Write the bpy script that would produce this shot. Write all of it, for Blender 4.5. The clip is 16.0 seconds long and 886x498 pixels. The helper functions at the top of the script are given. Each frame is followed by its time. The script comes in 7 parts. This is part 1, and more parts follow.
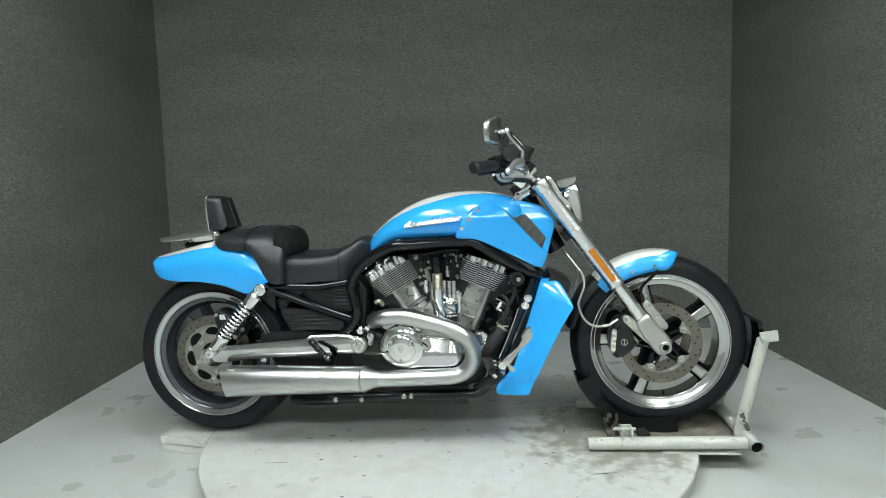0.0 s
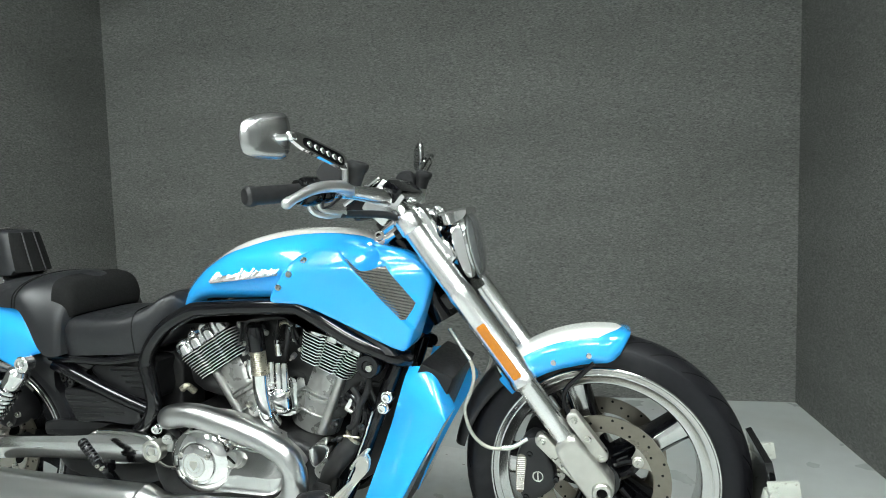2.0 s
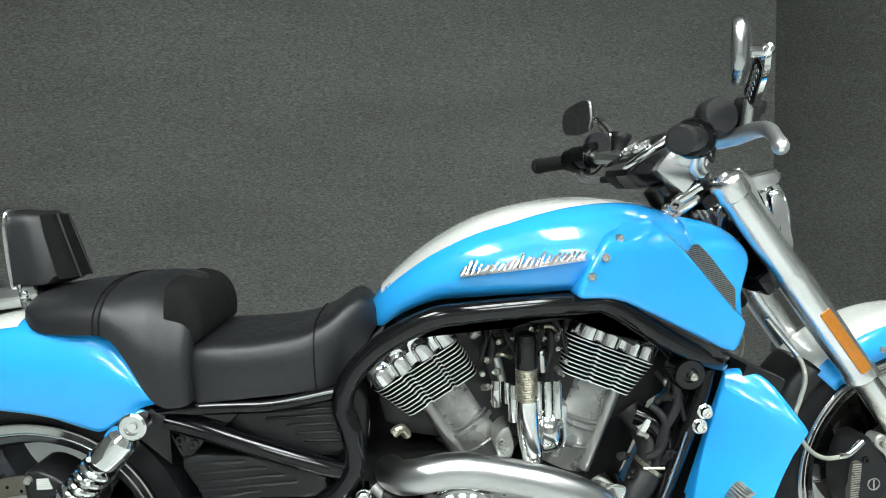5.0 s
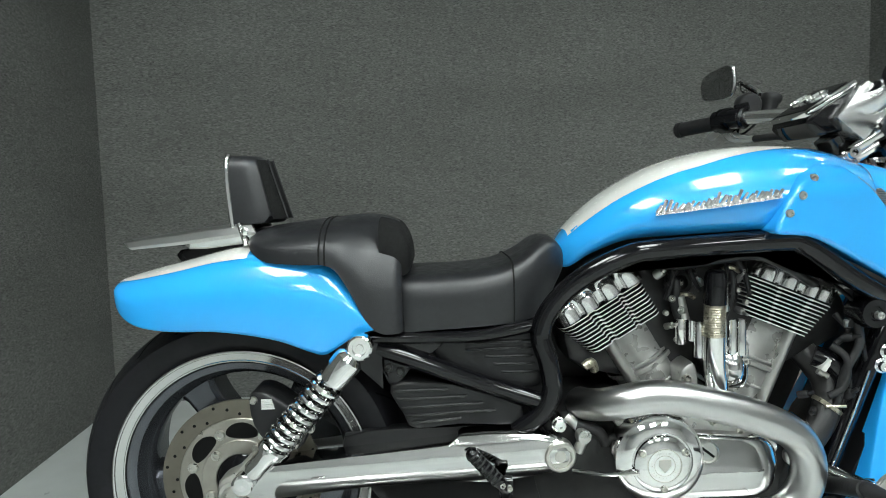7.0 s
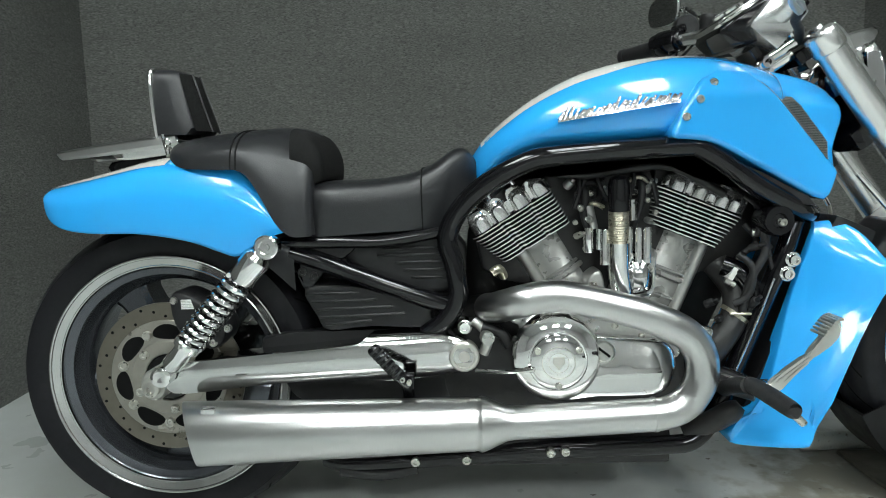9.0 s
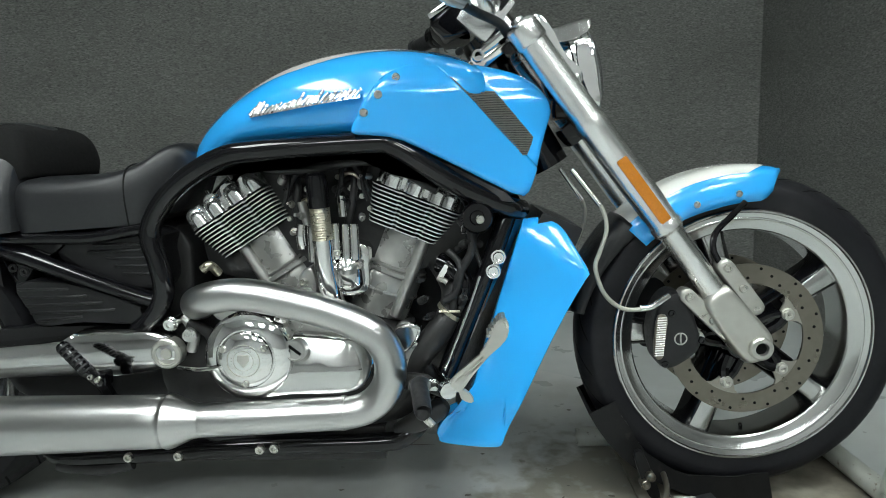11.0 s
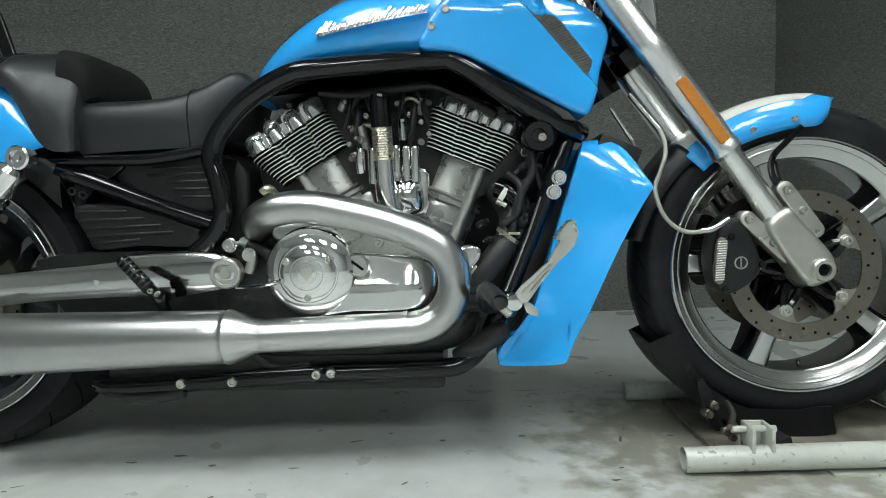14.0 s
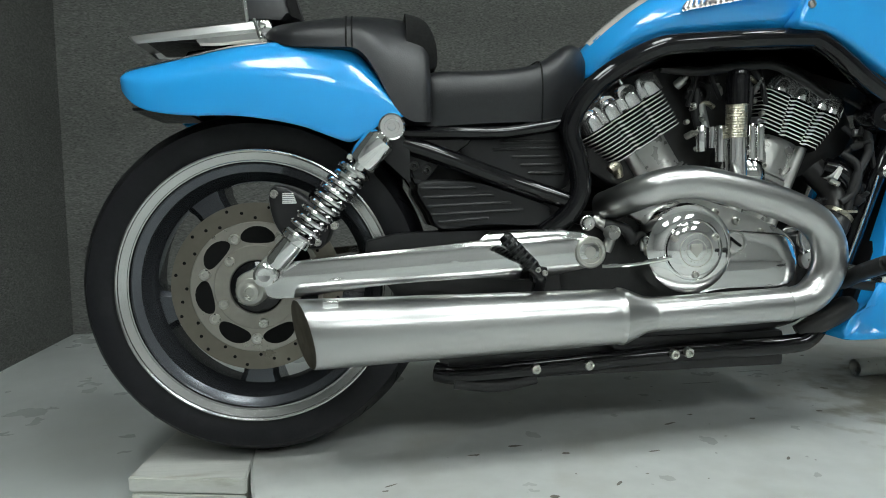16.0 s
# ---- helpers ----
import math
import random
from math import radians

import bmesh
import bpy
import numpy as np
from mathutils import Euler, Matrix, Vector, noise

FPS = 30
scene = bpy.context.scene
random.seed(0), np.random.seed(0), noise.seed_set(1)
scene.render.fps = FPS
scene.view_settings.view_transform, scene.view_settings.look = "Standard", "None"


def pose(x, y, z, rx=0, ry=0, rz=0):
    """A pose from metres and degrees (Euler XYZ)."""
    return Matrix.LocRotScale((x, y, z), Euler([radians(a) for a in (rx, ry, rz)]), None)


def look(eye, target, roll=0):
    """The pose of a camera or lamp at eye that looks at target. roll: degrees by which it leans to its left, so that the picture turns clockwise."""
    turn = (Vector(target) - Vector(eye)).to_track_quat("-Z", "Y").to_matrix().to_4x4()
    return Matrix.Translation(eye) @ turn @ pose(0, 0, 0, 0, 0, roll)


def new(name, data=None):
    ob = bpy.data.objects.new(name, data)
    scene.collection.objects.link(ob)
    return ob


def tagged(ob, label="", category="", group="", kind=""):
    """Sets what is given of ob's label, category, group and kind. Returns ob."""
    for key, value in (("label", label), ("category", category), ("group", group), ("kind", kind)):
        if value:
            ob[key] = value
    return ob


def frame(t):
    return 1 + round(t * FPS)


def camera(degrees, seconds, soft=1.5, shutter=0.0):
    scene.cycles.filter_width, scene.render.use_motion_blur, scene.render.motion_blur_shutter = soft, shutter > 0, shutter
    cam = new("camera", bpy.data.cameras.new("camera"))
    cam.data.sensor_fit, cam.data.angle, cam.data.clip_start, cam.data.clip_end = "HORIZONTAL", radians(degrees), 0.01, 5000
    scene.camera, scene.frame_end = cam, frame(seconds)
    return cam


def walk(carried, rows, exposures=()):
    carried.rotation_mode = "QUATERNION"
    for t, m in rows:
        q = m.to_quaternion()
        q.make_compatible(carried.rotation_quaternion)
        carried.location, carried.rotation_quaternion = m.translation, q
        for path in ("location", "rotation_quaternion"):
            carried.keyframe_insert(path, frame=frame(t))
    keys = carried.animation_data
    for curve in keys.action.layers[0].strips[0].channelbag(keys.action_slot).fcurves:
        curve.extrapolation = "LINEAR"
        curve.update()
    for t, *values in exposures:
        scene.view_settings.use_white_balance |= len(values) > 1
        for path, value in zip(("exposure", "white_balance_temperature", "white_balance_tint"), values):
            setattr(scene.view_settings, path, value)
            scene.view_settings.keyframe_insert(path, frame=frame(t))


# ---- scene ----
cam = camera(70.0, 16.0, 1.0)
PATH = [
    (0, (1.1786, -2.4225, 0.959), (0.9714, -0.444, 0.754), -1.7),
    (0.5, (1.4625, -2.2712, 0.941), (1.1419, -0.3046, 0.758), -1.6),
    (1, (1.6773, -2.0312, 0.954), (1.2552, -0.0844, 0.7704), -1.6),
    (1.5, (1.7802, -1.7697, 0.970), (1.2812, 0.1591, 0.799), -1.7),
    (2, (1.7567, -1.4939, 0.9901), (1.238, 0.4316, 0.8372), -1.5),
    (2.5, (1.645, -1.2927, 1.0356), (1.1152, 0.6286, 0.8588), -1.6),
    (3, (1.4743, -1.2171, 1.0301), (1.1095, 0.7395, 0.8343), -1.4),
    (3.5, (1.3158, -1.2189, 0.9991), (1.0993, 0.7623, 0.8319), -1.7),
    (4, (1.1116, -1.1895, 0.9798), (1.0631, 0.799, 0.7709), -1.6),
    (4.5, (0.9007, -1.195, 0.9627), (0.9653, 0.7933, 0.7564), -1.8),
    (5, (0.7013, -1.2203, 0.9463), (0.8341, 0.7675, 0.7699), -1.7),
    (5.2, (0.6478, -1.228, 0.9543), (0.7766, 0.7595, 0.7669), -1.7),
    (7.3, (0.3926, -1.2987, 0.7901), (0.4095, 0.6956, 0.6393), -1.6),
    (7.5, (0.3937, -1.311, 0.7521), (0.401, 0.6832, 0.6001), -1.6),
    (8, (0.4154, -1.3324, 0.6933), (0.394, 0.66, 0.5201), -1.6),
    (8.5, (0.4754, -1.3295, 0.6957), (0.4386, 0.6602, 0.496), -1.7),
    (9, (0.6144, -1.332, 0.7131), (0.562, 0.6536, 0.479), -1.6),
    (9.5, (0.7751, -1.3221, 0.7274), (0.7229, 0.6598, 0.4643), -1.7),
    (10, (0.9253, -1.3132, 0.7242), (0.8645, 0.6683, 0.4597), -1.6),
    (10.2, (0.9878, -1.3108, 0.7234), (0.9202, 0.6703, 0.4575), -1.6),
    (12.3, (1.3446, -1.2907, 0.634), (1.1703, 0.6786, 0.336), -1.5),
    (12.5, (1.349, -1.3064, 0.584), (1.1425, 0.6641, 0.313), -1.5),
    (13, (1.3376, -1.3255, 0.531), (1.1057, 0.6488, 0.316), -1.5),
    (13.5, (1.2561, -1.3346, 0.504), (1.0583, 0.6507, 0.358), -1.5),
    (14, (1.066, -1.3302, 0.486), (0.9949, 0.6642, 0.352), -1.4),
    (14.5, (0.8402, -1.3198, 0.477), (0.8503, 0.6767, 0.353), -1.3),
    (15, (0.6367, -1.3115, 0.47), (0.6841, 0.6832, 0.335), -1.3),
    (15.5, (0.4268, -1.2987, 0.473), (0.5114, 0.6942, 0.326), -1.3),
    (16, (0.2366, -1.2702, 0.459), (0.4465, 0.7136, 0.325), -1.3),
]
walk(cam, [(t, look(eye, target, roll)) for t, eye, target, roll in PATH],
     [(0, 0.0), (0.5, 0.07), (1, 0.25), (2, 0.47), (3.5, 0.42), (5, 0.31), (7.5, 0.13), (9, 0.0), (10, -0.07), (12.5, -0.21), (14, -0.28), (16, -0.39)])

# ---------------------------------------------------------------- light
world = bpy.data.worlds.new("world")
scene.world = world
world.use_nodes = True
world.node_tree.nodes["Background"].inputs[0].default_value = (0.62, 0.66, 0.7, 1)
world.node_tree.nodes["Background"].inputs[1].default_value = 0.12
BOOTH = Matrix.Rotation(radians(5.0), 4, "Z")     # the booth stands turned to the bike
FLOOR = -0.06
CEIL = 2.95


# ---------------------------------------------------------------- materials
def material(name, base, rough=0.5, metal=0.0, coat=0.0, var=0.06, scale=30.0, bump=0.0, bscale=200.0, blotch=None,
             blotch_scale=3.0, blotch_at=(0.55, 0.75), stretch=(1, 1, 1), spec=0.5, rvar=0.08, big=0.08):
    """A surface with fine grain, large-scale variation, and where given stains of another colour."""
    m = bpy.data.materials.new(name)
    m.use_nodes = True
    nt = m.node_tree
    n, l = nt.nodes, nt.links
    p = n["Principled BSDF"]
    p.inputs["Metallic"].default_value = metal
    p.inputs["Coat Weight"].default_value = coat
    p.inputs["Coat Roughness"].default_value = 0.015
    p.inputs["Specular IOR Level"].default_value = spec
    tc = n.new("ShaderNodeTexCoord")
    mp = n.new("ShaderNodeMapping")
    mp.inputs["Scale"].default_value = stretch
    l.new(tc.outputs["Object"], mp.inputs["Vector"])

    def tex(sc, detail=4.0):
        t = n.new("ShaderNodeTexNoise")
        t.inputs["Scale"].default_value = sc
        t.inputs["Detail"].default_value = detail
        l.new(mp.outputs["Vector"], t.inputs["Vector"])
        return t.outputs["Fac"]

    def remap(v, a, b, lo=0.3, hi=0.7):
        r = n.new("ShaderNodeMapRange")
        r.inputs["From Min"].default_value, r.inputs["From Max"].default_value = lo, hi
        r.inputs["To Min"].default_value, r.inputs["To Max"].default_value = a, b
        l.new(v, r.inputs["Value"])
        return r.outputs["Result"]

    def mult(a, b):
        k = n.new("ShaderNodeMath")
        k.operation = "MULTIPLY"
        l.new(a, k.inputs[0])
        l.new(b, k.inputs[1])
        return k.outputs[0]

    fine, wide = tex(scale), tex(2.3, 3.0)
    gain = mult(remap(fine, 1 - var, 1 + var), remap(wide, 1 - big, 1 + big))
    hsv = n.new("ShaderNodeHueSaturation")
    hsv.inputs["Color"].default_value = (*base, 1)
    l.new(gain, hsv.inputs["Value"])
    colour = hsv.outputs["Color"]
    if blotch:
        mix = n.new("ShaderNodeMix")
        mix.data_type = "RGBA"
        l.new(remap(tex(blotch_scale, 8.0), 0, 1, *blotch_at), mix.inputs["Factor"])
        l.new(colour, mix.inputs["A"])
        mix.inputs["B"].default_value = (*blotch, 1)
        colour = mix.outputs["Result"]
    l.new(colour, p.inputs["Base Color"])
    l.new(remap(tex(scale * 0.4), max(0.02, rough - rvar), min(1, rough + rvar)), p.inputs["Roughness"])
    if bump:
        b = n.new("ShaderNodeBump")
        b.inputs["Strength"].default_value = bump
        b.inputs["Distance"].default_value = 0.002
        l.new(tex(bscale, 6.0), b.inputs["Height"])
        l.new(b.outputs["Normal"], p.inputs["Normal"])
    return m


BLUE = material("blue_paint", (0.020, 0.388, 0.91), 0.22, coat=1.0, var=0.012, scale=900, rvar=0.02, big=0.02)
CREAM = material("white_paint", (0.74, 0.74, 0.70), 0.25, coat=0.8, var=0.015, scale=400, rvar=0.03, big=0.03)
CHROME = material("polished_chrome", (0.82, 0.82, 0.81), 0.07, 1.0, var=0.0, scale=40, rvar=0.0, big=0.0)
POLISHED = material("polished_alloy", (0.64, 0.64, 0.63), 0.11, 1.0, var=0.01, scale=30, rvar=0.0, big=0.015)
SILVER = material("silver_shell", (0.50, 0.50, 0.50), 0.27, 1.0, var=0.01, scale=30, rvar=0.0, big=0.01)
BRIGHT = material("brushed_bright_alloy", (0.86, 0.86, 0.85), 0.27, 1.0, var=0.006, scale=500, rvar=0.0, big=0.015)
SATIN = material("brushed_steel", (0.53, 0.53, 0.525), 0.28, 1.0, var=0.006, scale=500, rvar=0.0, big=0.015)
LEVER = material("satin_alloy", (0.74, 0.74, 0.73), 0.32, 0.9, var=0.03, scale=60, rvar=0.03, big=0.03)
CAST = material("cast_alloy", (0.52, 0.52, 0.50), 0.33, 0.85, var=0.05, scale=80, bump=0.05, bscale=400, blotch=(0.40, 0.39, 0.36), blotch_at=(0.58, 0.9), blotch_scale=9)
FORGED = material("forged_alloy", (0.56, 0.55, 0.51), 0.34, 0.85, var=0.04, scale=60, bump=0.05, bscale=400, blotch=(0.40, 0.38, 0.34), blotch_at=(0.58, 0.9), blotch_scale=14)
FINS = material("fin_edge_alloy", (0.90, 0.90, 0.88), 0.36, 0.25, var=0.03, scale=120, rvar=0.0)
BARREL = material("grey_cast_barrel", (0.36, 0.36, 0.345), 0.30, 0.55, var=0.05, scale=80, bump=0.06, bscale=500, blotch=(0.29, 0.285, 0.27), blotch_at=(0.55, 1.0), blotch_scale=7)
HEAD = material("satin_polished_head", (0.86, 0.86, 0.85), 0.15, 0.88, var=0.02, scale=60, rvar=0.03, big=0.03)
BLACK = material("gloss_black", (0.004, 0.004, 0.005), 0.07, var=0.1, scale=200, rvar=0.0, spec=0.45)
MATT = material("black_plastic", (0.011, 0.011, 0.012), 0.36, var=0.15, scale=300, bump=0.12, bscale=900, spec=0.4)
SOOT = material("worn_black_enamel", (0.006, 0.006, 0.0065), 0.42, var=0.2, scale=60, bump=0.15, bscale=150, blotch=(0.03, 0.028, 0.026), blotch_at=(0.66, 0.74), blotch_scale=22, spec=0.3)
OUTLET_BROWN = material("dark_brown_steel", (0.10, 0.085, 0.06), 0.45, 0.6, var=0.2, scale=60)
DARK = material("grimy_dark_metal", (0.020, 0.020, 0.0205), 0.40, var=0.25, scale=40, bump=0.2, bscale=200, blotch=(0.032, 0.030, 0.028), blotch_at=(0.5, 0.8), blotch_scale=18, spec=0.4)
RUBBER = material("tyre_rubber", (0.0085, 0.0085, 0.0105), 0.46, var=0.14, scale=120, bump=0.15, bscale=600, blotch=(0.019, 0.019, 0.021), blotch_scale=9, spec=0.24)
LEATHER = material("black_leather", (0.0135, 0.014, 0.016), 0.40, var=0.14, scale=160, bump=0.14, bscale=420, rvar=0.07, spec=0.55)
SUEDE = material("black_textile", (0.010, 0.010, 0.010), 0.85, var=0.2, scale=400, bump=0.3, bscale=900, spec=0.2)
ROTOR = material("brake_steel", (0.20, 0.182, 0.150), 0.34, 0.9, var=0.06, scale=60, blotch=(0.20, 0.18, 0.15), blotch_scale=12)
ROTOR_IN = material("brake_carrier_steel", (0.37, 0.35, 0.31), 0.34, 0.85, var=0.06, scale=60)
RIM = material("machined_rim", (0.56, 0.56, 0.55), 0.20, 1.0, var=0.01, scale=300, rvar=0.0, big=0.01)
GREYRIM = material("grey_rim_barrel", (0.100, 0.106, 0.120), 0.23, 0.7, coat=0.3, var=0.05, scale=80, rvar=0.03)
AMBER = material("amber_reflector", (0.50, 0.165, 0.004), 0.20, coat=0.8, var=0.12, scale=420, bump=0.5, bscale=500)
GRILLE = material("mesh_grille", (0.30, 0.29, 0.26), 0.4, 0.6, var=0.2, scale=300)
FELT = material("dark_grey_felt", (0.152, 0.154, 0.145), 0.95, var=0.50, scale=150, bump=0.5, bscale=300, spec=0.12, big=0.12, stretch=(0.55, 0.55, 1.8), blotch=(0.112, 0.114, 0.107), blotch_scale=75, blotch_at=(0.50, 0.72))
FLOOR_PAINT = material("pale_floor_paint", (0.50, 0.525, 0.515), 0.33, var=0.03, scale=14, bump=0.06, bscale=30, blotch=(0.40, 0.41, 0.38), blotch_scale=1.8, blotch_at=(0.5, 0.85), big=0.05)
DISC_PAINT = material("scuffed_white_paint", (0.57, 0.585, 0.57), 0.34, var=0.05, scale=22, bump=0.05, bscale=40, blotch=(0.42, 0.41, 0.36), blotch_scale=4.5, blotch_at=(0.52, 0.90), big=0.05)
nt = DISC_PAINT.node_tree
dirt_at = nt.nodes.new("ShaderNodeTexCoord")
dirt_d = nt.nodes.new("ShaderNodeVectorMath")
dirt_d.operation = "DISTANCE"
dirt_d.inputs[1].default_value = (1.58, -0.04, 0)
nt.links.new(dirt_at.outputs["Object"], dirt_d.inputs[0])
dirt_n = nt.nodes.new("ShaderNodeTexNoise")
dirt_n.inputs["Scale"].default_value = 17.0
dirt_n.inputs["Detail"].default_value = 9.0
nt.links.new(dirt_at.outputs["Object"], dirt_n.inputs["Vector"])
dirt_r = nt.nodes.new("ShaderNodeMapRange")
dirt_r.inputs["From Min"].default_value, dirt_r.inputs["From Max"].default_value = 0.75, 0.15
dirt_r.inputs["To Min"].default_value, dirt_r.inputs["To Max"].default_value = -0.35, 0.35
nt.links.new(dirt_d.outputs["Value"], dirt_r.inputs["Value"])
dirt_a = nt.nodes.new("ShaderNodeMath")
nt.links.new(dirt_r.outputs["Result"], dirt_a.inputs[0])
nt.links.new(dirt_n.outputs["Fac"], dirt_a.inputs[1])
dirt_f = nt.nodes.new("ShaderNodeMapRange")
dirt_f.inputs["From Min"].default_value, dirt_f.inputs["From Max"].default_value = 0.56, 0.80
nt.links.new(dirt_a.outputs[0], dirt_f.inputs["Value"])
dirt_m = nt.nodes.new("ShaderNodeMix")
dirt_m.data_type = "RGBA"
nt.links.new(dirt_f.outputs["Result"], dirt_m.inputs["Factor"])
nt.links.new(nt.nodes["Principled BSDF"].inputs["Base Color"].links[0].from_socket, dirt_m.inputs["A"])
dirt_m.inputs["B"].default_value = (0.29, 0.275, 0.225, 1)
nt.links.new(dirt_m.outputs["Result"], nt.nodes["Principled BSDF"].inputs["Base Color"])
STAND_PAINT = material("chipped_white_enamel", (0.51, 0.525, 0.475), 0.34, coat=0.2, var=0.06, scale=30, bump=0.15, bscale=60, blotch=(0.22, 0.19, 0.15), blotch_scale=85, blotch_at=(0.60, 0.74))
GRIME = material("dirty_plate", (0.22, 0.205, 0.165), 0.6, var=0.2, scale=30, bump=0.2, bscale=120, blotch=(0.10, 0.085, 0.065), blotch_scale=9, blotch_at=(0.4, 0.65))
BOARD = material("painted_board", (0.63, 0.635, 0.60), 0.5, var=0.05, scale=20, stretch=(1, 8, 8), bump=0.25, bscale=40, blotch=(0.33, 0.31, 0.26), blotch_scale=5, blotch_at=(0.60, 0.80))
SCUFF = material("dark_scuff", (0.16, 0.15, 0.13), 0.7, var=0.2, scale=60)
HOSE = material("clear_sheathed_hose", (0.42, 0.42, 0.36), 0.35, 0.2, coat=0.4, var=0.15, scale=600)
BRASSY = material("braided_sleeve", (0.46, 0.43, 0.34), 0.32, 0.9, var=0.2, scale=500)
DUSK = material("black_rubber", (0.014, 0.014, 0.015), 0.55, var=0.1, scale=200, bump=0.1, bscale=600)
MIRROR = material("mirror_glass", (0.86, 0.87, 0.88), 0.03, 1.0, var=0.0, rvar=0.0, big=0.0)
LENS = material("headlamp_lens", (0.22, 0.23, 0.235), 0.05, 0.55, coat=1.0, var=0.02, rvar=0.02, big=0.02)
ZINC = material("zinc_bolt", (0.55, 0.54, 0.50), 0.30, 0.95, var=0.1, scale=200)
YELLOW = material("yellow_dot", (0.55, 0.5, 0.08), 0.6)
WHITE_WALL = material("white_ceiling_paint", (0.55, 0.55, 0.54), 0.8, var=0.03, scale=40)
WALL = material("grey_wall", (0.50, 0.50, 0.495), 0.8, var=0.03, scale=40, bump=0.1, bscale=120)
GOLD = material("tin_emblem", (0.86, 0.86, 0.86), 0.22, 1.0, var=0.03, scale=300, rvar=0.0)

# near-black that puts the shade of grooves, holes and gaps into the colour
RECESS_BLACK = material("recess_shade_black", (0.006, 0.006, 0.006), 0.8, spec=0.1)

LAMP = bpy.data.materials.new("lamp_diffuser")
LAMP.use_nodes = True
lp = LAMP.node_tree.nodes["Principled BSDF"]
lp.inputs["Base Color"].default_value = (0.9, 0.9, 0.9, 1)
lp.inputs["Emission Color"].default_value = (0.92, 1.0, 0.985, 1)
lp.inputs["Emission Strength"].default_value = 19.0


# ---------------------------------------------------------------- mesh helpers
def thing(name, at, label, category, group=""):
    ob = new(name)
    ob.location = at
    ob.empty_display_size = 0.05
    return tagged(ob, label, category, group)


def part(name, bm, mat, parent=None, label="", angle=40):
    """Links a bmesh as one mesh object under a thing or a part."""
    bmesh.ops.recalc_face_normals(bm, faces=bm.faces)
    me = bpy.data.meshes.new(name)
    bm.to_mesh(me)
    bm.free()
    me.materials.append(mat)
    me.polygons.foreach_set("use_smooth", [True] * len(me.polygons))
    me.set_sharp_from_angle(angle=radians(angle))
    ob = new(name, me)
    if parent is not None:
        ob.parent = parent
        up, m = parent, Matrix()
        while up is not None:
            m = up.matrix_basis @ m if up.parent is None else m
            up = up.parent
        ob.matrix_parent_inverse = m.inverted() if parent.parent is None else Matrix()
    if label:
        tagged(ob, label)
    return ob


def spline(pts, n=8, closed=False):
    """Catmull-Rom through pts."""
    pts = [Vector(p) for p in pts]
    k = len(pts)
    out = []
    for i in range(k if closed else k - 1):
        if closed:
            a, b, c, d = pts[i - 1], pts[i], pts[(i + 1) % k], pts[(i + 2) % k]
        else:
            a, b, c, d = pts[max(i - 1, 0)], pts[i], pts[i + 1], pts[min(i + 2, k - 1)]
        for j in range(n):
            t = j / n
            out.append(0.5 * (2 * b + (c - a) * t + (2 * a - 5 * b + 4 * c - d) * t * t + (3 * b - a - 3 * c + d) * t ** 3))
    if not closed:
        out.append(pts[-1])
    return out


def skin(bm, rings, closed=True, cap=True, loop=False):
    """Joins rings of equal length by quads."""
    vs = [[bm.verts.new(p) for p in r] for r in rings]
    m = len(vs[0])
    for i in range(len(vs) if loop else len(vs) - 1):
        a, b = vs[i], vs[(i + 1) % len(vs)]
        for j in range(m if closed else m - 1):
            q = (a[j], a[(j + 1) % m], b[(j + 1) % m], b[j])
            try:
                bm.faces.new(q)
            except ValueError:
                pass
    if cap and not loop:
        for r in (vs[0], vs[-1]):
            try:
                bm.faces.new(r)
            except ValueError:
                pass
    return vs


def tube(bm, pts, r, seg=12, smooth=6, cap=True, rs=None):
    """A round tube along pts; rs: radii at the given points instead of one."""
    k = len(pts)
    path = spline(pts, smooth) if smooth and k > 2 else [Vector(p) for p in pts]
    if rs:
        rad = [v[0] for v in spline([(q, 0, 0) for q in rs], smooth)] if smooth and k > 2 else rs
    else:
        rad = [r] * len(path)
    rings, side = [], None
    for i, p in enumerate(path):
        d = (path[min(i + 1, len(path) - 1)] - path[max(i - 1, 0)]).normalized()
        if side is None:
            side = d.orthogonal().normalized()
        side = (side - d * side.dot(d)).normalized()
        up = d.cross(side)
        rings.append([p + rad[i] * (math.cos(a) * side + math.sin(a) * up) for a in (2 * math.pi * j / seg for j in range(seg))])
    skin(bm, rings, cap=cap)
    return bm


def lathe(bm, prof, centre, axis=(0, -1, 0), seg=48, closed=False):
    """Turns a profile of (radius, height along axis) round axis through centre."""
    ax = Vector(axis).normalized()
    u = Vector((1, 0, 0)) if abs(ax.x) < 0.9 else Vector((0, 0, 1))
    u = (u - ax * u.dot(ax)).normalized()
    v = ax.cross(u)
    c = Vector(centre)
    rings = [[c + ax * h + max(r, 1e-4) * (math.cos(a) * u + math.sin(a) * v) for a in (2 * math.pi * j / seg for j in range(seg))] for r, h in prof]
    skin(bm, rings, cap=not closed, loop=closed)
    return bm


def box(bm, lo, hi, m=None, bevel=0.0):
    tmp = bmesh.new()
    bmesh.ops.create_cube(tmp, size=1)
    for v in tmp.verts:
        v.co = Vector([lo[i] + (v.co[i] + 0.5) * (hi[i] - lo[i]) for i in range(3)])
    if bevel:
        bmesh.ops.bevel(tmp, geom=tmp.edges[:], offset=bevel, segments=2, affect="EDGES", profile=0.7)
    if m is not None:
        tmp.transform(m)
    add(bm, tmp)
    return bm


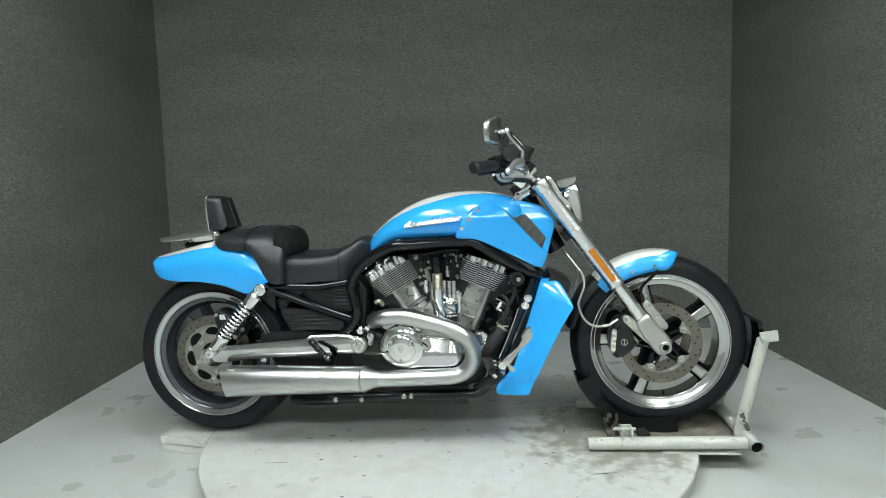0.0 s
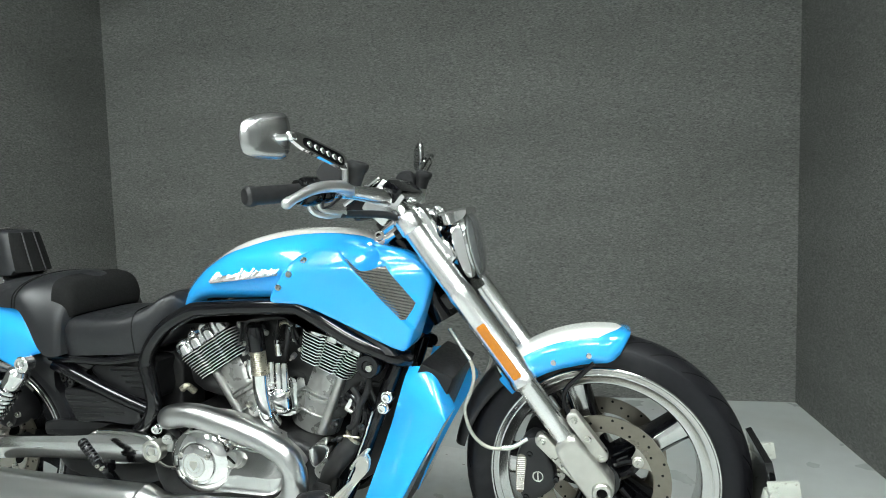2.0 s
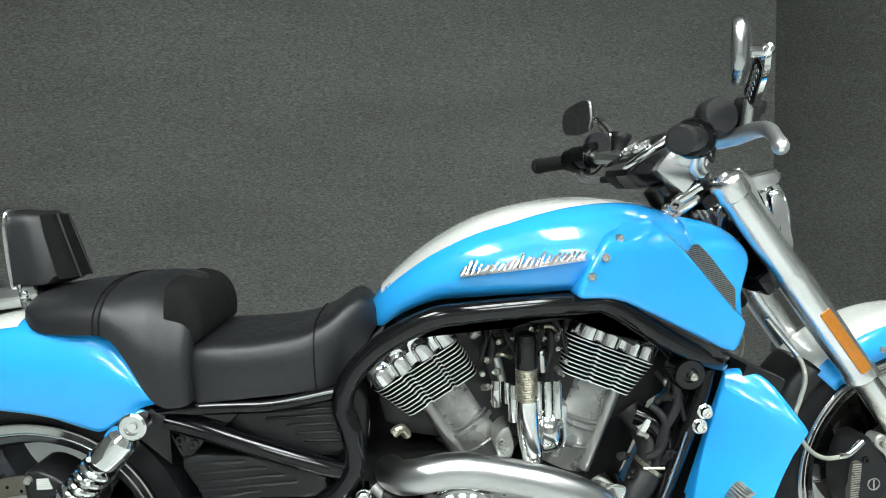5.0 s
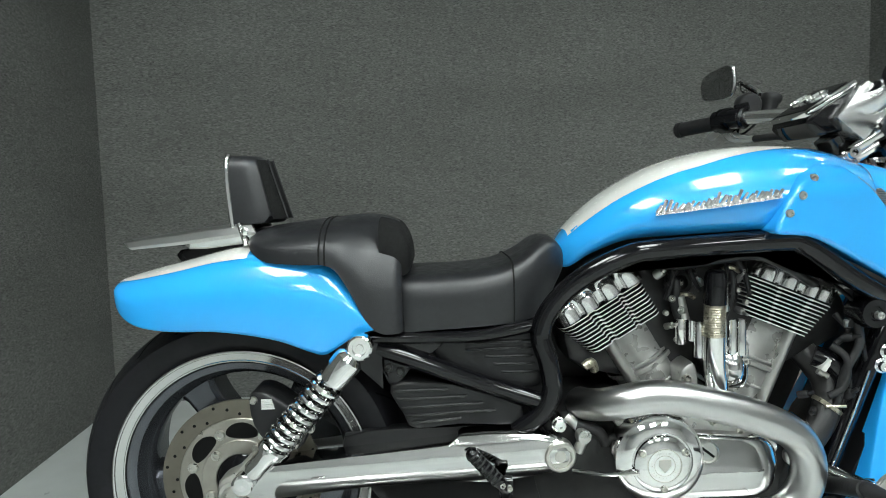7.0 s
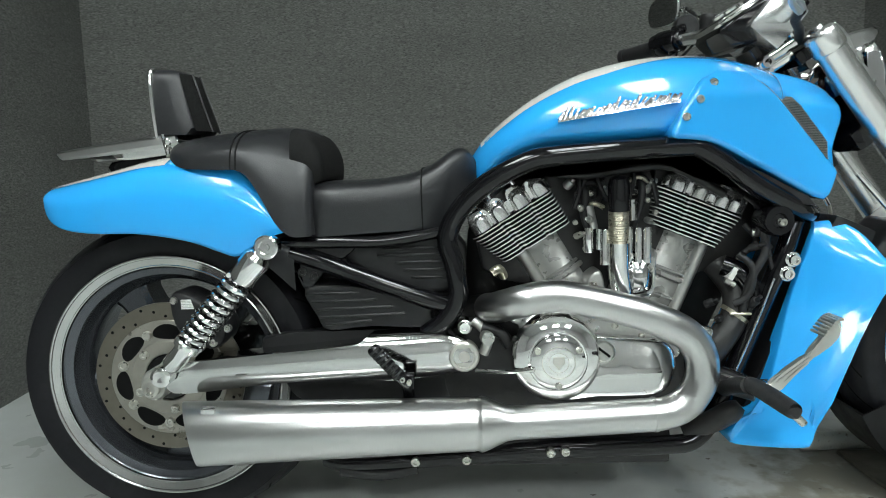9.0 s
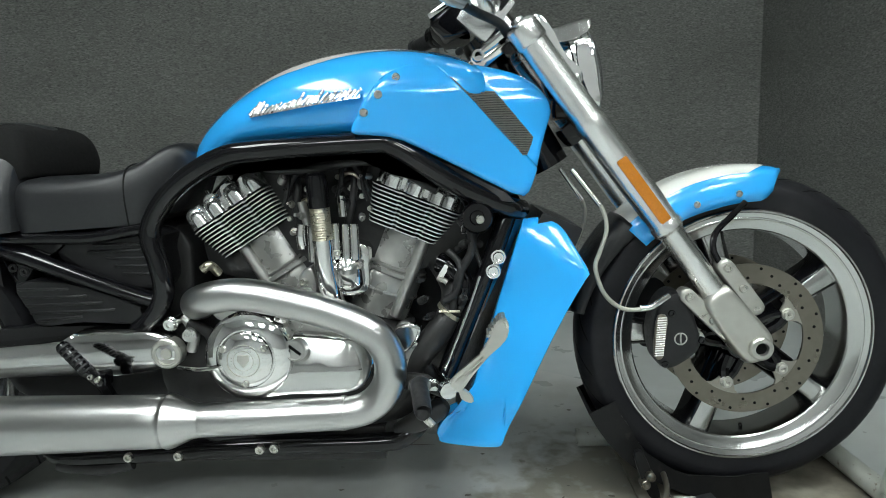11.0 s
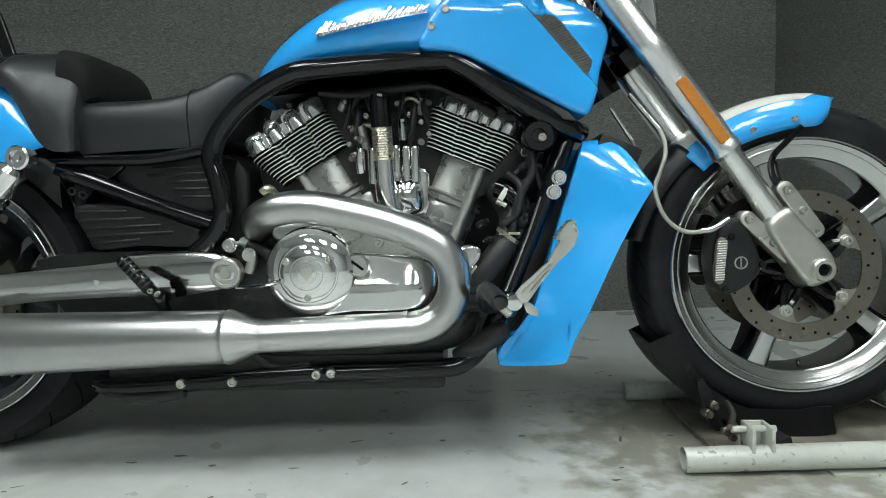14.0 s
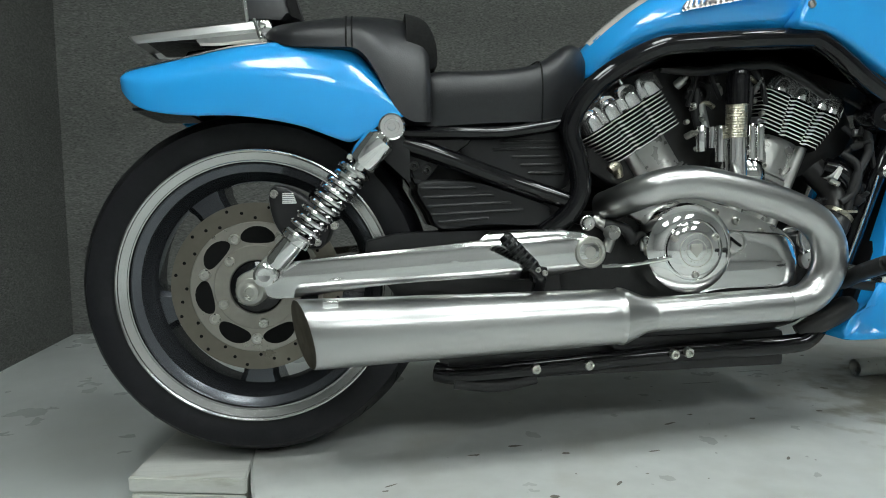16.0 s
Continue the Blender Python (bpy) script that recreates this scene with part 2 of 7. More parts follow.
def add(bm, other):
    idx = {v: bm.verts.new(v.co) for v in other.verts}
    for f in other.faces:
        try:
            bm.faces.new([idx[v] for v in f.verts])
        except ValueError:
            pass
    other.free()
    return bm


def pillow(bm, outline, out, inn, rnd=0.008, n=4, smooth=True, steps=(0.85, 0.6, 0.3)):
    """A panel with a rounded rim: an outline in x and z, from y = inn to y = out(x, z) (or a number)."""
    f = out if callable(out) else (lambda x, z: out)
    pts = [(p.x, p.z) for p in spline([(x, 0, z) for x, z in outline], n, True)] if smooth else outline
    cx, cz = sum(p[0] for p in pts) / len(pts), sum(p[1] for p in pts) / len(pts)
    sg = 1 if f(cx, cz) > inn else -1
    size = max(math.hypot(x - cx, z - cz) for x, z in pts)

    def ring(k, dy, base=None):
        rr = []
        for x, z in pts:
            px_, pz_ = cx + (x - cx) * k, cz + (z - cz) * k
            rr.append((px_, inn if base else f(px_, pz_) + dy, pz_))
        return rr
    e = min(0.25, rnd / size)
    rings = [ring(1, 0, True), ring(1, -sg * rnd), ring(1 - 0.3 * e, -sg * rnd * 0.3), ring(1 - e, 0)]
    rings += [ring(s * (1 - e), 0) for s in steps]
    skin(bm, rings)
    return bm


def section(hw, zt, zb, n=5, shape=((0, 0), (0.5, 0.05), (0.84, 0.26), (1.0, 0.62), (0.97, 0.88), (0.86, 1.0))):
    """One half of a body section, from top centre to the lower edge, then mirrored: a list of (y, z), right edge to left edge."""
    h = zt - zb
    half = spline([(a * hw, zt - b * h, 0) for a, b in shape], n)
    return [(-p.x, p.y) for p in reversed(half)] + [(p.x, p.y) for p in half[1:]]


def body(bm, stations, closed=True, shape=None, n=5, steps=4):
    """A body along x from stations (x, half width, top, bottom), rounded across."""
    st = spline([(s[0], s[1], s[2]) for s in stations], steps)
    sb = spline([(s[3], 0, 0) for s in stations], steps)
    rings = []
    for a, b in zip(st, sb):
        sec = section(a.y, a.z, b.x, n, shape) if shape else section(a.y, a.z, b.x, n)
        rings.append([(a.x, y, z) for y, z in sec])
    skin(bm, rings, closed=closed, cap=closed)
    return bm


def bolt(bm, at, r=0.008, h=0.006, axis=(0, -1, 0), seg=14):
    lathe(bm, [(r, -0.004), (r, h * 0.6), (r * 0.85, h), (r * 0.5, h), (r * 0.45, h * 0.5), (0, h * 0.5)], at, axis, seg)
    return bm


def mirrored(bm):
    """Adds the image of bm on the other side of the bike's middle plane."""
    tmp = bm.copy()
    for v in tmp.verts:
        v.co.y = -v.co.y
    bmesh.ops.reverse_faces(tmp, faces=tmp.faces[:])
    return tmp


def both(name, bm, mat, parent, label=""):
    """A part on the right-hand side and its twin on the left."""
    twin = mirrored(bm)
    a = part(name, bm, mat, parent, label)
    b = part(name, twin, mat, parent, label)
    return a, b


# ---------------------------------------------------------------- the setting
def slab(name, lo, hi, mat, label, category, m=BOOTH):
    bm = bmesh.new()
    box(bm, lo, hi, m)
    return tagged(part(name, bm, mat), label, category, kind="structure")


slab("floor", (-5, -7, FLOOR - 0.1), (7, 4, FLOOR), FLOOR_PAINT, "pale grey painted floor with scuffs and stains", "floor")
slab("wall_back", (-1.06, 1.70, FLOOR), (2.91, 1.82, CEIL), FELT, "dark grey felt-covered booth back wall", "wall")
slab("wall_left", (-1.06, -1.0, FLOOR), (-0.94, 1.70, CEIL), FELT, "dark grey felt-covered booth side wall", "wall")
slab("wall_right", (2.79, -1.0, FLOOR), (2.91, 1.70, CEIL), FELT, "dark grey felt-covered booth side wall", "wall")
slab("wall_front", (-4.1, -6.1, FLOOR), (6.1, -6.0, CEIL), WALL, "plain grey room wall facing the booth", "wall")
slab("wall_west", (-4.1, -6.0, FLOOR), (-4.0, 3.5, CEIL), WALL, "plain grey room wall", "wall")
slab("wall_east", (6.0, -6.0, FLOOR), (6.1, 3.5, CEIL), WALL, "plain grey room wall", "wall")
slab("wall_rear", (-4.0, 3.4, FLOOR), (6.0, 3.5, CEIL), WALL, "plain grey room wall behind the booth", "wall")
slab("ceiling", (-4.1, -6.1, CEIL), (6.1, 3.5, CEIL + 0.1), WHITE_WALL, "plain white ceiling over the booth", "ceiling")


def ceiling_light(x, y, w, d):
    ob = thing("ceiling_light", BOOTH @ Vector((x, y, CEIL)), "rectangular white ceiling light panel, switched on", "ceiling light", "ceiling light panels")
    bm = bmesh.new()
    for lo, hi in (((x - w / 2 - 0.03, y - d / 2 - 0.03), (x + w / 2 + 0.03, y - d / 2)), ((x - w / 2 - 0.03, y + d / 2), (x + w / 2 + 0.03, y + d / 2 + 0.03)),
                   ((x - w / 2 - 0.03, y - d / 2), (x - w / 2, y + d / 2)), ((x + w / 2, y - d / 2), (x + w / 2 + 0.03, y + d / 2))):
        box(bm, (*lo, CEIL - 0.05), (*hi, CEIL - 0.001), BOOTH)
    part("frame", bm, WALL, ob)
    for k in range(4):
        bm = bmesh.new()
        x0 = x - w / 2 + w * (k + 0.12) / 4
        box(bm, (x0, y - d / 2, CEIL - 0.035), (x0 + w * 0.76 / 4, y + d / 2, CEIL - 0.005), BOOTH)
        part("diffuser", bm, LAMP, ob, "glowing white diffuser strip")


for lx, ly in ((-0.45, -1.5), (0.95, -1.5), (2.35, -1.5), (-0.45, -4.0), (0.95, -4.0), (2.35, -4.0)):
    ceiling_light(lx, ly, 0.6, 1.2)


def turntable():
    ob = thing("turntable", (0.922, 0, FLOOR), "round scuffed white turntable lying on the floor", "turntable")
    bm = bmesh.new()
    lathe(bm, [(0, -0.006), (0.926, -0.006), (0.930, -0.004), (0.926, 0), (0, 0)], (0.922, 0, 0), (0, 0, 1), 128)
    part("top_plate", bm, DISC_PAINT, ob, "scuffed white top plate", 30)
    bm = bmesh.new()
    lathe(bm, [(0, FLOOR + 0.001), (0.921, FLOOR + 0.001), (0.923, FLOOR + 0.004), (0.923, -0.0065), (0, -0.0065)], (0.922, 0, 0), (0, 0, 1), 128)
    part("edge_band", bm, STAND_PAINT, ob, "white painted edge band", 30)


turntable()


def board_block():
    ob = thing("wooden_block", (-0.1, 0, FLOOR), "stack of two white-painted boards under the rear tyre", "block")
    for z0, z1, dx in ((FLOOR, -0.032, 0.0), (-0.030, -0.002, -0.004)):
        bm = bmesh.new()
        lo, hi = [], []
        for x, y in ((-0.205 + dx, -0.135), (0.002, -0.178), (-0.016, 0.10), (-0.016, 0.19), (-0.185 + dx, 0.21)):
            lo.append((x, y, z0))
            hi.append((x, y, z1))
        skin(bm, [lo, hi])
        bmesh.ops.bevel(bm, geom=bm.edges[:], offset=0.003, segments=2, affect="EDGES")
        part("board", bm, BOARD, ob, "", 30)


board_block()

# ---------------------------------------------------------------- the motorcycle
bike = thing("motorcycle", (0.87, 0, 0), "sky-blue cruiser motorcycle, white stripes, chrome engine, black seat, in a chock", "motorcycle")
RW, FW = Vector((0.022, 0, 0.322)), Vector((1.729, 0, 0.351))


def tyre(c, r, w, rim):
    """A tyre profile with rounded crown and a rim seat."""
    prof = []
    for k in range(-12, 13):
        a = k / 12
        crown = r - (abs(a) ** 2.6) * (r - rim) * 0.36
        prof.append((crown, a * w * 0.5))
    side = [(rim + (r - rim) * 0.38, w * 0.505), (rim + (r - rim) * 0.12, w * 0.46), (rim - 0.006, w * 0.42)]
    prof = [(q, -h) for q, h in reversed(side)] + prof + side
    prof += [(rim - 0.012, w * 0.3), (rim - 0.012, -w * 0.3)]
    bm = bmesh.new()
    lathe(bm, prof, c, (0, -1, 0), 96, closed=True)
    return bm


def tread(c, r, w, rim, n):
    """Slanted dark tread grooves, laid as thin recessed-looking strips close to the crown."""
    bm = bmesh.new()
    for i in range(n):
        for sgn in (-1, 1):
            pts = []
            for j in range(6):
                a = sgn * (0.18 + 0.14 * j)
                crown = r - (abs(a) ** 2.6) * (r - rim) * 0.36 + 0.0004
                ang = 2 * math.pi * (i + (0.5 if sgn > 0 else 0)) / n + 0.05 * j
                pts.append((c.x + crown * math.cos(ang), a * w * 0.5, c.z + crown * math.sin(ang), ang))
            vs = []
            for x, y, z, ang in pts:
                t = Vector((-math.sin(ang), 0, math.cos(ang))) * 0.0028
                vs.append((bm.verts.new(Vector((x, y, z)) + t), bm.verts.new(Vector((x, y, z)) - t)))
            for p, q in zip(vs, vs[1:]):
                bm.faces.new((p[0], p[1], q[1], q[0]))
    return bm




def polar(c, r, deg, y):
    return Vector((c.x + r * math.cos(radians(deg)), y, c.z + r * math.sin(radians(deg))))


def spoke(c, deg, r0, r1, w0, w1, y0, y1, grow=1.0):
    """One spoke as a tapered bar with rounded edges."""
    bm = bmesh.new()
    rings = []
    for k in range(7):
        t = k / 6
        r = r0 + (r1 - r0) * t
        w = w0 + (w1 - w0) * t + 0.012 * (t ** 6) * grow
        d = Vector((math.cos(radians(deg)), 0, math.sin(radians(deg))))
        s = Vector((-d.z, 0, d.x))
        p = Vector(c) + d * r
        ya, yb = y0, y1 + (0.006 * (1 - t) if y1 > y0 else -0.006 * (1 - t))
        rings.append([p + s * w * 0.5 + Vector((0, ya, 0)), p + s * w * 0.46 + Vector((0, yb * 0.85 + ya * 0.15, 0)), p + s * w * 0.32 + Vector((0, yb, 0)),
                      p - s * w * 0.32 + Vector((0, yb, 0)), p - s * w * 0.46 + Vector((0, yb * 0.85 + ya * 0.15, 0)), p - s * w * 0.5 + Vector((0, ya, 0))])
    skin(bm, rings)
    return bm


def brake_disc(c, y, r0, r1, thick, holes, parent, name="brake_disc"):
    bm = bmesh.new()
    lathe(bm, [(r0, -thick / 2), (r1, -thick / 2), (r1, thick / 2), (r0, thick / 2)], (c.x, y, c.z), (0, -1, 0), 96, closed=True)
    d = part(name, bm, ROTOR, parent, "drilled steel brake disc", 30)
    # no holes are cut: dark discs on the face carry the shade inside them
    bm = bmesh.new()
    for i in range(holes):
        rr = r0 + (r1 - r0) * (0.28, 0.55, 0.8)[i % 3]
        p = polar(c, rr, 360 * i / holes, y - thick / 2 - 0.0004)
        lathe(bm, [(0.0031, 0), (0.0030, 0.0006), (0, 0.0006)], p, (0, -1, 0), 10)
    tagged(part("drilled_holes", bm, RECESS_BLACK, parent), kind="stuff")
    return d


# front wheel
bm = bmesh.new()
lathe(bm, [(0.235, -0.045), (0.251, -0.048), (0.256, -0.055), (0.256, -0.058), (0.2535, -0.0605), (0.2505, -0.0605), (0.2485, -0.0570), (0.2400, -0.0530), (0.2385, -0.0535), (0.2365, -0.0530), (0.2350, -0.0515), (0.2270, -0.0480), (0.2190, -0.0430), (0.2165, -0.0425), (0.2140, -0.0400), (0.2125, -0.0300), (0.2120, -0.0180),
           (0.2120, 0.0180), (0.2125, 0.0300), (0.2140, 0.0400), (0.2165, 0.0425), (0.2190, 0.0430), (0.2270, 0.0480), (0.2350, 0.0515), (0.2365, 0.0530), (0.2385, 0.0535), (0.2400, 0.0530), (0.2485, 0.0570), (0.2505, 0.0605), (0.2535, 0.0605), (0.256, 0.058), (0.251, 0.048), (0.236, 0.03), (0.236, -0.03)], FW, (0, -1, 0), 96, closed=True)
front_wheel = part("front_wheel", bm, RIM, bike, "machined alloy front rim", 30)
part("tyre", tyre(FW, 0.324, 0.122, 0.248), RUBBER, front_wheel, "black rubber front tyre", 50)
tagged(part("tread_grooves", tread(FW, 0.324, 0.122, 0.248, 26), RECESS_BLACK, front_wheel), kind="stuff")
for i in range(5):
    a = 34 + 72 * i
    part("spoke", spoke(FW, a, 0.035, 0.226, 0.064, 0.052, 0.030, -0.030), BLACK, front_wheel, "black-sided cast spoke")
    part("spoke_face", spoke(FW, a, 0.105, 0.226, 0.030, 0.038, -0.020, -0.033, 0.6), RIM, front_wheel, "machined silver spoke face")
bm = bmesh.new()
lathe(bm, [(0, -0.07), (0.035, -0.07), (0.046, -0.05), (0.05, 0.04), (0.04, 0.072), (0.02, 0.075), (0, 0.075)], FW, (0, -1, 0), 40)
part("hub", bm, BLACK, front_wheel)
for side in (-1, 1):
    brake_disc(FW, side * 0.068, 0.112, 0.150, 0.005, 36, front_wheel)
    for i in range(5):
        a = 32 + 72 * i
        bm = bmesh.new()
        tube(bm, [polar(FW, 0.045, a - 16, side * 0.060), polar(FW, 0.072, a - 9, side * 0.063), polar(FW, 0.094, a, side * 0.066)], 0.0105, 8, 4)
        tube(bm, [polar(FW, 0.045, a + 18, side * 0.060), polar(FW, 0.072, a + 8, side * 0.063), polar(FW, 0.094, a, side * 0.066)], 0.0085, 8, 4)
        part("disc_carrier_arm", bm, BLACK, front_wheel)
        bm = bmesh.new()
        lathe(bm, [(0.0125, -0.004), (0.0125, 0.002), (0.0115, 0.003), (0.0095, 0.003), (0.0095, 0.008), (0.0085, 0.009), (0.0045, 0.009), (0.004, 0.004), (0, 0.004)], polar(FW, 0.093, a, side * 0.072), (0, side, 0), 12)
        part("disc_bolt", bm, FORGED, front_wheel, "", 20)
        bm = bmesh.new()
        outl = [(0.086, -9), (0.096, -11), (0.105, -13), (0.1135, -18), (0.1135, 0), (0.1135, 18), (0.105, 13), (0.096, 11), (0.086, 9), (0.083, 0)]
        tab = [polar(FW, r, a + d, side * 0.0695) for r, d in outl]
        skin(bm, [[p - Vector((0, side * 0.004, 0)) for p in tab], tab])
        part("disc_tab", bm, ROTOR_IN, front_wheel, "pale steel disc mounting tab")
for k in range(7):
    a = 226 + 2.5 * k
    bm = bmesh.new()
    p, q = polar(FW, 0.2415, a - 0.7, -0.052), polar(FW, 0.2415, a + 0.7, -0.052)
    tube(bm, [p, q], 0.0022, 6, 0)
    part("cast_mark", bm, RIM, front_wheel)
bm = bmesh.new()
tube(bm, [polar(FW, 0.235, 278, 0), polar(FW, 0.205, 277, -0.004)], 0.004, 8, 0)
part("valve_stem", bm, BLACK, front_wheel)

# rear wheel
bm = bmesh.new()
lathe(bm, [(0.208, 0.086), (0.226, 0.096), (0.243, 0.100), (0.247, 0.096), (0.245, 0.090), (0.238, 0.086), (0.234, 0.05), (0.234, -0.05), (0.245, -0.090), (0.247, -0.096), (0.243, -0.100),
           (0.226, -0.096), (0.215, -0.08), (0.212, 0.0)], RW, (0, -1, 0), 96, closed=True)
rear_wheel = part("rear_wheel", bm, GREYRIM, bike, "deep grey alloy rear rim", 30)
bm = bmesh.new()
lathe(bm, [(0.2235, 0.093), (0.245, 0.0985), (0.248, 0.096), (0.2485, 0.1025), (0.2470, 0.1062), (0.2445, 0.1070), (0.2422, 0.1056), (0.2412, 0.1036), (0.2285, 0.0985), (0.2270, 0.0995), (0.2250, 0.0990), (0.2237, 0.0965)], RW, (0, -1, 0), 96, closed=True)
part("rim_lip", bm, RIM, rear_wheel, "machined silver rim lip", 30)
bm = bmesh.new()
lathe(bm, [(0.2232, 0.0955), (0.2165, 0.0885), (0.209, 0.075), (0.202, 0.061), (0.197, 0.055), (0.193, 0.051), (0.191, 0.045), (0.191, 0.020), (0.196, 0.020), (0.206, 0.050), (0.2165, 0.080), (0.222, 0.0925)], RW, (0, -1, 0), 96, closed=True)
part("rim_bowl", bm, GREYRIM, rear_wheel, "grey dished rim bowl", 60)
part("tyre", tyre(RW, 0.322, 0.214, 0.240), RUBBER, rear_wheel, "wide black rubber rear tyre", 50)
tagged(part("tread_grooves", tread(RW, 0.322, 0.214, 0.240, 22), RECESS_BLACK, rear_wheel), kind="stuff")
bm = bmesh.new()
lathe(bm, [(0.004, 0), (0.004, 0.001), (0, 0.001)], (RW.x - 0.022, -0.101, RW.z + 0.272), (0, -1, 0.2), 12)
part("paint_dot", bm, YELLOW, rear_wheel, "yellow paint dot on the sidewall")
for i in range(5):
    a = 50 + 72 * i
    part("spoke", spoke(RW, a, 0.04, 0.200, 0.085, 0.052, 0.02, -0.046, 3.6), GREYRIM, rear_wheel, "wide grey cast spoke")
bm = bmesh.new()
lathe(bm, [(0, -0.10), (0.06, -0.10), (0.07, -0.05), (0.075, 0.06), (0.06, 0.095), (0.03, 0.12), (0, 0.12)], RW, (0, -1, 0), 40)
part("hub", bm, BLACK, rear_wheel)
brake_disc(RW, -0.098, 0.114, 0.152, 0.006, 36, rear_wheel)
bm = bmesh.new()
lathe(bm, [(0.048, -0.003), (0.117, -0.003), (0.118, 0.0015), (0.1165, 0.003), (0.0765, 0.003), (0.0750, 0.0046), (0.050, 0.0046), (0.048, 0.003)], (RW.x, -0.104, RW.z), (0, -1, 0), 72, closed=True)
carrier = part("disc_carrier", bm, ROTOR_IN, rear_wheel, "pale steel disc carrier", 30)
# dark plates in place of openings, the shade behind painted into their colour
for i in range(7):
    a = 360 / 7 * i + 36
    bm = bmesh.new()
    outl = [(0.0835, -15), (0.0800, -8), (0.0790, 0), (0.0800, 8), (0.0835, 15), (0.090, 19), (0.099, 17), (0.106, 11), (0.1095, 4), (0.1095, -4), (0.106, -11), (0.099, -17), (0.090, -19)]
    ring = [p for p in spline([polar(RW, r, a + d, -0.1076) for r, d in outl], 3, True)]
    skin(bm, [[p + Vector((0, 0.004, 0)) for p in ring], ring])
    part("carrier_window", bm, RECESS_BLACK, carrier)
for i in range(7):
    bm = bmesh.new()
    bolt(bm, polar(RW, 0.094, 360 / 7 * i + 10.3, -0.107), 0.010, 0.006)
    part("disc_bolt", bm, ZINC, rear_wheel)
for i in range(5):
    bm = bmesh.new()
    bolt(bm, polar(RW, 0.066, 72 * i + 62, -0.1085), 0.009, 0.007)
    part("hub_bolt", bm, ZINC, rear_wheel)

# bodywork
TANK = [(0.640, 0.030, 0.742, 0.705), (0.662, 0.070, 0.775, 0.705), (0.70, 0.100, 0.810, 0.732), (0.76, 0.130, 0.854, 0.757), (0.84, 0.155, 0.896, 0.764),
        (0.92, 0.170, 0.919, 0.768), (1.00, 0.180, 0.929, 0.772), (1.08, 0.182, 0.928, 0.768), (1.15, 0.170, 0.917, 0.78), (1.21, 0.135, 0.898, 0.81), (1.235, 0.08, 0.880, 0.84)]
bm = bmesh.new()
body(bm, TANK)
tank = part("fuel_tank", bm, BLUE, bike, "sky-blue fuel tank cover", 50)


def stripe(stations, wy, lift, steps=6):
    """A painted stripe along a body's top, a hair above it."""
    st = spline([(s[0], s[1], s[2]) for s in stations], steps)
    sb = spline([(s[3], 0, 0) for s in stations], steps)
    bm = bmesh.new()
    rings = []
    for i, (a, b) in enumerate(zip(st, sb)):
        k = i / (len(st) - 1)
        w = min(wy(k), a.y * 0.74)
        half = spline([(p * a.y, a.z - q * (a.z - b.x), 0) for p, q in ((0, 0), (0.5, 0.05), (0.84, 0.26), (1.0, 0.62))], 10)
        row = []
        for j in range(-6, 7):
            y = abs(w * j / 6)
            z = a.z
            for p, q in zip(half, half[1:]):
                if p.x <= y <= q.x:
                    z = p.y + (q.y - p.y) * (y - p.x) / max(q.x - p.x, 1e-6)
            row.append((a.x, w * j / 6, z + lift))
        rings.append(row)
    skin(bm, rings, closed=False, cap=False)
    return bm


part("stripe", stripe(TANK[1:10], lambda k: 0.060 + 0.062 * math.sin(math.pi * min(1, k * 1.1)) ** 0.8, 0.0012), CREAM, tank, "white stripe over the tank top", 60)


def soft(v, w):
    """Nothing below zero and v above it, with a rounded corner of width w."""
    return v if v > 4 * w else 0.0 if v < -4 * w else w * math.log(1 + math.exp(v / w))


def tank_y(x, z):
    """How far out the tank's side lies."""
    shape = ((0, 0), (0.05, 0.5), (0.26, 0.84), (0.62, 1.0), (0.88, 0.97), (1, 0.86))
    for a, b in zip(TANK, TANK[1:]):
        if a[0] <= x <= b[0]:
            hw, zt, zb = [a[i] + (b[i] - a[i]) * (x - a[0]) / (b[0] - a[0]) for i in (1, 2, 3)]
            q = (zt - z) / (zt - zb)
            for (q0, p0), (q1, p1) in zip(shape, shape[1:]):
                if q0 <= q <= q1:
                    return hw * (p0 + (p1 - p0) * (q - q0) / (q1 - q0))
    return 0.0


RIDGE = (1.289, 0.724, 0.731, 0.682)        # a point of the ridge beside the intake, and the way into it


def scoop_y(x, z):
    """The cover's outer face: it narrows towards the front, rolls in above, and falls into the intake past a ridge."""
    d = (x - RIDGE[0]) * RIDGE[2] + (z - RIDGE[1]) * RIDGE[3]
    roll = 0.068 * max(0, (z - 0.832) / 0.068) ** 2 * (1 - 0.6 * min(max(d / 0.04, 0), 1))
    fall = 0.80 * (soft(d, 0.0012) - soft(d - 0.042, 0.003)) + (0.009 + 0.012 * min(1, max(0, (z - 0.822) / 0.022))) / (1 + math.exp(-(d - 0.004) / 0.0009)) if abs(d) < 0.2 else 0.0
    y = 0.205 - 0.20 * (x - 1.0) - roll
    if x < 1.16:
        ty = tank_y(x, z) + 0.004
        y = ty + soft(y - ty, 0.003)
    return -max(y - fall, 0.06)


SCOOP = [(1.10, 0.895), (1.052, 0.870), (1.024, 0.836), (1.002, 0.800), (0.992, 0.768), (1.03, 0.762), (1.068, 0.756), (1.120, 0.732), (1.20, 0.690), (1.255, 0.661), (1.288, 0.647),
         (1.304, 0.658), (1.322, 0.710), (1.340, 0.770), (1.348, 0.806), (1.328, 0.846), (1.282, 0.874), (1.21, 0.892), (1.15, 0.900)]


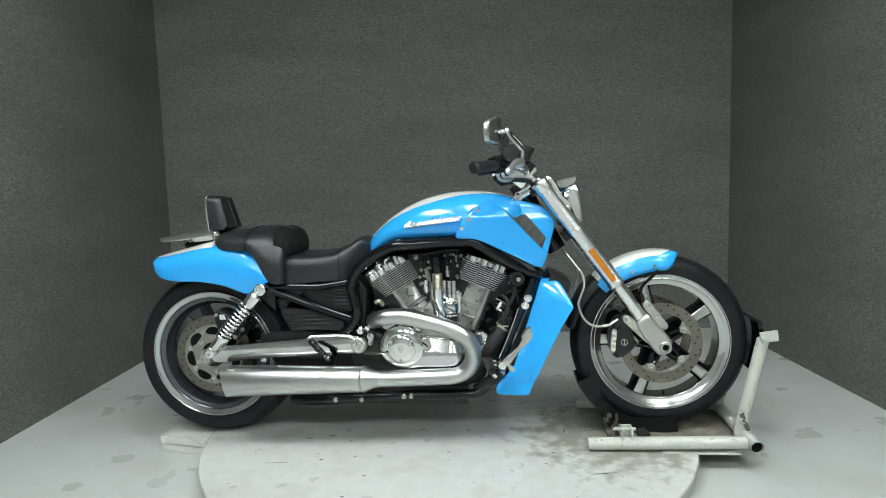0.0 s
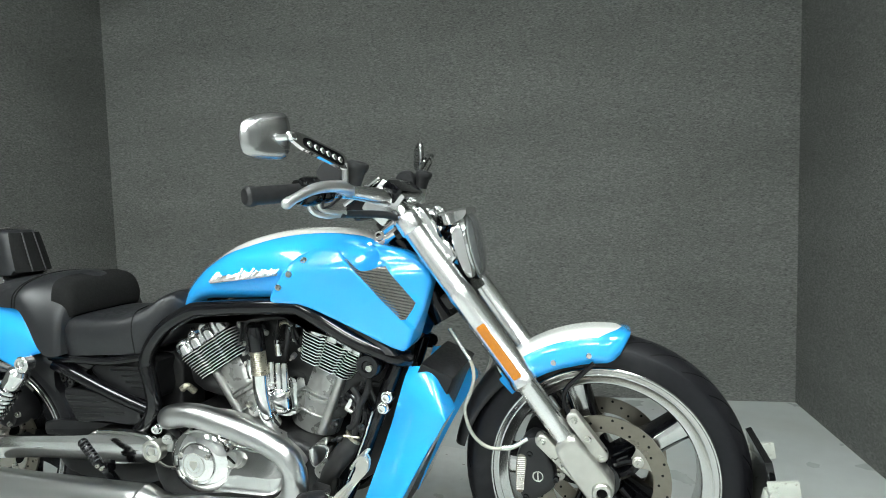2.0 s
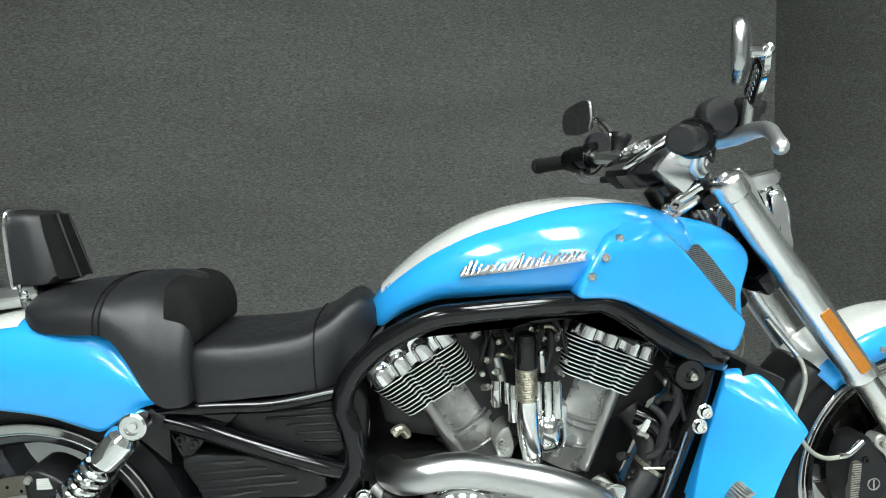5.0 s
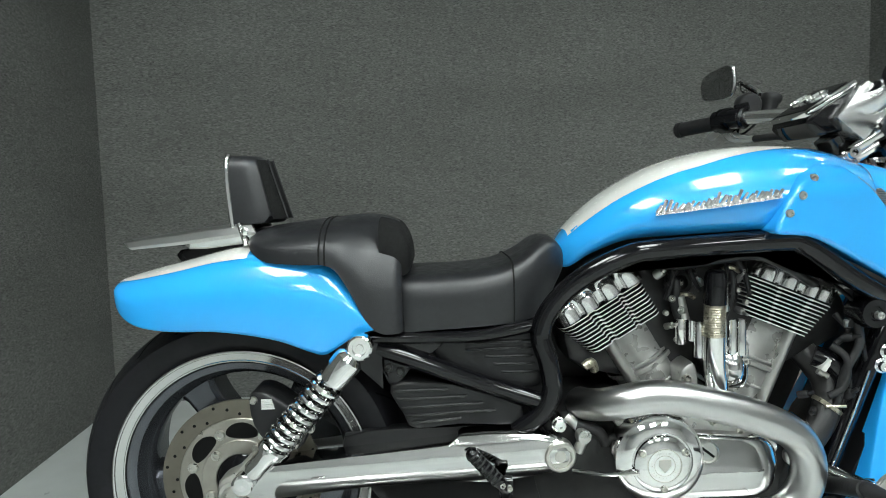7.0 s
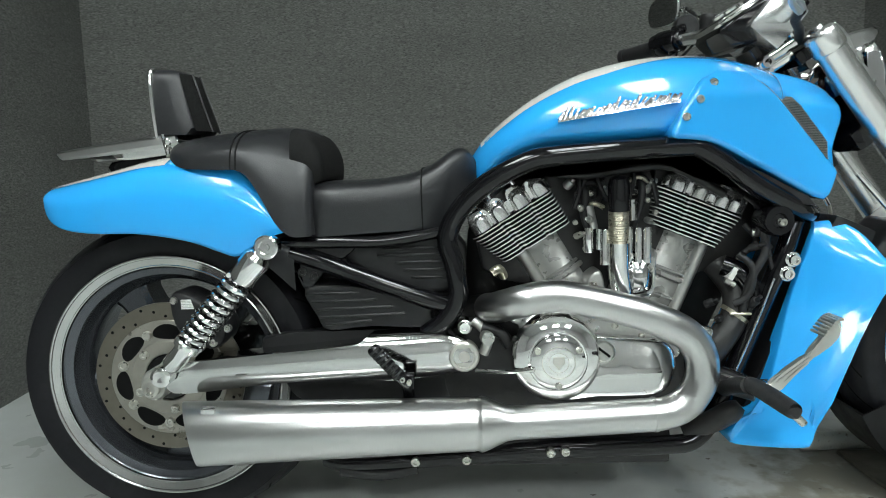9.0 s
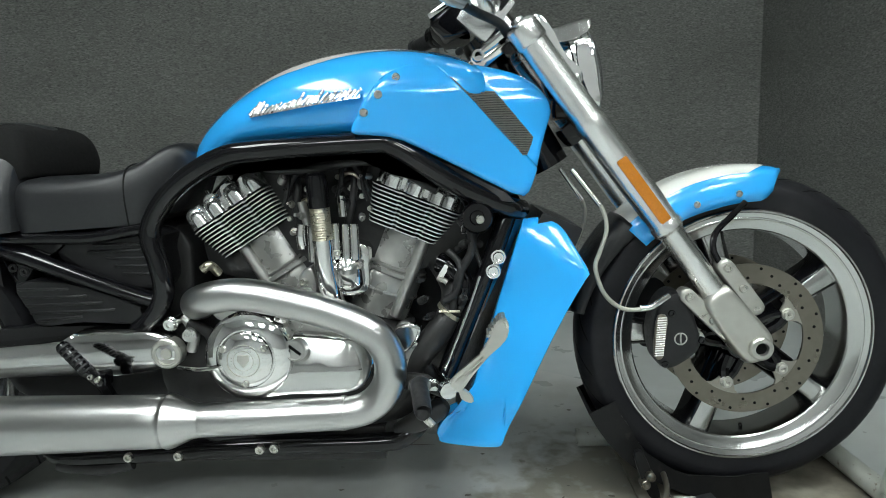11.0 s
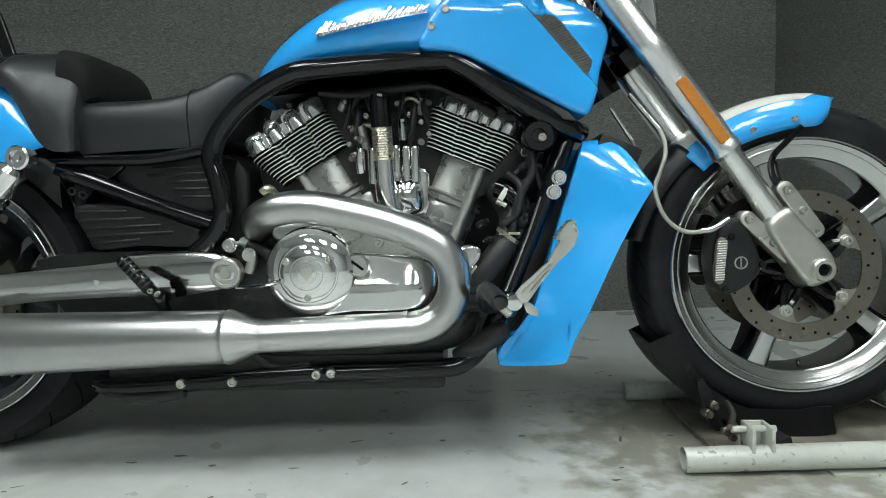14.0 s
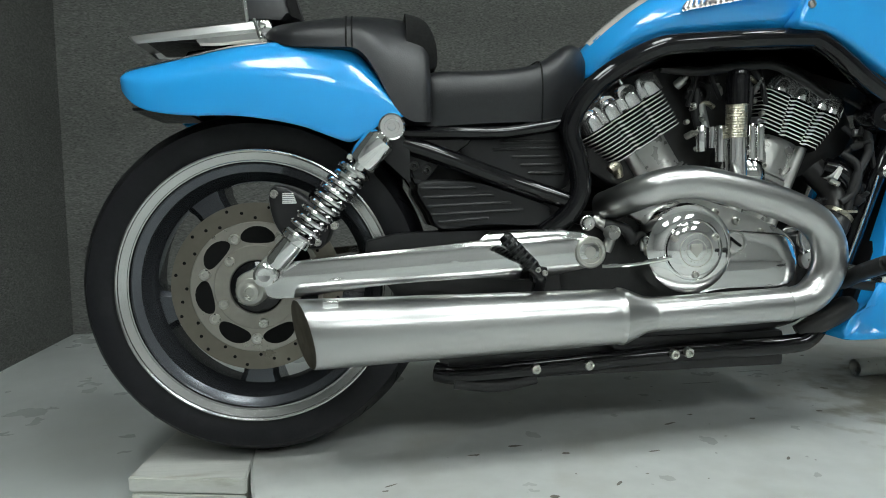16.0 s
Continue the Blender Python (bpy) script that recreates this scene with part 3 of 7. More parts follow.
def scoop_shell():
    """The cover as a sheet laid in rows along its ridge, with rounded rims and a wall back to the tank."""
    ring = [(p.x, p.z) for p in spline([(x, 0, z) for x, z in SCOOP], 6, True)]
    rx, rz, ux, uz = RIDGE
    pol = [((x - rx) * ux + (z - rz) * uz, (x - rx) * uz - (z - rz) * ux) for x, z in ring]
    lo, hi = min(p[0] for p in pol) + 0.0003, max(p[0] for p in pol) - 0.0003

    def steps(a, b, n, extra=()):
        w = (b - a)
        cuts = [0, 0.0008, 0.002, 0.004, 0.007, 0.011]
        inner = [0.016 + (w - 0.032) * k / n for k in range(n + 1)] if w > 0.04 else [w * 0.5]
        cuts = cuts if w > 0.04 else [0, w * 0.1, w * 0.25]
        return sorted({round(a + v, 6) for v in cuts + [w - c for c in cuts] + inner} | set(extra))
    rings = []
    for d in steps(lo, hi, 22, [-0.006, -0.004, -0.0025, -0.0012, 0, 0.0012, 0.0022, 0.003, 0.0036, 0.0042, 0.0048, 0.0058, 0.008, 0.034, 0.038, 0.042, 0.046, 0.050]):
        es = []
        for (d0, e0), (d1, e1) in zip(pol, pol[1:] + pol[:1]):
            if (d0 - d) * (d1 - d) <= 0 and d0 != d1:
                es.append(e0 + (e1 - e0) * (d - d0) / (d1 - d0))
        a, b = min(es), max(es)
        row = []
        for k in range(33):
            e = a + (b - a) * (0.5 - 0.5 * math.cos(math.pi * k / 32))
            near = 1.0
            for (d0, e0), (d1, e1) in zip(pol, pol[1:] + pol[:1]):
                vd, ve = d1 - d0, e1 - e0
                t = min(max(((d - d0) * vd + (e - e0) * ve) / (vd * vd + ve * ve + 1e-12), 0), 1)
                near = min(near, math.hypot(d - d0 - t * vd, e - e0 - t * ve))
            x, z = rx + d * ux + e * uz, rz + d * uz - e * ux
            q = min(near / 0.010, 1)
            row.append((x, scoop_y(x, z) + 0.010 * (1 - math.sqrt(1 - (1 - q) ** 2)), z))
        rings.append([(row[0][0], -0.05, row[0][2])] + row + [(row[-1][0], -0.05, row[-1][2])])
    first, last = rings[0], rings[-1]
    rings = [[(x, -0.05, z) for x, y, z in first]] + rings + [[(x, -0.05, z) for x, y, z in last]]
    bm = bmesh.new()
    skin(bm, rings, closed=False, cap=False)
    bmesh.ops.remove_doubles(bm, verts=bm.verts[:], dist=0.00005)
    bmesh.ops.recalc_face_normals(bm, faces=bm.faces[:])
    return bm


cover = both("side_scoop", scoop_shell(), BLUE, bike, "sky-blue air-scoop side cover")[0]

G_OUT = [(1.162, 0.863), (1.173, 0.862), (1.197, 0.84), (1.211, 0.832), (1.224, 0.838), (1.242, 0.84), (1.313, 0.755), (1.309, 0.742), (1.298, 0.721), (1.29, 0.722), (1.279, 0.735), (1.248, 0.768), (1.206, 0.816)]


def grille_span(z):
    xs = []
    for (x0, z0), (x1, z1) in zip(G_OUT, G_OUT[1:] + G_OUT[:1]):
        if (z0 - z) * (z1 - z) < 0:
            xs.append(x0 + (x1 - x0) * (z - z0) / (z1 - z0))
    xs.sort()
    return list(zip(xs[::2], xs[1::2]))


def grille_y(x, z):
    """The mesh lies on the intake's sloping floor."""
    d = max((x - RIDGE[0]) * RIDGE[2] + (z - RIDGE[1]) * RIDGE[3], 0.006)
    return scoop_y(x + (0.006 - d if d < 0.006 else 0), z)


backing, slats = bmesh.new(), bmesh.new()
for k in range(46):
    z = 0.7165 + k * 0.0032
    for a, b in grille_span(z):
        xs = [a + (b - a) * i / 5 for i in range(6)]
        skin(backing, [[(x, grille_y(x, zz) - 0.0008, zz) for x in xs] for zz in (z - 0.0016, z + 0.0016)], closed=False, cap=False)
        if b - a > 0.004:
            tube(slats, [(x, grille_y(x, z) - 0.0018, z) for x in xs], 0.0011, 5, 0)
part("grille", backing, DARK, cover, "grey mesh grille in the scoop")
tagged(part("grille_slats", slats, GRILLE, cover, "fine metal slats"), kind="stuff")
for x, y, z in ((1.181, -0.098, 0.883), (1.200, -0.092, 0.890)):
    bm = bmesh.new()
    bolt(bm, (x, y, z), 0.0055, 0.004, (0.1, -0.8, 0.6))
    part("screw", bm, ZINC, tank)
for x, z in ((1.015, 0.801), (1.040, 0.831), (1.070, 0.861)):
    bm = bmesh.new()
    bolt(bm, (x, scoop_y(x, z) + 0.001, z), 0.0075, 0.005)
    part("screw", bm, ZINC, cover)

# the emblem: plain slanted bars of chrome on a base strip
bm = bmesh.new()
ER = random.Random(11)


def emblem_at(t, dz=0.0):
    return Vector((0.800 + 0.208 * t, -(0.1515 + 0.039 * math.sin(min(1, t * 1.1) * math.pi / 2)) + 0.35 * max(0, dz), 0.8035 + 0.026 * t + dz))


rows = []
for k in range(15):
    t = k / 14
    rows.append([emblem_at(t, -0.002) + Vector((0, 0.004, 0)), emblem_at(t, -0.002) - Vector((0, 0.0015, 0)), emblem_at(t, 0.0055) - Vector((0, 0.002, 0)), emblem_at(t, 0.0055) + Vector((0, 0.004, 0))])
skin(bm, rows)
for k in range(24):
    t = 0.02 + 0.95 * k / 23
    h = 0.012 + 0.005 * ER.random() + (0.009 if k in (1, 2, 11, 15) else 0)
    w = 0.0010 + 0.0030 * ER.random()
    a, b, c = emblem_at(t, 0.001), emblem_at(t, h * 0.55), emblem_at(t, h)
    tube(bm, [a - Vector((w, 0.002, 0)), b + Vector((0.003, -0.002, 0)), c + Vector((0.006 + w, -0.001, 0))], 0.0028 + 0.0016 * ER.random(), 7, 3)
    if k % 3 != 1:
        tube(bm, [b + Vector((0.002, -0.002, 0.002)), emblem_at(t + 0.028, h * 0.62) - Vector((0, 0.002, 0))], 0.0026, 6, 0)
part("emblem", bm, GOLD, tank, "chrome tank emblem")

# rear fender
RF = [(-0.200, 0.080, 0.704, 0.690), (-0.194, 0.112, 0.708, 0.678), (-0.180, 0.136, 0.713, 0.660), (-0.158, 0.150, 0.719, 0.640), (-0.125, 0.160, 0.727, 0.627), (-0.07, 0.167, 0.740, 0.620), (0.0, 0.171, 0.757, 0.619),
      (0.06, 0.173, 0.766, 0.612), (0.12, 0.174, 0.771, 0.599), (0.17, 0.175, 0.771, 0.580), (0.200, 0.175, 0.763, 0.572), (0.228, 0.175, 0.736, 0.587), (0.258, 0.175, 0.694, 0.605), (0.293, 0.175, 0.632, 0.615)]
bm = bmesh.new()
FSHAPE = ((0, 0), (0.42, 0.02), (0.78, 0.14), (0.97, 0.42), (1.0, 0.72), (0.985, 1.0))
body(bm, RF, closed=False, shape=FSHAPE)
fender = part("rear_fender", bm, BLUE, bike, "sky-blue rear fender", 60)
sol = fender.modifiers.new("thickness", "SOLIDIFY")
sol.thickness, sol.offset = 0.006, -1
bm = bmesh.new()
rows = []
fst = spline([(a, b, c) for a, b, c, d in RF[:8]], 5)
fsb = spline([(d, 0, 0) for a, b, c, d in RF[:8]], 5)
for a, b in zip(fst, fsb):
    sec = section(a.y + 0.001, a.z + 0.0015, b.x, 6, FSHAPE)
    mid = len(sec) // 2
    rows.append([(a.x, y, z) for y, z in sec[mid - 12:mid + 13]])
skin(bm, rows, closed=False, cap=False)
part("stripe", bm, CREAM, fender, "white stripe on the fender top", 60)
bm = bmesh.new()
body(bm, [(-0.120, 0.110, 0.67, 0.636), (-0.08, 0.140, 0.70, 0.628), (0.06, 0.150, 0.71, 0.620), (0.2, 0.155, 0.70, 0.585), (0.3, 0.15, 0.62, 0.50)], closed=False, shape=FSHAPE)
part("inner_fender", bm, MATT, bike, "black inner fender")
# black plate added to hide the fender's blue inside and keep it dark
bm = bmesh.new()
box(bm, (-0.185, -0.086, 0.640), (-0.105, 0.086, 0.646), None, 0.002)
part("tail_filler", bm, MATT, bike, "black plate added to darken under the tail")

# luggage rack and backrest
bm = bmesh.new()
rows = []
for x, zt, zb, w in ((-0.197, 0.777, 0.764, 0.060), (-0.190, 0.779, 0.762, 0.066), (-0.150, 0.785, 0.765, 0.069), (-0.095, 0.792, 0.769, 0.071), (-0.038, 0.799, 0.775, 0.072), (0.032, 0.806, 0.783, 0.073), (0.052, 0.808, 0.785, 0.073)):
    h = zt - zb
    rows.append([(x + 0.012, -w * 0.97, zb), (x + 0.008, -w, zb + h * 0.25), (x + 0.002, -w * 0.95, zt - h * 0.22), (x, -w * 0.86, zt), (x, 0, zt + 0.002), (x, w * 0.86, zt), (x + 0.002, w * 0.95, zt - h * 0.22), (x + 0.008, w, zb + h * 0.25), (x + 0.012, w * 0.97, zb),
                 (x + 0.010, w * 0.90, zb + 0.001), (x + 0.004, w * 0.86, zt - 0.006), (x + 0.004, -w * 0.86, zt - 0.006), (x + 0.010, -w * 0.90, zb + 0.001)])
skin(bm, rows)
rack = part("rack", bm, SATIN, bike, "brushed metal luggage rack", 28)
bm = bmesh.new()
rows = []
for x, zt, zb, w in ((-0.082, 0.779, 0.772, 0.066), (-0.070, 0.781, 0.760, 0.069), (-0.035, 0.786, 0.760, 0.070), (0.03, 0.794, 0.767, 0.071), (0.060, 0.797, 0.770, 0.071)):
    h = zt - zb
    rows.append([(x, -w * 0.86, zb), (x, -w * 0.95, zb + h * 0.15), (x, -w, zt), (x, w, zt), (x, w * 0.95, zb + h * 0.15), (x, w * 0.86, zb)])
skin(bm, rows)
part("rack_base", bm, CHROME, rack, "bright deeper base of the rack", 28)
# added dark plate stands for the shade beneath the metal top
bm = bmesh.new()
box(bm, (-0.165, -0.058, 0.766), (-0.07, 0.058, 0.772), None, 0.002)
part("rack_shade_plate", bm, MATT, rack, "dark plate added for the shade under the rack")
bm = bmesh.new()
pillow(bm, [(-0.10, 0.757), (0.04, 0.766), (0.04, 0.735), (-0.08, 0.725)], -0.03, 0.03, 0.004, 3)
part("rack_foot", bm, BLACK, rack)
bm = bmesh.new()
tube(bm, [(0.016, -0.062, 0.798), (0.014, -0.063, 0.82), (0.010, -0.062, 0.87), (0.008, -0.058, 0.918), (0.010, -0.042, 0.937), (0.010, 0.042, 0.937), (0.008, 0.058, 0.918), (0.010, 0.062, 0.87), (0.014, 0.063, 0.82), (0.016, 0.062, 0.798)], 0.0058, 10, 5)
backrest = part("backrest", bm, CHROME, bike, "chrome backrest bar")
bm = bmesh.new()
rows = []
for k in range(11):
    t = k / 10
    z = 0.806 + 0.130 * t
    x0 = 0.016 - 0.006 * t
    w = 0.068 - 0.012 * t ** 2 - (0.010 if t > 0.95 else 0)
    d = (0.098 - 0.034 * t) * (1 if 0.05 < t < 0.95 else 0.8)
    rows.append([(x0, -w * 0.98, z), (x0 + d * 0.45, -w, z), (x0 + d * 0.75, -w * 0.93, z), (x0 + d * 0.92, -w * 0.62, z), (x0 + d, -w * 0.3, z), (x0 + d * 0.97, 0, z), (x0 + d, w * 0.3, z), (x0 + d * 0.92, w * 0.62, z), (x0 + d * 0.75, w * 0.93, z), (x0 + d * 0.45, w, z), (x0, w * 0.98, z)])
skin(bm, rows)
part("pad", bm, LEATHER, backrest, "black leather backrest pad", 50)
bm = bmesh.new()
rows = []
for k in range(9):
    t = 0.06 + 0.88 * k / 8
    z = 0.806 + 0.130 * t
    x0, w, d = 0.016 - 0.006 * t, 0.068 - 0.012 * t ** 2, 0.098 - 0.034 * t
    rows.append([(x0 + d * 0.80 + 0.0015, -w * 0.90, z), (x0 + d * 0.92 + 0.002, -w * 0.62, z), (x0 + d + 0.002, -w * 0.3, z), (x0 + d * 0.97 + 0.001, 0, z), (x0 + d + 0.002, w * 0.3, z), (x0 + d * 0.92 + 0.002, w * 0.62, z), (x0 + d * 0.80 + 0.0015, w * 0.90, z)])
skin(bm, rows, closed=False, cap=False)
part("textile_inlay", bm, SUEDE, backrest, "black textile inlay", 50)
bm = bmesh.new()
tube(bm, [(0.113, -0.022, 0.812), (0.096, -0.021, 0.868), (0.078, -0.019, 0.930)], 0.0024, 6, 4)
tube(bm, [(0.113, 0.022, 0.812), (0.096, 0.021, 0.868), (0.078, 0.019, 0.930)], 0.0024, 6, 4)
part("piping", bm, LEATHER, backrest)
bm = bmesh.new()
for sgn in (-1, 1):
    bm = bmesh.new()
    lathe(bm, [(0.007, -0.004), (0.007, 0.004), (0.004, 0.006), (0, 0.006)], (0.045, sgn * 0.083, 0.792), (0, sgn, 0), 12)
    tube(bm, [(0.028, sgn * 0.064, 0.806), (0.044, sgn * 0.080, 0.765)], 0.005, 8, 0)
    part("mount", bm, CHROME, backrest)

# seat
bm = bmesh.new()
SSHAPE = ((0, 0), (0.48, 0.005), (0.80, 0.055), (0.95, 0.20), (1.0, 0.52), (0.94, 1.0))
body(bm, [(0.330, 0.140, 0.700, 0.600), (0.36, 0.150, 0.707, 0.602), (0.44, 0.150, 0.708, 0.606), (0.52, 0.142, 0.717, 0.609), (0.57, 0.125, 0.738, 0.613), (0.605, 0.105, 0.762, 0.632), (0.63, 0.085, 0.764, 0.672), (0.650, 0.06, 0.742, 0.702), (0.656, 0.03, 0.722, 0.712)], shape=SSHAPE, n=6)
seat = part("seat", bm, LEATHER, bike, "black leather rider seat", 60)
bm = bmesh.new()
PSHAPE = ((0, 0), (0.30, 0.03), (0.56, 0.12), (0.80, 0.30), (0.96, 0.60), (1.0, 1.0))
body(bm, [(0.050, 0.085, 0.784, 0.768), (0.066, 0.122, 0.795, 0.755), (0.10, 0.152, 0.802, 0.738), (0.16, 0.166, 0.809, 0.733), (0.215, 0.171, 0.814, 0.728), (0.245, 0.173, 0.817, 0.690), (0.275, 0.175, 0.818, 0.632), (0.300, 0.175, 0.815, 0.608),
       (0.328, 0.170, 0.806, 0.605), (0.340, 0.160, 0.79, 0.607)], shape=PSHAPE, n=6)
pillion = part("pillion_seat", bm, LEATHER, bike, "black leather pillion seat with side skirts", 60)
bm = bmesh.new()
body(bm, [(0.300, 0.142, 0.812, 0.700), (0.328, 0.140, 0.804, 0.700), (0.344, 0.134, 0.788, 0.704), (0.354, 0.124, 0.764, 0.710), (0.358, 0.10, 0.742, 0.72)], n=6, shape=((0, 0), (0.6, 0.02), (0.88, 0.12), (0.98, 0.35), (1.0, 0.65), (0.93, 1.0)))
part("bolster", bm, SUEDE, pillion, "black textile bolster", 60)


def seam(st, shape, xs, lift=0.001, r=0.0016):
    bm = bmesh.new()
    s0 = spline([(s[0], s[1], s[2]) for s in st], 8)
    b0 = spline([(s[3], 0, 0) for s in st], 8)
    for x in xs:
        k = min(range(len(s0)), key=lambda i: abs(s0[i].x - x))
        sec = section(s0[k].y + lift, s0[k].z + lift, b0[k].x, 5, shape)
        tube(bm, [(x, y, z) for y, z in sec], r, 6, 0)
    return bm


PST = [(0.050, 0.085, 0.784, 0.768), (0.066, 0.122, 0.795, 0.755), (0.10, 0.152, 0.802, 0.738), (0.16, 0.166, 0.809, 0.733), (0.215, 0.171, 0.814, 0.728), (0.245, 0.173, 0.817, 0.690), (0.275, 0.175, 0.818, 0.632), (0.300, 0.175, 0.815, 0.608),
       (0.328, 0.170, 0.806, 0.605), (0.340, 0.160, 0.79, 0.607)]
part("stitching", seam(PST, PSHAPE, (0.196, 0.206)), SUEDE, pillion)
RST = [(0.330, 0.140, 0.700, 0.600), (0.36, 0.150, 0.707, 0.602), (0.44, 0.150, 0.708, 0.606), (0.52, 0.142, 0.717, 0.609), (0.57, 0.125, 0.738, 0.613), (0.605, 0.105, 0.762, 0.632)]
part("stitching", seam(RST, SSHAPE, (0.545,)), SUEDE, seat)

# frame
bm = bmesh.new()
tube(bm, [(0.545, -0.130, 0.405), (0.588, -0.140, 0.440), (0.610, -0.145, 0.485), (0.604, -0.145, 0.54), (0.591, -0.142, 0.590), (0.612, -0.142, 0.640), (0.663, -0.150, 0.690), (0.742, -0.160, 0.731), (0.812, -0.164, 0.742), (1.012, -0.166, 0.751), (1.064, -0.166, 0.741), (1.168, -0.150, 0.674), (1.258, -0.125, 0.630), (1.29, -0.095, 0.62)], 0.0195, 14, 6)
both("upper_frame_tube", bm, BLACK, bike, "gloss black upper frame tube")
bm = bmesh.new()
tube(bm, [(1.275, -0.09, 0.64), (1.238, -0.110, 0.545), (1.195, -0.112, 0.44), (1.150, -0.116, 0.33), (1.105, -0.128, 0.235), (1.06, -0.145, 0.190), (1.0, -0.145, 0.179), (0.80, -0.145, 0.174), (0.60, -0.145, 0.163), (0.40, -0.145, 0.152), (0.34, -0.125, 0.155)], 0.018, 16, 6)
both("lower_frame_tube", bm, BLACK, bike, "gloss black lower frame tube")
bm = bmesh.new()
tube(bm, [(0.255, -0.135, 0.592), (0.39, -0.135, 0.590), (0.48, -0.135, 0.590), (0.600, -0.130, 0.608)], 0.012, 12, 4)
both("seat_rail", bm, BLACK, bike)
bm = bmesh.new()
tube(bm, [(0.29, -0.135, 0.572), (0.35, -0.136, 0.552), (0.48, -0.138, 0.502), (0.600, -0.136, 0.460)], 0.0165, 12, 4)
both("diagonal_tube", bm, BLACK, bike)
bm = bmesh.new()
pillow(bm, [(0.27, 0.60), (0.40, 0.594), (0.41, 0.572), (0.36, 0.54), (0.33, 0.505), (0.31, 0.50), (0.29, 0.545)], -0.128, -0.08, 0.006, 3)
both("tail_bracket", bm, BLACK, bike)
bm = bmesh.new()
pillow(bm, [(0.40, 0.585), (0.59, 0.598), (0.598, 0.56), (0.600, 0.50), (0.56, 0.485), (0.42, 0.53)], -0.120, -0.05, 0.008, 3)
up_cover = both("side_panel", bm, MATT, bike, "black ribbed plastic side panel")
for x0, z0, x1, z1 in ((0.468, 0.574, 0.580, 0.574), (0.455, 0.561, 0.577, 0.562), (0.490, 0.547, 0.579, 0.547), (0.505, 0.532, 0.583, 0.532), (0.520, 0.517, 0.587, 0.516)):
    bm = bmesh.new()
    tube(bm, [(x0, -0.1185, z0), (x0 + 0.006, -0.1215, z0), (x1 - 0.006, -0.1215, z1), (x1, -0.1185, z1)], 0.0028, 8, 0)
    part("rib", bm, MATT, up_cover[0])
bm = bmesh.new()
pillow(bm, [(0.312, 0.502), (0.405, 0.505), (0.47, 0.488), (0.552, 0.458), (0.556, 0.448), (0.548, 0.420), (0.44, 0.424), (0.355, 0.418), (0.335, 0.445)], -0.135, -0.05, 0.008, 3)
low_cover = both("lower_side_panel", bm, MATT, bike, "black ribbed plastic lower side panel")
for x0, z0, x1, z1 in ((0.318, 0.492, 0.418, 0.492), (0.324, 0.476, 0.452, 0.478), (0.331, 0.460, 0.482, 0.464), (0.338, 0.445, 0.505, 0.450), (0.350, 0.431, 0.440, 0.437)):
    bm = bmesh.new()
    tube(bm, [(x0, -0.1335, z0), (x0 + 0.006, -0.1365, z0), (x1 - 0.006, -0.1365, z1), (x1, -0.1335, z1)], 0.0030, 8, 0)
    part("rib", bm, MATT, low_cover[0])
for x, z in ((0.309, 0.533), (0.331, 0.525)):
    bm = bmesh.new()
    lathe(bm, [(0.0085, -0.01), (0.0085, 0.002), (0.0075, 0.003), (0.0045, 0.003), (0.004, -0.002), (0, -0.002)], (x, -0.128, z), (0, -1, 0), 16)
    part("bracket_bolt", bm, DARK, bike)
for x, z, y in ((0.780, 0.176, -0.163), (0.808, 0.178, -0.163), (0.519, 0.161, -0.160), (0.618, 0.163, -0.160)):
    bm = bmesh.new()
    bolt(bm, (x, y, z), 0.0095, 0.008)
    part("frame_bolt", bm, ZINC, bike, "zinc frame bolt")
for x, z in ((1.244, 0.535), (1.234, 0.508)):
    bm = bmesh.new()
    lathe(bm, [(0.0145, -0.02), (0.0145, 0.001), (0.0135, 0.002), (0.0105, 0.002), (0.0105, 0.009), (0.0095, 0.011), (0.0055, 0.011), (0.0045, 0.006), (0, 0.006)], (x, -0.131, z), (0, -1, 0), 24)
    part("frame_bolt", bm, CHROME, bike, "chrome frame bolt")

# engine
bm = bmesh.new()
pillow(bm, [(0.60, 0.42), (0.66, 0.44), (0.80, 0.44), (0.98, 0.415), (1.06, 0.37), (1.09, 0.26), (1.02, 0.205), (0.72, 0.195), (0.60, 0.24), (0.57, 0.36)], -0.125, 0.125, 0.02, 4)
part("crankcase", bm, DARK, bike, "dark grimy engine crankcase")
bm = bmesh.new()
pillow(bm, [(0.68, 0.66), (0.80, 0.725), (1.03, 0.735), (1.10, 0.70), (1.20, 0.64), (1.20, 0.55), (1.02, 0.48), (0.80, 0.48), (0.66, 0.52)], -0.055, 0.055, 0.01, 3)
part("airbox", bm, DARK, bike)
bm = bmesh.new()
pillow(bm, [(0.30, 0.58), (0.60, 0.60), (0.62, 0.45), (0.60, 0.30), (0.50, 0.25), (0.42, 0.36), (0.36, 0.42)], -0.05, 0.05, 0.01, 3)
part("battery_box", bm, DARK, bike)
bm = bmesh.new()
box(bm, (0.36, -0.13, 0.135), (1.02, 0.13, 0.205), None, 0.01)
part("belly_pan", bm, DARK, bike)


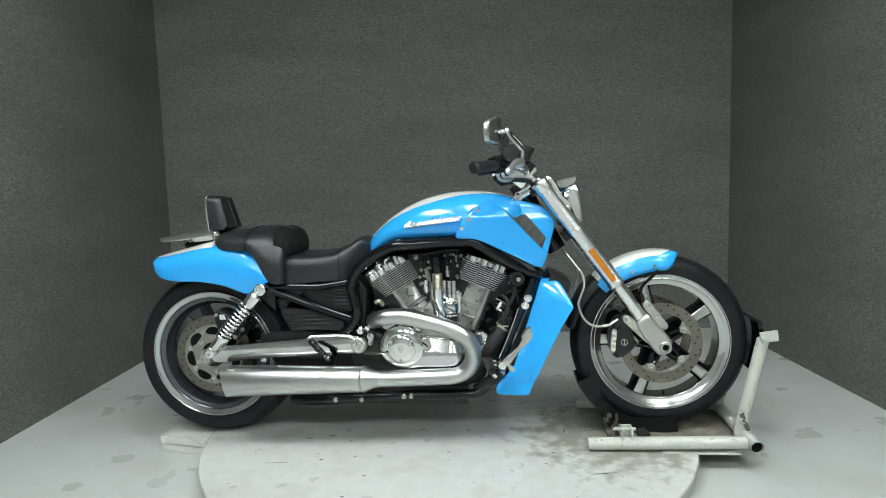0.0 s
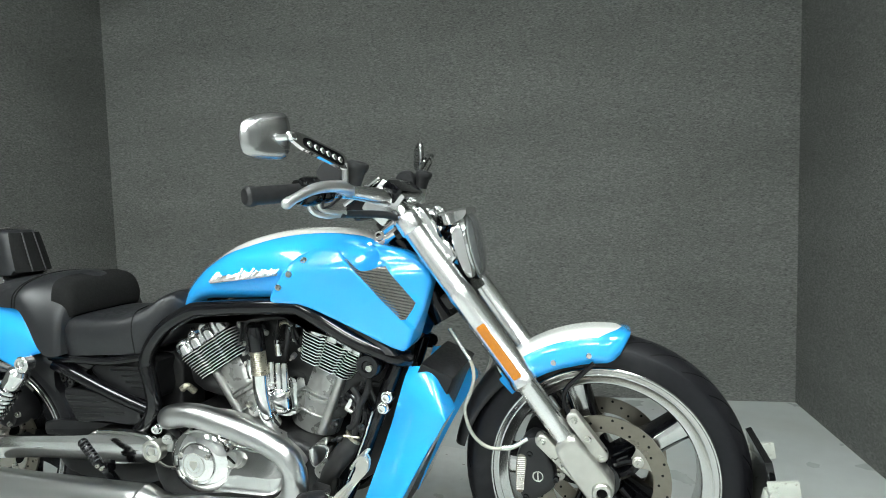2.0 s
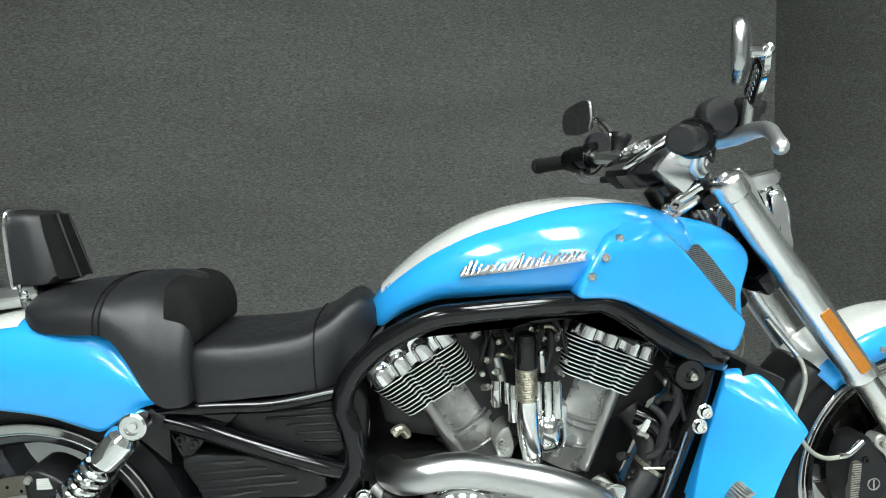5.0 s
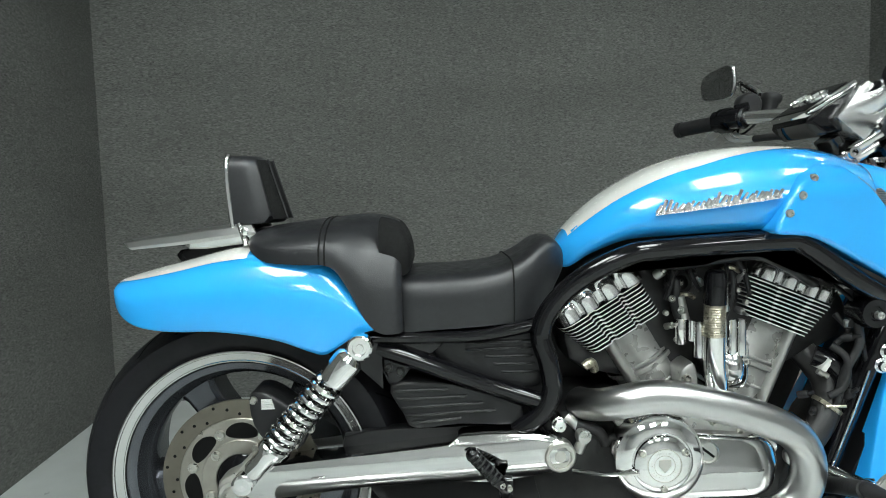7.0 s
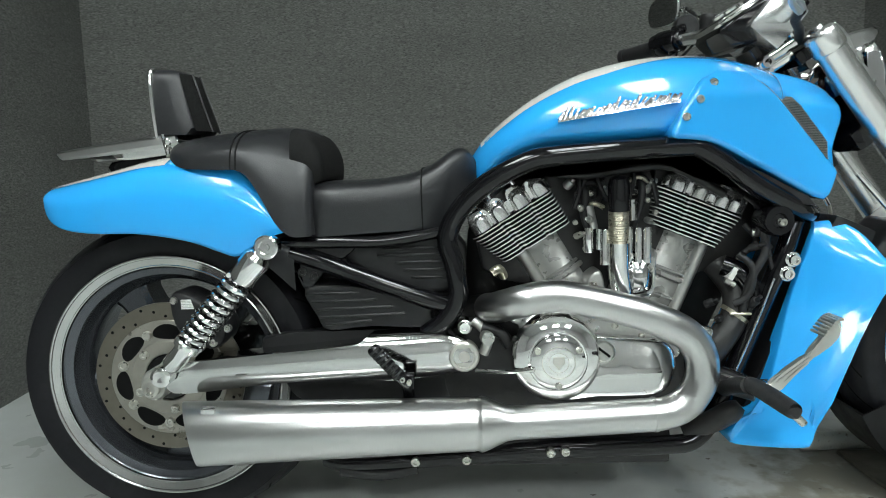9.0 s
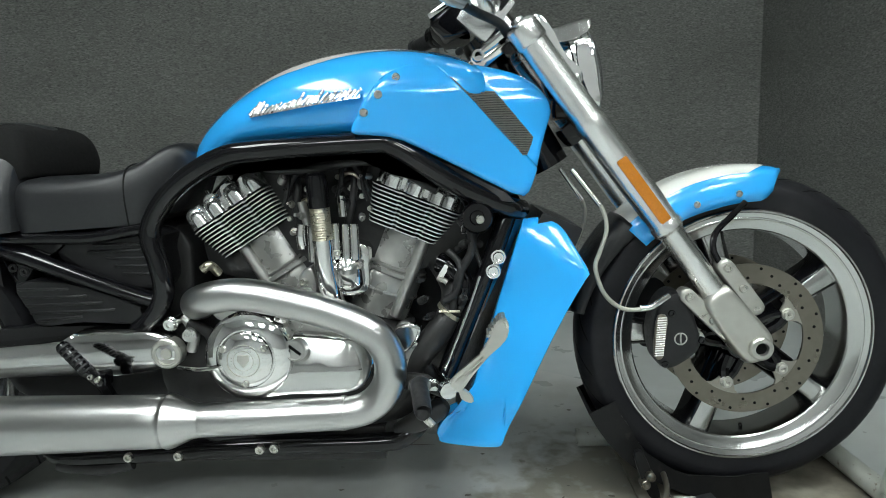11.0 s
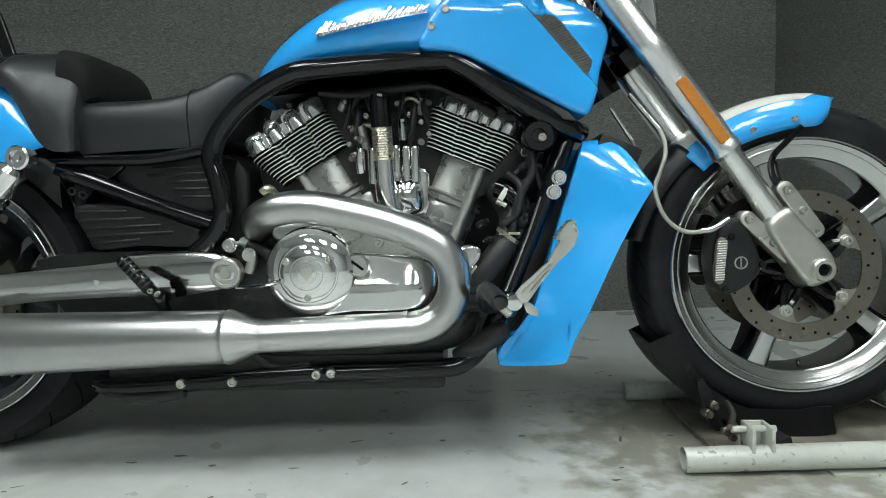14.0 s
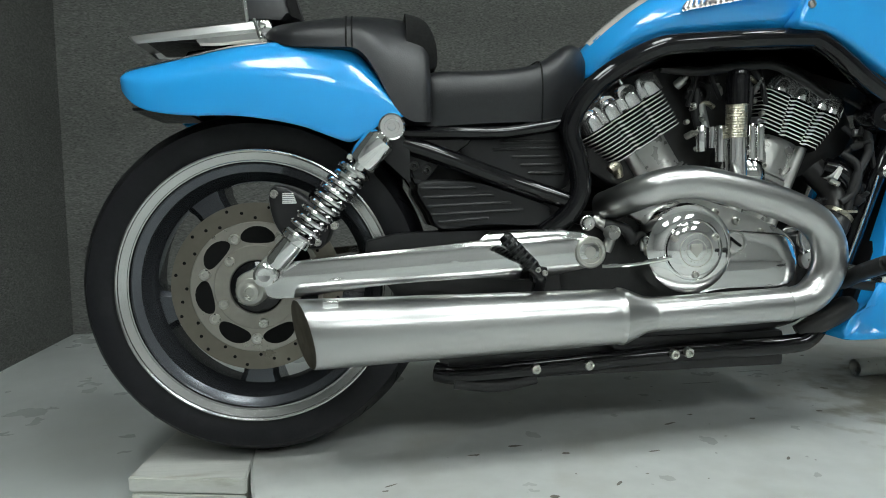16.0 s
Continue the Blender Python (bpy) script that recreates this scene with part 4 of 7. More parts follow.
def cylinder(base, lean):
    """One cylinder: barrel, flange, cooling fins and head, along an axis that leans from the vertical."""
    b = Vector(base)
    a = radians(lean)
    o = 1 if lean > 0 else -1
    w = Vector((math.sin(a), 0, math.cos(a)))
    u = Vector((math.cos(a), 0, -math.sin(a))) * o      # away from the middle of the V
    m = Matrix(((u.x, 0, w.x, b.x), (0, 1, 0, 0), (u.z, 0, w.z, b.z), (0, 0, 0, 1)))

    def block(bm, h0, h1, hu0, hu1, y0, y1, bev=0.006):
        return box(bm, (hu0, y0, h0), (hu1, y1, h1), m, bev)

    def post(bm, s, y, h0, h1, r):
        return tube(bm, [b + u * s + w * h0 + Vector((0, y, 0)), b + u * s + w * h1 + Vector((0, y, 0))], r, 12, 0)
    bm = bmesh.new()
    lathe(bm, [(0.0665, -0.175), (0.0665, -0.128), (0.0680, -0.126), (0.0680, -0.090), (0.0665, -0.088), (0.0665, 0.005)], b - u * 0.006, w, 48)
    barrel = part("cylinder", bm, BARREL, bike, "cast alloy engine cylinder", 50)
    bm = bmesh.new()
    for h0, h1, rr in ((-0.088, -0.078, 0.0745), (-0.075, -0.069, 0.0715), (-0.128, -0.122, 0.0705)):
        lathe(bm, [(rr - 0.008, h0), (rr - 0.0015, h0), (rr, h0 + 0.0015), (rr, h1 - 0.0015), (rr - 0.0015, h1), (rr - 0.008, h1)], b - u * 0.006, w, 48)
    part("flange", bm, BARREL, barrel)
    for q, r, y in ((-0.056, 0.009, -0.036), (0.037, 0.0125, -0.057)):
        bm = bmesh.new()
        post(bm, q, y, -0.165, 0.004, r)
        part("stud_boss", bm, CAST, barrel)
    for k in range(10):
        h = 0.0012 + 0.0078 * k
        g = k / 9
        so, si = (0.080 + 0.026 * g, 0.077) if o < 0 else (0.062 + 0.026 * g, 0.080 + 0.018 * g)
        out = []
        for t, d in ((-1, 0.030), (-0.95, 0.008), (-0.84, 0), (-0.40, 0.0), (-0.36, 0.009), (-0.30, 0.009), (-0.26, 0), (0.26, 0), (0.32, 0.009), (0.40, 0.009), (0.46, 0), (0.80, 0), (0.93, 0.010), (1, 0.034)):
            out.append((t * (so if t > 0 else si), -0.085 + d))
        out += [(p, -q) for p, q in reversed(out)]
        bm = bmesh.new()
        skin(bm, [[b + u * p * f + w * (h + e) + Vector((0, q * f, 0)) for p, q in out] for f, e in ((0.985, 0.0), (1.0, 0.0008), (1.0, 0.0031), (0.985, 0.0039))])
        fin = part("fin", bm, FINS, barrel, "", 75)
        # broad faces black: the fins' paint, with the gaps' shade in the same colour
        fin.data.materials.append(RECESS_BLACK)
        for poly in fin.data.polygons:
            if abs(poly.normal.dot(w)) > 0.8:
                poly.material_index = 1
    # core kept near-black so the shade between the fins lies in its colour
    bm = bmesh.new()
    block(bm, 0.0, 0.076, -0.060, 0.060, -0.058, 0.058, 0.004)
    part("fin_core", bm, RECESS_BLACK, barrel)
    bm = bmesh.new()
    e0, e1 = (0.098, 0.076) if o < 0 else (0.082, 0.092)
    top = [(-e1, 0.078), (-e1 + 0.002, 0.092), (-e1 + 0.012, 0.102), (-0.050, 0.106), (-0.043, 0.104), (-0.039, 0.095), (-0.032, 0.095), (-0.027, 0.106), (-0.014, 0.110), (-0.002, 0.110), (0.004, 0.106), (0.008, 0.096), (0.017, 0.096), (0.022, 0.107), (0.034, 0.111),
           (0.046, 0.108), (0.052, 0.098), (0.058, 0.098), (0.064, 0.105), (e0 - 0.016, 0.103), (e0 - 0.004, 0.094), (e0, 0.079)]
    top = [(p, 0.078 + (q - 0.078) * 1.45) for p, q in top]
    pillow(bm, top, -0.080, 0.080, 0.010, 2, False, steps=(0.9,))
    bmesh.ops.transform(bm, matrix=m, verts=bm.verts)
    bmesh.ops.recalc_face_normals(bm, faces=bm.faces)
    head = part("head", bm, HEAD, barrel, "polished cylinder head", 50)
    for q in (-0.060, -0.014, 0.034, e0 - 0.022):
        for side in (-0.0690, 0.0690):
            bm = bmesh.new()
            lathe(bm, [(0.0222, 0.078), (0.0222, 0.098), (0.0212, 0.107), (0.0175, 0.114), (0.010, 0.118), (0, 0.119)], b + u * q + Vector((0, side, 0)), w, 24)
            part("head_rib", bm, HEAD, head)
    for q in (-0.020, 0.034):
        bm = bmesh.new()
        lathe(bm, [(0.006, 0.0), (0.006, 0.010), (0.0035, 0.011), (0.003, 0.006), (0, 0.006)], b + u * q + w * 0.124 + Vector((0, -0.060, 0)), w, 12)
        part("head_bolt", bm, CHROME, barrel)


cylinder((0.771, 0, 0.5725), -31.0)
cylinder((1.066, 0, 0.574), 22.5)

DC = Vector((0.786, 0, 0.374))
bm = bmesh.new()
lathe(bm, [(0.082, -0.06), (0.082, 0.008), (0.078, 0.018), (0.066, 0.027), (0.054, 0.030), (0.0525, 0.026), (0.050, 0.026), (0.049, 0.034), (0.042, 0.039), (0.024, 0.042), (0, 0.042)], (DC.x, -0.192, DC.z), (0, -1, 0), 72)
derby = part("clutch_cover", bm, CHROME, bike, "polished round clutch cover", 30)
bm = bmesh.new()
for r0, r1 in ((0.0285, 0.0300), (0.0175, 0.0185)):
    lathe(bm, [(r0, 0), (r1, 0), (r1, 0.0008), (r0, 0.0008)], (DC.x, -0.2335, DC.z), (0, -1, 0), 48, closed=True)
for k in range(22):
    a = 2 * math.pi * k / 22
    p = polar(DC, 0.0232, 360 * k / 22, -0.2342)
    tube(bm, [polar(DC, 0.0205, 360 * k / 22, -0.2335), polar(DC, 0.0255, 360 * k / 22, -0.2330)], 0.0009, 5, 0)
pillow(bm, [(DC.x - 0.010, DC.z + 0.011), (DC.x + 0.010, DC.z + 0.011), (DC.x + 0.011, DC.z), (DC.x, DC.z - 0.013), (DC.x - 0.011, DC.z)], -0.2352, -0.233, 0.0005, 1, False)
part("emblem", bm, FORGED, derby, "plain round cover emblem")
for a in (30, 150, 270):
    bm = bmesh.new()
    bolt(bm, polar(DC, 0.043, a, -0.229), 0.0065, 0.005)
    part("screw", bm, ZINC, derby)
bm = bmesh.new()
pillow(bm, [(0.775, 0.412), (0.84, 0.408), (0.92, 0.402), (0.985, 0.394), (1.010, 0.376), (1.013, 0.352), (1.000, 0.318), (0.965, 0.300), (0.86, 0.298), (0.775, 0.30)], lambda x, z: -0.205 + 0.42 * max(0, z - 0.345) + 0.03 * max(0, (x - 0.96) / 0.06) ** 2, -0.10, 0.010, 4, steps=(0.94, 0.86, 0.76, 0.62, 0.45, 0.28, 0.12))
part("engine_side_cover", bm, POLISHED, bike, "polished engine side cover")
bm = bmesh.new()
lathe(bm, [(0.020, -0.02), (0.020, 0.004), (0.017, 0.007), (0.016, 0.002), (0, 0.002)], (0.872, -0.205, 0.384), (0, -1, 0.15), 24)
plug = part("sight_plug", bm, CAST, bike, "round sight plug")
bm = bmesh.new()
box(bm, (-0.013, -0.003, -0.0022), (0.013, 0.001, 0.0022), pose(0.872, -0.2075, 0.3845, 0, 38, 0), 0.0005)
part("slot", bm, RECESS_BLACK, plug)
bm = bmesh.new()
tube(bm, [(0.64, -0.175, 0.345), (0.69, -0.205, 0.350), (0.742, -0.232, 0.362)], 0.004, 8, 4)
part("brake_rod", bm, CHROME, bike)
bm = bmesh.new()
tube(bm, [(0.928, -0.10, 0.44), (0.925, -0.125, 0.475), (0.918, -0.130, 0.52), (0.916, -0.132, 0.575)], 0.0205, 20, 5)
neck = part("filler_neck", bm, CHROME, bike, "chrome coolant filler neck")
bm = bmesh.new()
lathe(bm, [(0.0185, -0.004)] + [(0.0185 + (0.0012 if k % 2 else 0), 0.0024 * k) for k in range(26)] + [(0.0185, 0.064)], (0.916, -0.133, 0.575), (-0.03, -0.10, 1), 20)
part("braided_sleeve", bm, BRASSY, neck, "ribbed braided sleeve", 20)
bm = bmesh.new()
lathe(bm, [(0.0205, -0.004), (0.0205, 0.045), (0.017, 0.056), (0.010, 0.060), (0, 0.060)], (0.9145, -0.1395, 0.641), (-0.03, -0.10, 1), 20)
part("cap", bm, BLACK, neck, "black rubber cap")
bm = bmesh.new()
pillow(bm, [(0.925, 0.566), (0.992, 0.560), (0.996, 0.52), (0.990, 0.468), (0.940, 0.462), (0.912, 0.480), (0.908, 0.54)], -0.104, -0.03, 0.006, 3)
pillow(bm, [(0.935, 0.536), (0.958, 0.546), (0.980, 0.534), (0.988, 0.505), (0.984, 0.478), (0.955, 0.470), (0.932, 0.480), (0.928, 0.510)], lambda x, z: -0.112 - 0.026 * max(0, 1 - ((x - 0.957) / 0.034) ** 2) * max(0, 1 - ((z - 0.506) / 0.042) ** 2), -0.09, 0.008, 4, steps=(0.92, 0.8, 0.65, 0.5, 0.35, 0.2, 0.08))
housing = part("water_housing", bm, POLISHED, bike, "polished domed water outlet housing")
for x, z, r in ((0.894, 0.562, 0.010), (0.938, 0.566, 0.0085), (0.957, 0.564, 0.0075), (0.974, 0.564, 0.0085)):
    bm = bmesh.new()
    lathe(bm, [(r, -0.03), (r, 0.032), (r * 0.8, 0.038), (r * 0.45, 0.038), (r * 0.4, 0.030), (0, 0.030)], (x, -0.118, z), (0, 0, 1), 16)
    part("boss", bm, CHROME, housing)
for x, z in ((0.939, 0.548), (0.978, 0.523), (0.872, 0.492)):
    bm = bmesh.new()
    bolt(bm, (x, -0.118, z), 0.0075, 0.010)
    part("screw", bm, ZINC, housing)
bm = bmesh.new()
pillow(bm, [(0.86, 0.50), (0.885, 0.52), (0.895, 0.49), (0.89, 0.46), (0.866, 0.462)], -0.112, -0.05, 0.006, 3)
part("engine_bracket", bm, CAST, bike)

# made-up black sheet covers the blue underside so it stays as dark as shade
bm = bmesh.new()
pillow(bm, [(0.69, 0.712), (0.80, 0.750), (1.02, 0.762), (1.09, 0.742), (1.26, 0.655), (1.25, 0.640), (1.08, 0.722), (1.01, 0.740), (0.81, 0.732), (0.71, 0.698)], -0.148, 0.148, 0.004, 2)
part("under_tank_filler", bm, DARK, bike, "black sheet added to darken the tank's underside")
# made-up dark sheet blocks the far side's blue, keeping the engine gaps dark
bm = bmesh.new()
pillow(bm, [(0.67, 0.70), (0.80, 0.735), (1.03, 0.745), (1.25, 0.640), (1.24, 0.52), (1.16, 0.32), (1.08, 0.22), (0.66, 0.22), (0.62, 0.45)], 0.090, 0.115, 0.006, 2)
part("far_side_filler", bm, DARK, bike, "dark sheet added to hide the far side")

# small things round the engine
def stick(name, pts, r, mat, label="", seg=10, smooth=4):
    bm = bmesh.new()
    tube(bm, pts, r, seg, smooth)
    return part(name, bm, mat, bike, label)


stick("vacuum_hose", [(0.842, -0.06, 0.70), (0.862, -0.085, 0.672), (0.858, -0.09, 0.63), (0.872, -0.085, 0.59)], 0.008, DUSK, "black vacuum hose")
stick("vacuum_hose", [(0.96, -0.06, 0.71), (0.972, -0.085, 0.68), (0.966, -0.09, 0.635), (0.955, -0.085, 0.60)], 0.007, DUSK, "black vacuum hose")
stick("injector", [(0.950, -0.10, 0.615), (0.948, -0.10, 0.655)], 0.009, POLISHED, "polished injector body")
stick("injector", [(0.878, -0.09, 0.60), (0.868, -0.09, 0.645)], 0.009, CAST, "cast injector body")
stick("wiring_loom", [(0.79, -0.09, 0.715), (0.86, -0.10, 0.705), (0.95, -0.10, 0.715), (1.03, -0.095, 0.715), (1.13, -0.09, 0.66)], 0.009, DARK, "black wiring loom")
stick("wiring_loom", [(1.19, -0.12, 0.60), (1.195, -0.125, 0.55), (1.17, -0.125, 0.50), (1.155, -0.12, 0.43)], 0.008, DUSK, "black wiring loom")
stick("spark_lead", [(1.172, -0.085, 0.60), (1.19, -0.10, 0.57), (1.165, -0.10, 0.545)], 0.006, DUSK)
stick("drain_bolt", [(1.178, -0.105, 0.585), (1.196, -0.112, 0.585)], 0.008, CAST)
stick("oil_line", [(0.64, -0.13, 0.43), (0.665, -0.15, 0.405), (0.655, -0.15, 0.37)], 0.010, CAST, "dull oil line")
stick("oil_line", [(0.655, -0.145, 0.42), (0.69, -0.155, 0.41), (0.705, -0.155, 0.385)], 0.011, DARK)
stick("sensor_plug", [(0.660, -0.155, 0.405), (0.664, -0.172, 0.405)], 0.013, CAST)
stick("side_stand_spring", [(0.37, -0.15, 0.140), (0.45, -0.155, 0.132), (0.52, -0.15, 0.142)], 0.012, DARK)
stick("drain_hose", [(0.62, -0.12, 0.24), (0.66, -0.14, 0.205), (0.70, -0.14, 0.182), (0.76, -0.13, 0.186)], 0.008, DUSK)
bm = bmesh.new()
pillow(bm, [(1.05, 0.345), (1.075, 0.372), (1.105, 0.368), (1.11, 0.335), (1.085, 0.318), (1.06, 0.322)], -0.135, -0.08, 0.006, 3)
part("water_pump", bm, CAST, bike, "cast alloy water pump cover")
# made-up black filler so the gap below the swingarm stays dark
bm = bmesh.new()
pillow(bm, [(0.22, 0.40), (0.42, 0.415), (0.60, 0.40), (0.60, 0.27), (0.42, 0.25), (0.30, 0.27), (0.26, 0.31)], -0.118, -0.09, 0.006, 3)
part("swingarm_gap_filler", bm, MATT, bike, "black filler added behind the swingarm")

bm = bmesh.new()
pillow(bm, [(0.70, 0.452), (0.76, 0.470), (0.84, 0.462), (0.93, 0.432), (1.00, 0.400), (1.03, 0.362), (0.99, 0.350), (0.90, 0.392), (0.82, 0.418), (0.72, 0.425)], lambda x, z: -0.152 + 0.15 * max(0, z - 0.42), -0.10, 0.008, 4)
deck = part("crankcase_deck", bm, CAST, bike, "cast alloy crankcase deck")
for x, z in ((0.865, 0.437), (0.905, 0.420), (0.955, 0.398), (1.000, 0.372)):
    bm = bmesh.new()
    bolt(bm, (x, -0.151, z), 0.0075, 0.008)
    part("deck_bolt", bm, ZINC, deck)
bm = bmesh.new()
pillow(bm, [(1.040, 0.395), (1.070, 0.412), (1.095, 0.405), (1.088, 0.378), (1.060, 0.352), (1.045, 0.360)], -0.140, -0.09, 0.006, 3)
part("pump_bracket", bm, POLISHED, bike, "polished pump bracket")

# throttle bodies and fittings in the V
for x, z, r in ((0.876, 0.668, 0.026), (0.962, 0.668, 0.026)):
    bm = bmesh.new()
    lathe(bm, [(r, -0.03), (r, 0.0), (r * 0.9, 0.004), (r * 0.6, 0.004), (r * 0.5, -0.004), (0, -0.004)], (x, -0.068, z), (0, -1, 0.1), 24)
    body_t = part("throttle_body", bm, DARK, bike, "dark throttle body")
    bm = bmesh.new()
    bolt(bm, (x, -0.070, z), 0.006, 0.006)
    part("screw", bm, ZINC, body_t)
for x, z, y in ((0.848, 0.700, -0.074), (0.900, 0.712, -0.070), (0.985, 0.652, -0.080), (0.843, 0.612, -0.085), (1.000, 0.628, -0.082), (0.938, 0.690, -0.072), (0.862, 0.560, -0.090)):
    bm = bmesh.new()
    bolt(bm, (x, y, z), 0.0052, 0.006)
    part("fitting_bolt", bm, ZINC, bike)
stick("fuel_rail", [(0.862, -0.080, 0.640), (0.880, -0.088, 0.648), (0.898, -0.085, 0.640)], 0.0050, BRASSY, "brassy fuel line")
stick("fuel_rail", [(0.945, -0.085, 0.690), (0.965, -0.090, 0.698), (0.985, -0.085, 0.688)], 0.0045, BRASSY, "brassy fuel line")
stick("spark_lead", [(0.842, -0.090, 0.655), (0.856, -0.095, 0.690), (0.880, -0.092, 0.715)], 0.0055, DUSK)
stick("spark_lead", [(1.000, -0.090, 0.660), (0.988, -0.095, 0.690), (0.972, -0.092, 0.715)], 0.0055, DUSK)
stick("coolant_pipe", [(0.868, -0.095, 0.555), (0.866, -0.098, 0.580), (0.868, -0.095, 0.600)], 0.0105, CHROME, "chrome coolant pipe")
stick("coolant_pipe", [(0.888, -0.100, 0.560), (0.888, -0.102, 0.600)], 0.0085, CHROME, "chrome coolant pipe")
stick("breather_hose", [(1.150, -0.110, 0.545), (1.172, -0.125, 0.520), (1.165, -0.128, 0.470), (1.140, -0.122, 0.450)], 0.007, DUSK)
stick("brass_elbow", [(0.700, -0.100, 0.510), (0.690, -0.115, 0.528), (0.676, -0.118, 0.520)], 0.009, BRASSY, "brassy sensor elbow")

# clips, unions and leads that fill the V and the space before the front cylinder
CR = random.Random(23)
for x, z, y in ((0.834, 0.690, -0.082), (0.846, 0.668, -0.090), (0.852, 0.640, -0.094), (0.890, 0.694, -0.088), (0.905, 0.672, -0.092), (0.942, 0.668, -0.096), (0.956, 0.640, -0.094), (0.984, 0.676, -0.088), (0.996, 0.690, -0.084), (0.870, 0.618, -0.096), (0.985, 0.612, -0.092), (0.850, 0.588, -0.090),
                (1.196, 0.640, -0.112), (1.182, 0.560, -0.116), (1.205, 0.560, -0.112), (1.176, 0.455, -0.128), (1.100, 0.452, -0.112), (1.112, 0.420, -0.118)):
    bm = bmesh.new()
    r = 0.005 + 0.005 * CR.random()
    ax = Vector((CR.uniform(-0.8, 0.8), -1, CR.uniform(-0.3, 0.9)))
    lathe(bm, [(r, -0.012), (r, 0.004), (r * 0.75, 0.007), (r * 0.5, 0.007), (r * 0.45, 0.014 + 0.008 * CR.random()), (0, 0.016)], (x, y, z), ax, 10)
    part("union_fitting", bm, CR.choice((ZINC, CAST, DUSK, MATT, CAST) if x < 1.05 else (DUSK, MATT)), bike)
for a, b, c in (((0.832, -0.075, 0.716), (0.850, -0.100, 0.690), (0.838, -0.098, 0.640)), ((0.888, -0.085, 0.722), (0.884, -0.104, 0.690), (0.902, -0.100, 0.655)), ((0.946, -0.085, 0.724), (0.952, -0.104, 0.694), (0.940, -0.100, 0.650)),
                ((0.998, -0.075, 0.716), (0.990, -0.100, 0.680), (1.000, -0.096, 0.645)), ((1.170, -0.09, 0.655), (1.188, -0.118, 0.625), (1.180, -0.120, 0.580)), ((1.206, -0.11, 0.600), (1.200, -0.124, 0.560), (1.212, -0.118, 0.515))):
    stick("lead", [a, b, c], 0.0045, MATT, "", 8, 5)

# exhaust
EY = -0.218
bm = bmesh.new()
tube(bm, [(0.668, -0.115, 0.452), (0.676, -0.150, 0.459), (0.694, -0.192, 0.472), (0.722, EY + 0.003, 0.484), (0.760, EY, 0.491), (0.800, EY, 0.490), (0.850, EY, 0.480), (0.900, EY, 0.467), (0.942, EY, 0.454), (0.985, EY, 0.436), (1.022, EY, 0.412), (1.043, EY, 0.375), (1.043, EY, 0.333), (1.026, EY, 0.300), (1.000, EY - 0.002, 0.280), (0.965, EY - 0.006, 0.272), (0.950, EY - 0.006, 0.272)], 0.0290, 28, 8)
header = part("exhaust_header", bm, SATIN, bike, "brushed steel exhaust header")
bm = bmesh.new()
tube(bm, [(0.962, EY - 0.006, 0.272), (0.82, EY - 0.012, 0.268), (0.70, EY - 0.016, 0.265)], 0.0300, 28, 4)
tube(bm, [(0.955, EY - 0.006, 0.272), (0.962, EY - 0.006, 0.2722)], 0.0312, 28, 0)
part("connector_pipe", bm, SATIN, header)
bm = bmesh.new()
prof = ((0.705, 0.0300), (0.690, 0.032), (0.655, 0.047), (0.646, 0.0495), (0.641, 0.0475), (0.637, 0.0465), (0.633, 0.0475), (0.60, 0.0480), (0.35, 0.0530), (0.122, 0.0578), (0.115, 0.0568))
rings = []
for x, r in prof:
    row = []
    for j in range(40):
        a = 2 * math.pi * j / 40
        sl = 0.018 * math.cos(a) + 0.036 * math.sin(a) if x < 0.21 else 0.0
        row.append((x - sl * 0.6, EY - 0.018 + r * math.sin(a) * 0.98, 0.256 + 0.0165 * (x - 0.1) + r * math.cos(a)))
    rings.append(row)
lip = [Vector(p) for p in rings[-1]]
skin(bm, rings, cap=False)
muffler = part("muffler", bm, SATIN, bike, "brushed steel tapered muffler", 30)
# inside of the outlet, a darker brown than the shell
bm = bmesh.new()
axis = sum(lip, Vector()) / len(lip)
skin(bm, [lip, [p.lerp(axis, 0.07) + Vector((0.004, 0, 0)) for p in lip], [p.lerp(axis, 0.12) + Vector((0.09, 0, 0)) for p in lip], [p.lerp(axis, 0.9) + Vector((0.09, 0, 0)) for p in lip]])
part("outlet", bm, OUTLET_BROWN, muffler, "brown-black inside of the outlet", 30)
bm = bmesh.new()
box(bm, (0.150, EY - 0.05, 0.303), (0.175, EY - 0.03, 0.3135), None, 0.003)
part("clamp", bm, CHROME, muffler)
bm = bmesh.new()
tube(bm, [(0.96, 0.22, 0.275), (0.70, 0.23, 0.263), (0.64, 0.235, 0.2625), (0.10, 0.236, 0.2625)], 0.05, 20, 3, rs=[0.034, 0.036, 0.05, 0.06])
part("muffler", bm, SATIN, bike, "brushed steel tapered muffler")

# swingarm and rear suspension
bm = bmesh.new()
SW = [(0.035, 0.335), (0.055, 0.366), (0.10, 0.372), (0.30, 0.388), (0.43, 0.400), (0.445, 0.413), (0.585, 0.412), (0.630, 0.395), (0.642, 0.371), (0.630, 0.347), (0.585, 0.336), (0.49, 0.323), (0.43, 0.330), (0.25, 0.324), (0.08, 0.306), (0.045, 0.312)]
pillow(bm, SW, lambda x, z: -0.150 - 0.024 * math.sqrt(max(0, 1 - ((z - 0.342 - 0.055 * max(0, x - 0.05)) / 0.050) ** 2)), -0.115, 0.010, 3, steps=(0.9, 0.75, 0.6, 0.45, 0.3, 0.12))
swing = both("swingarm", bm, POLISHED, bike, "polished alloy swingarm")[0]
bm = bmesh.new()
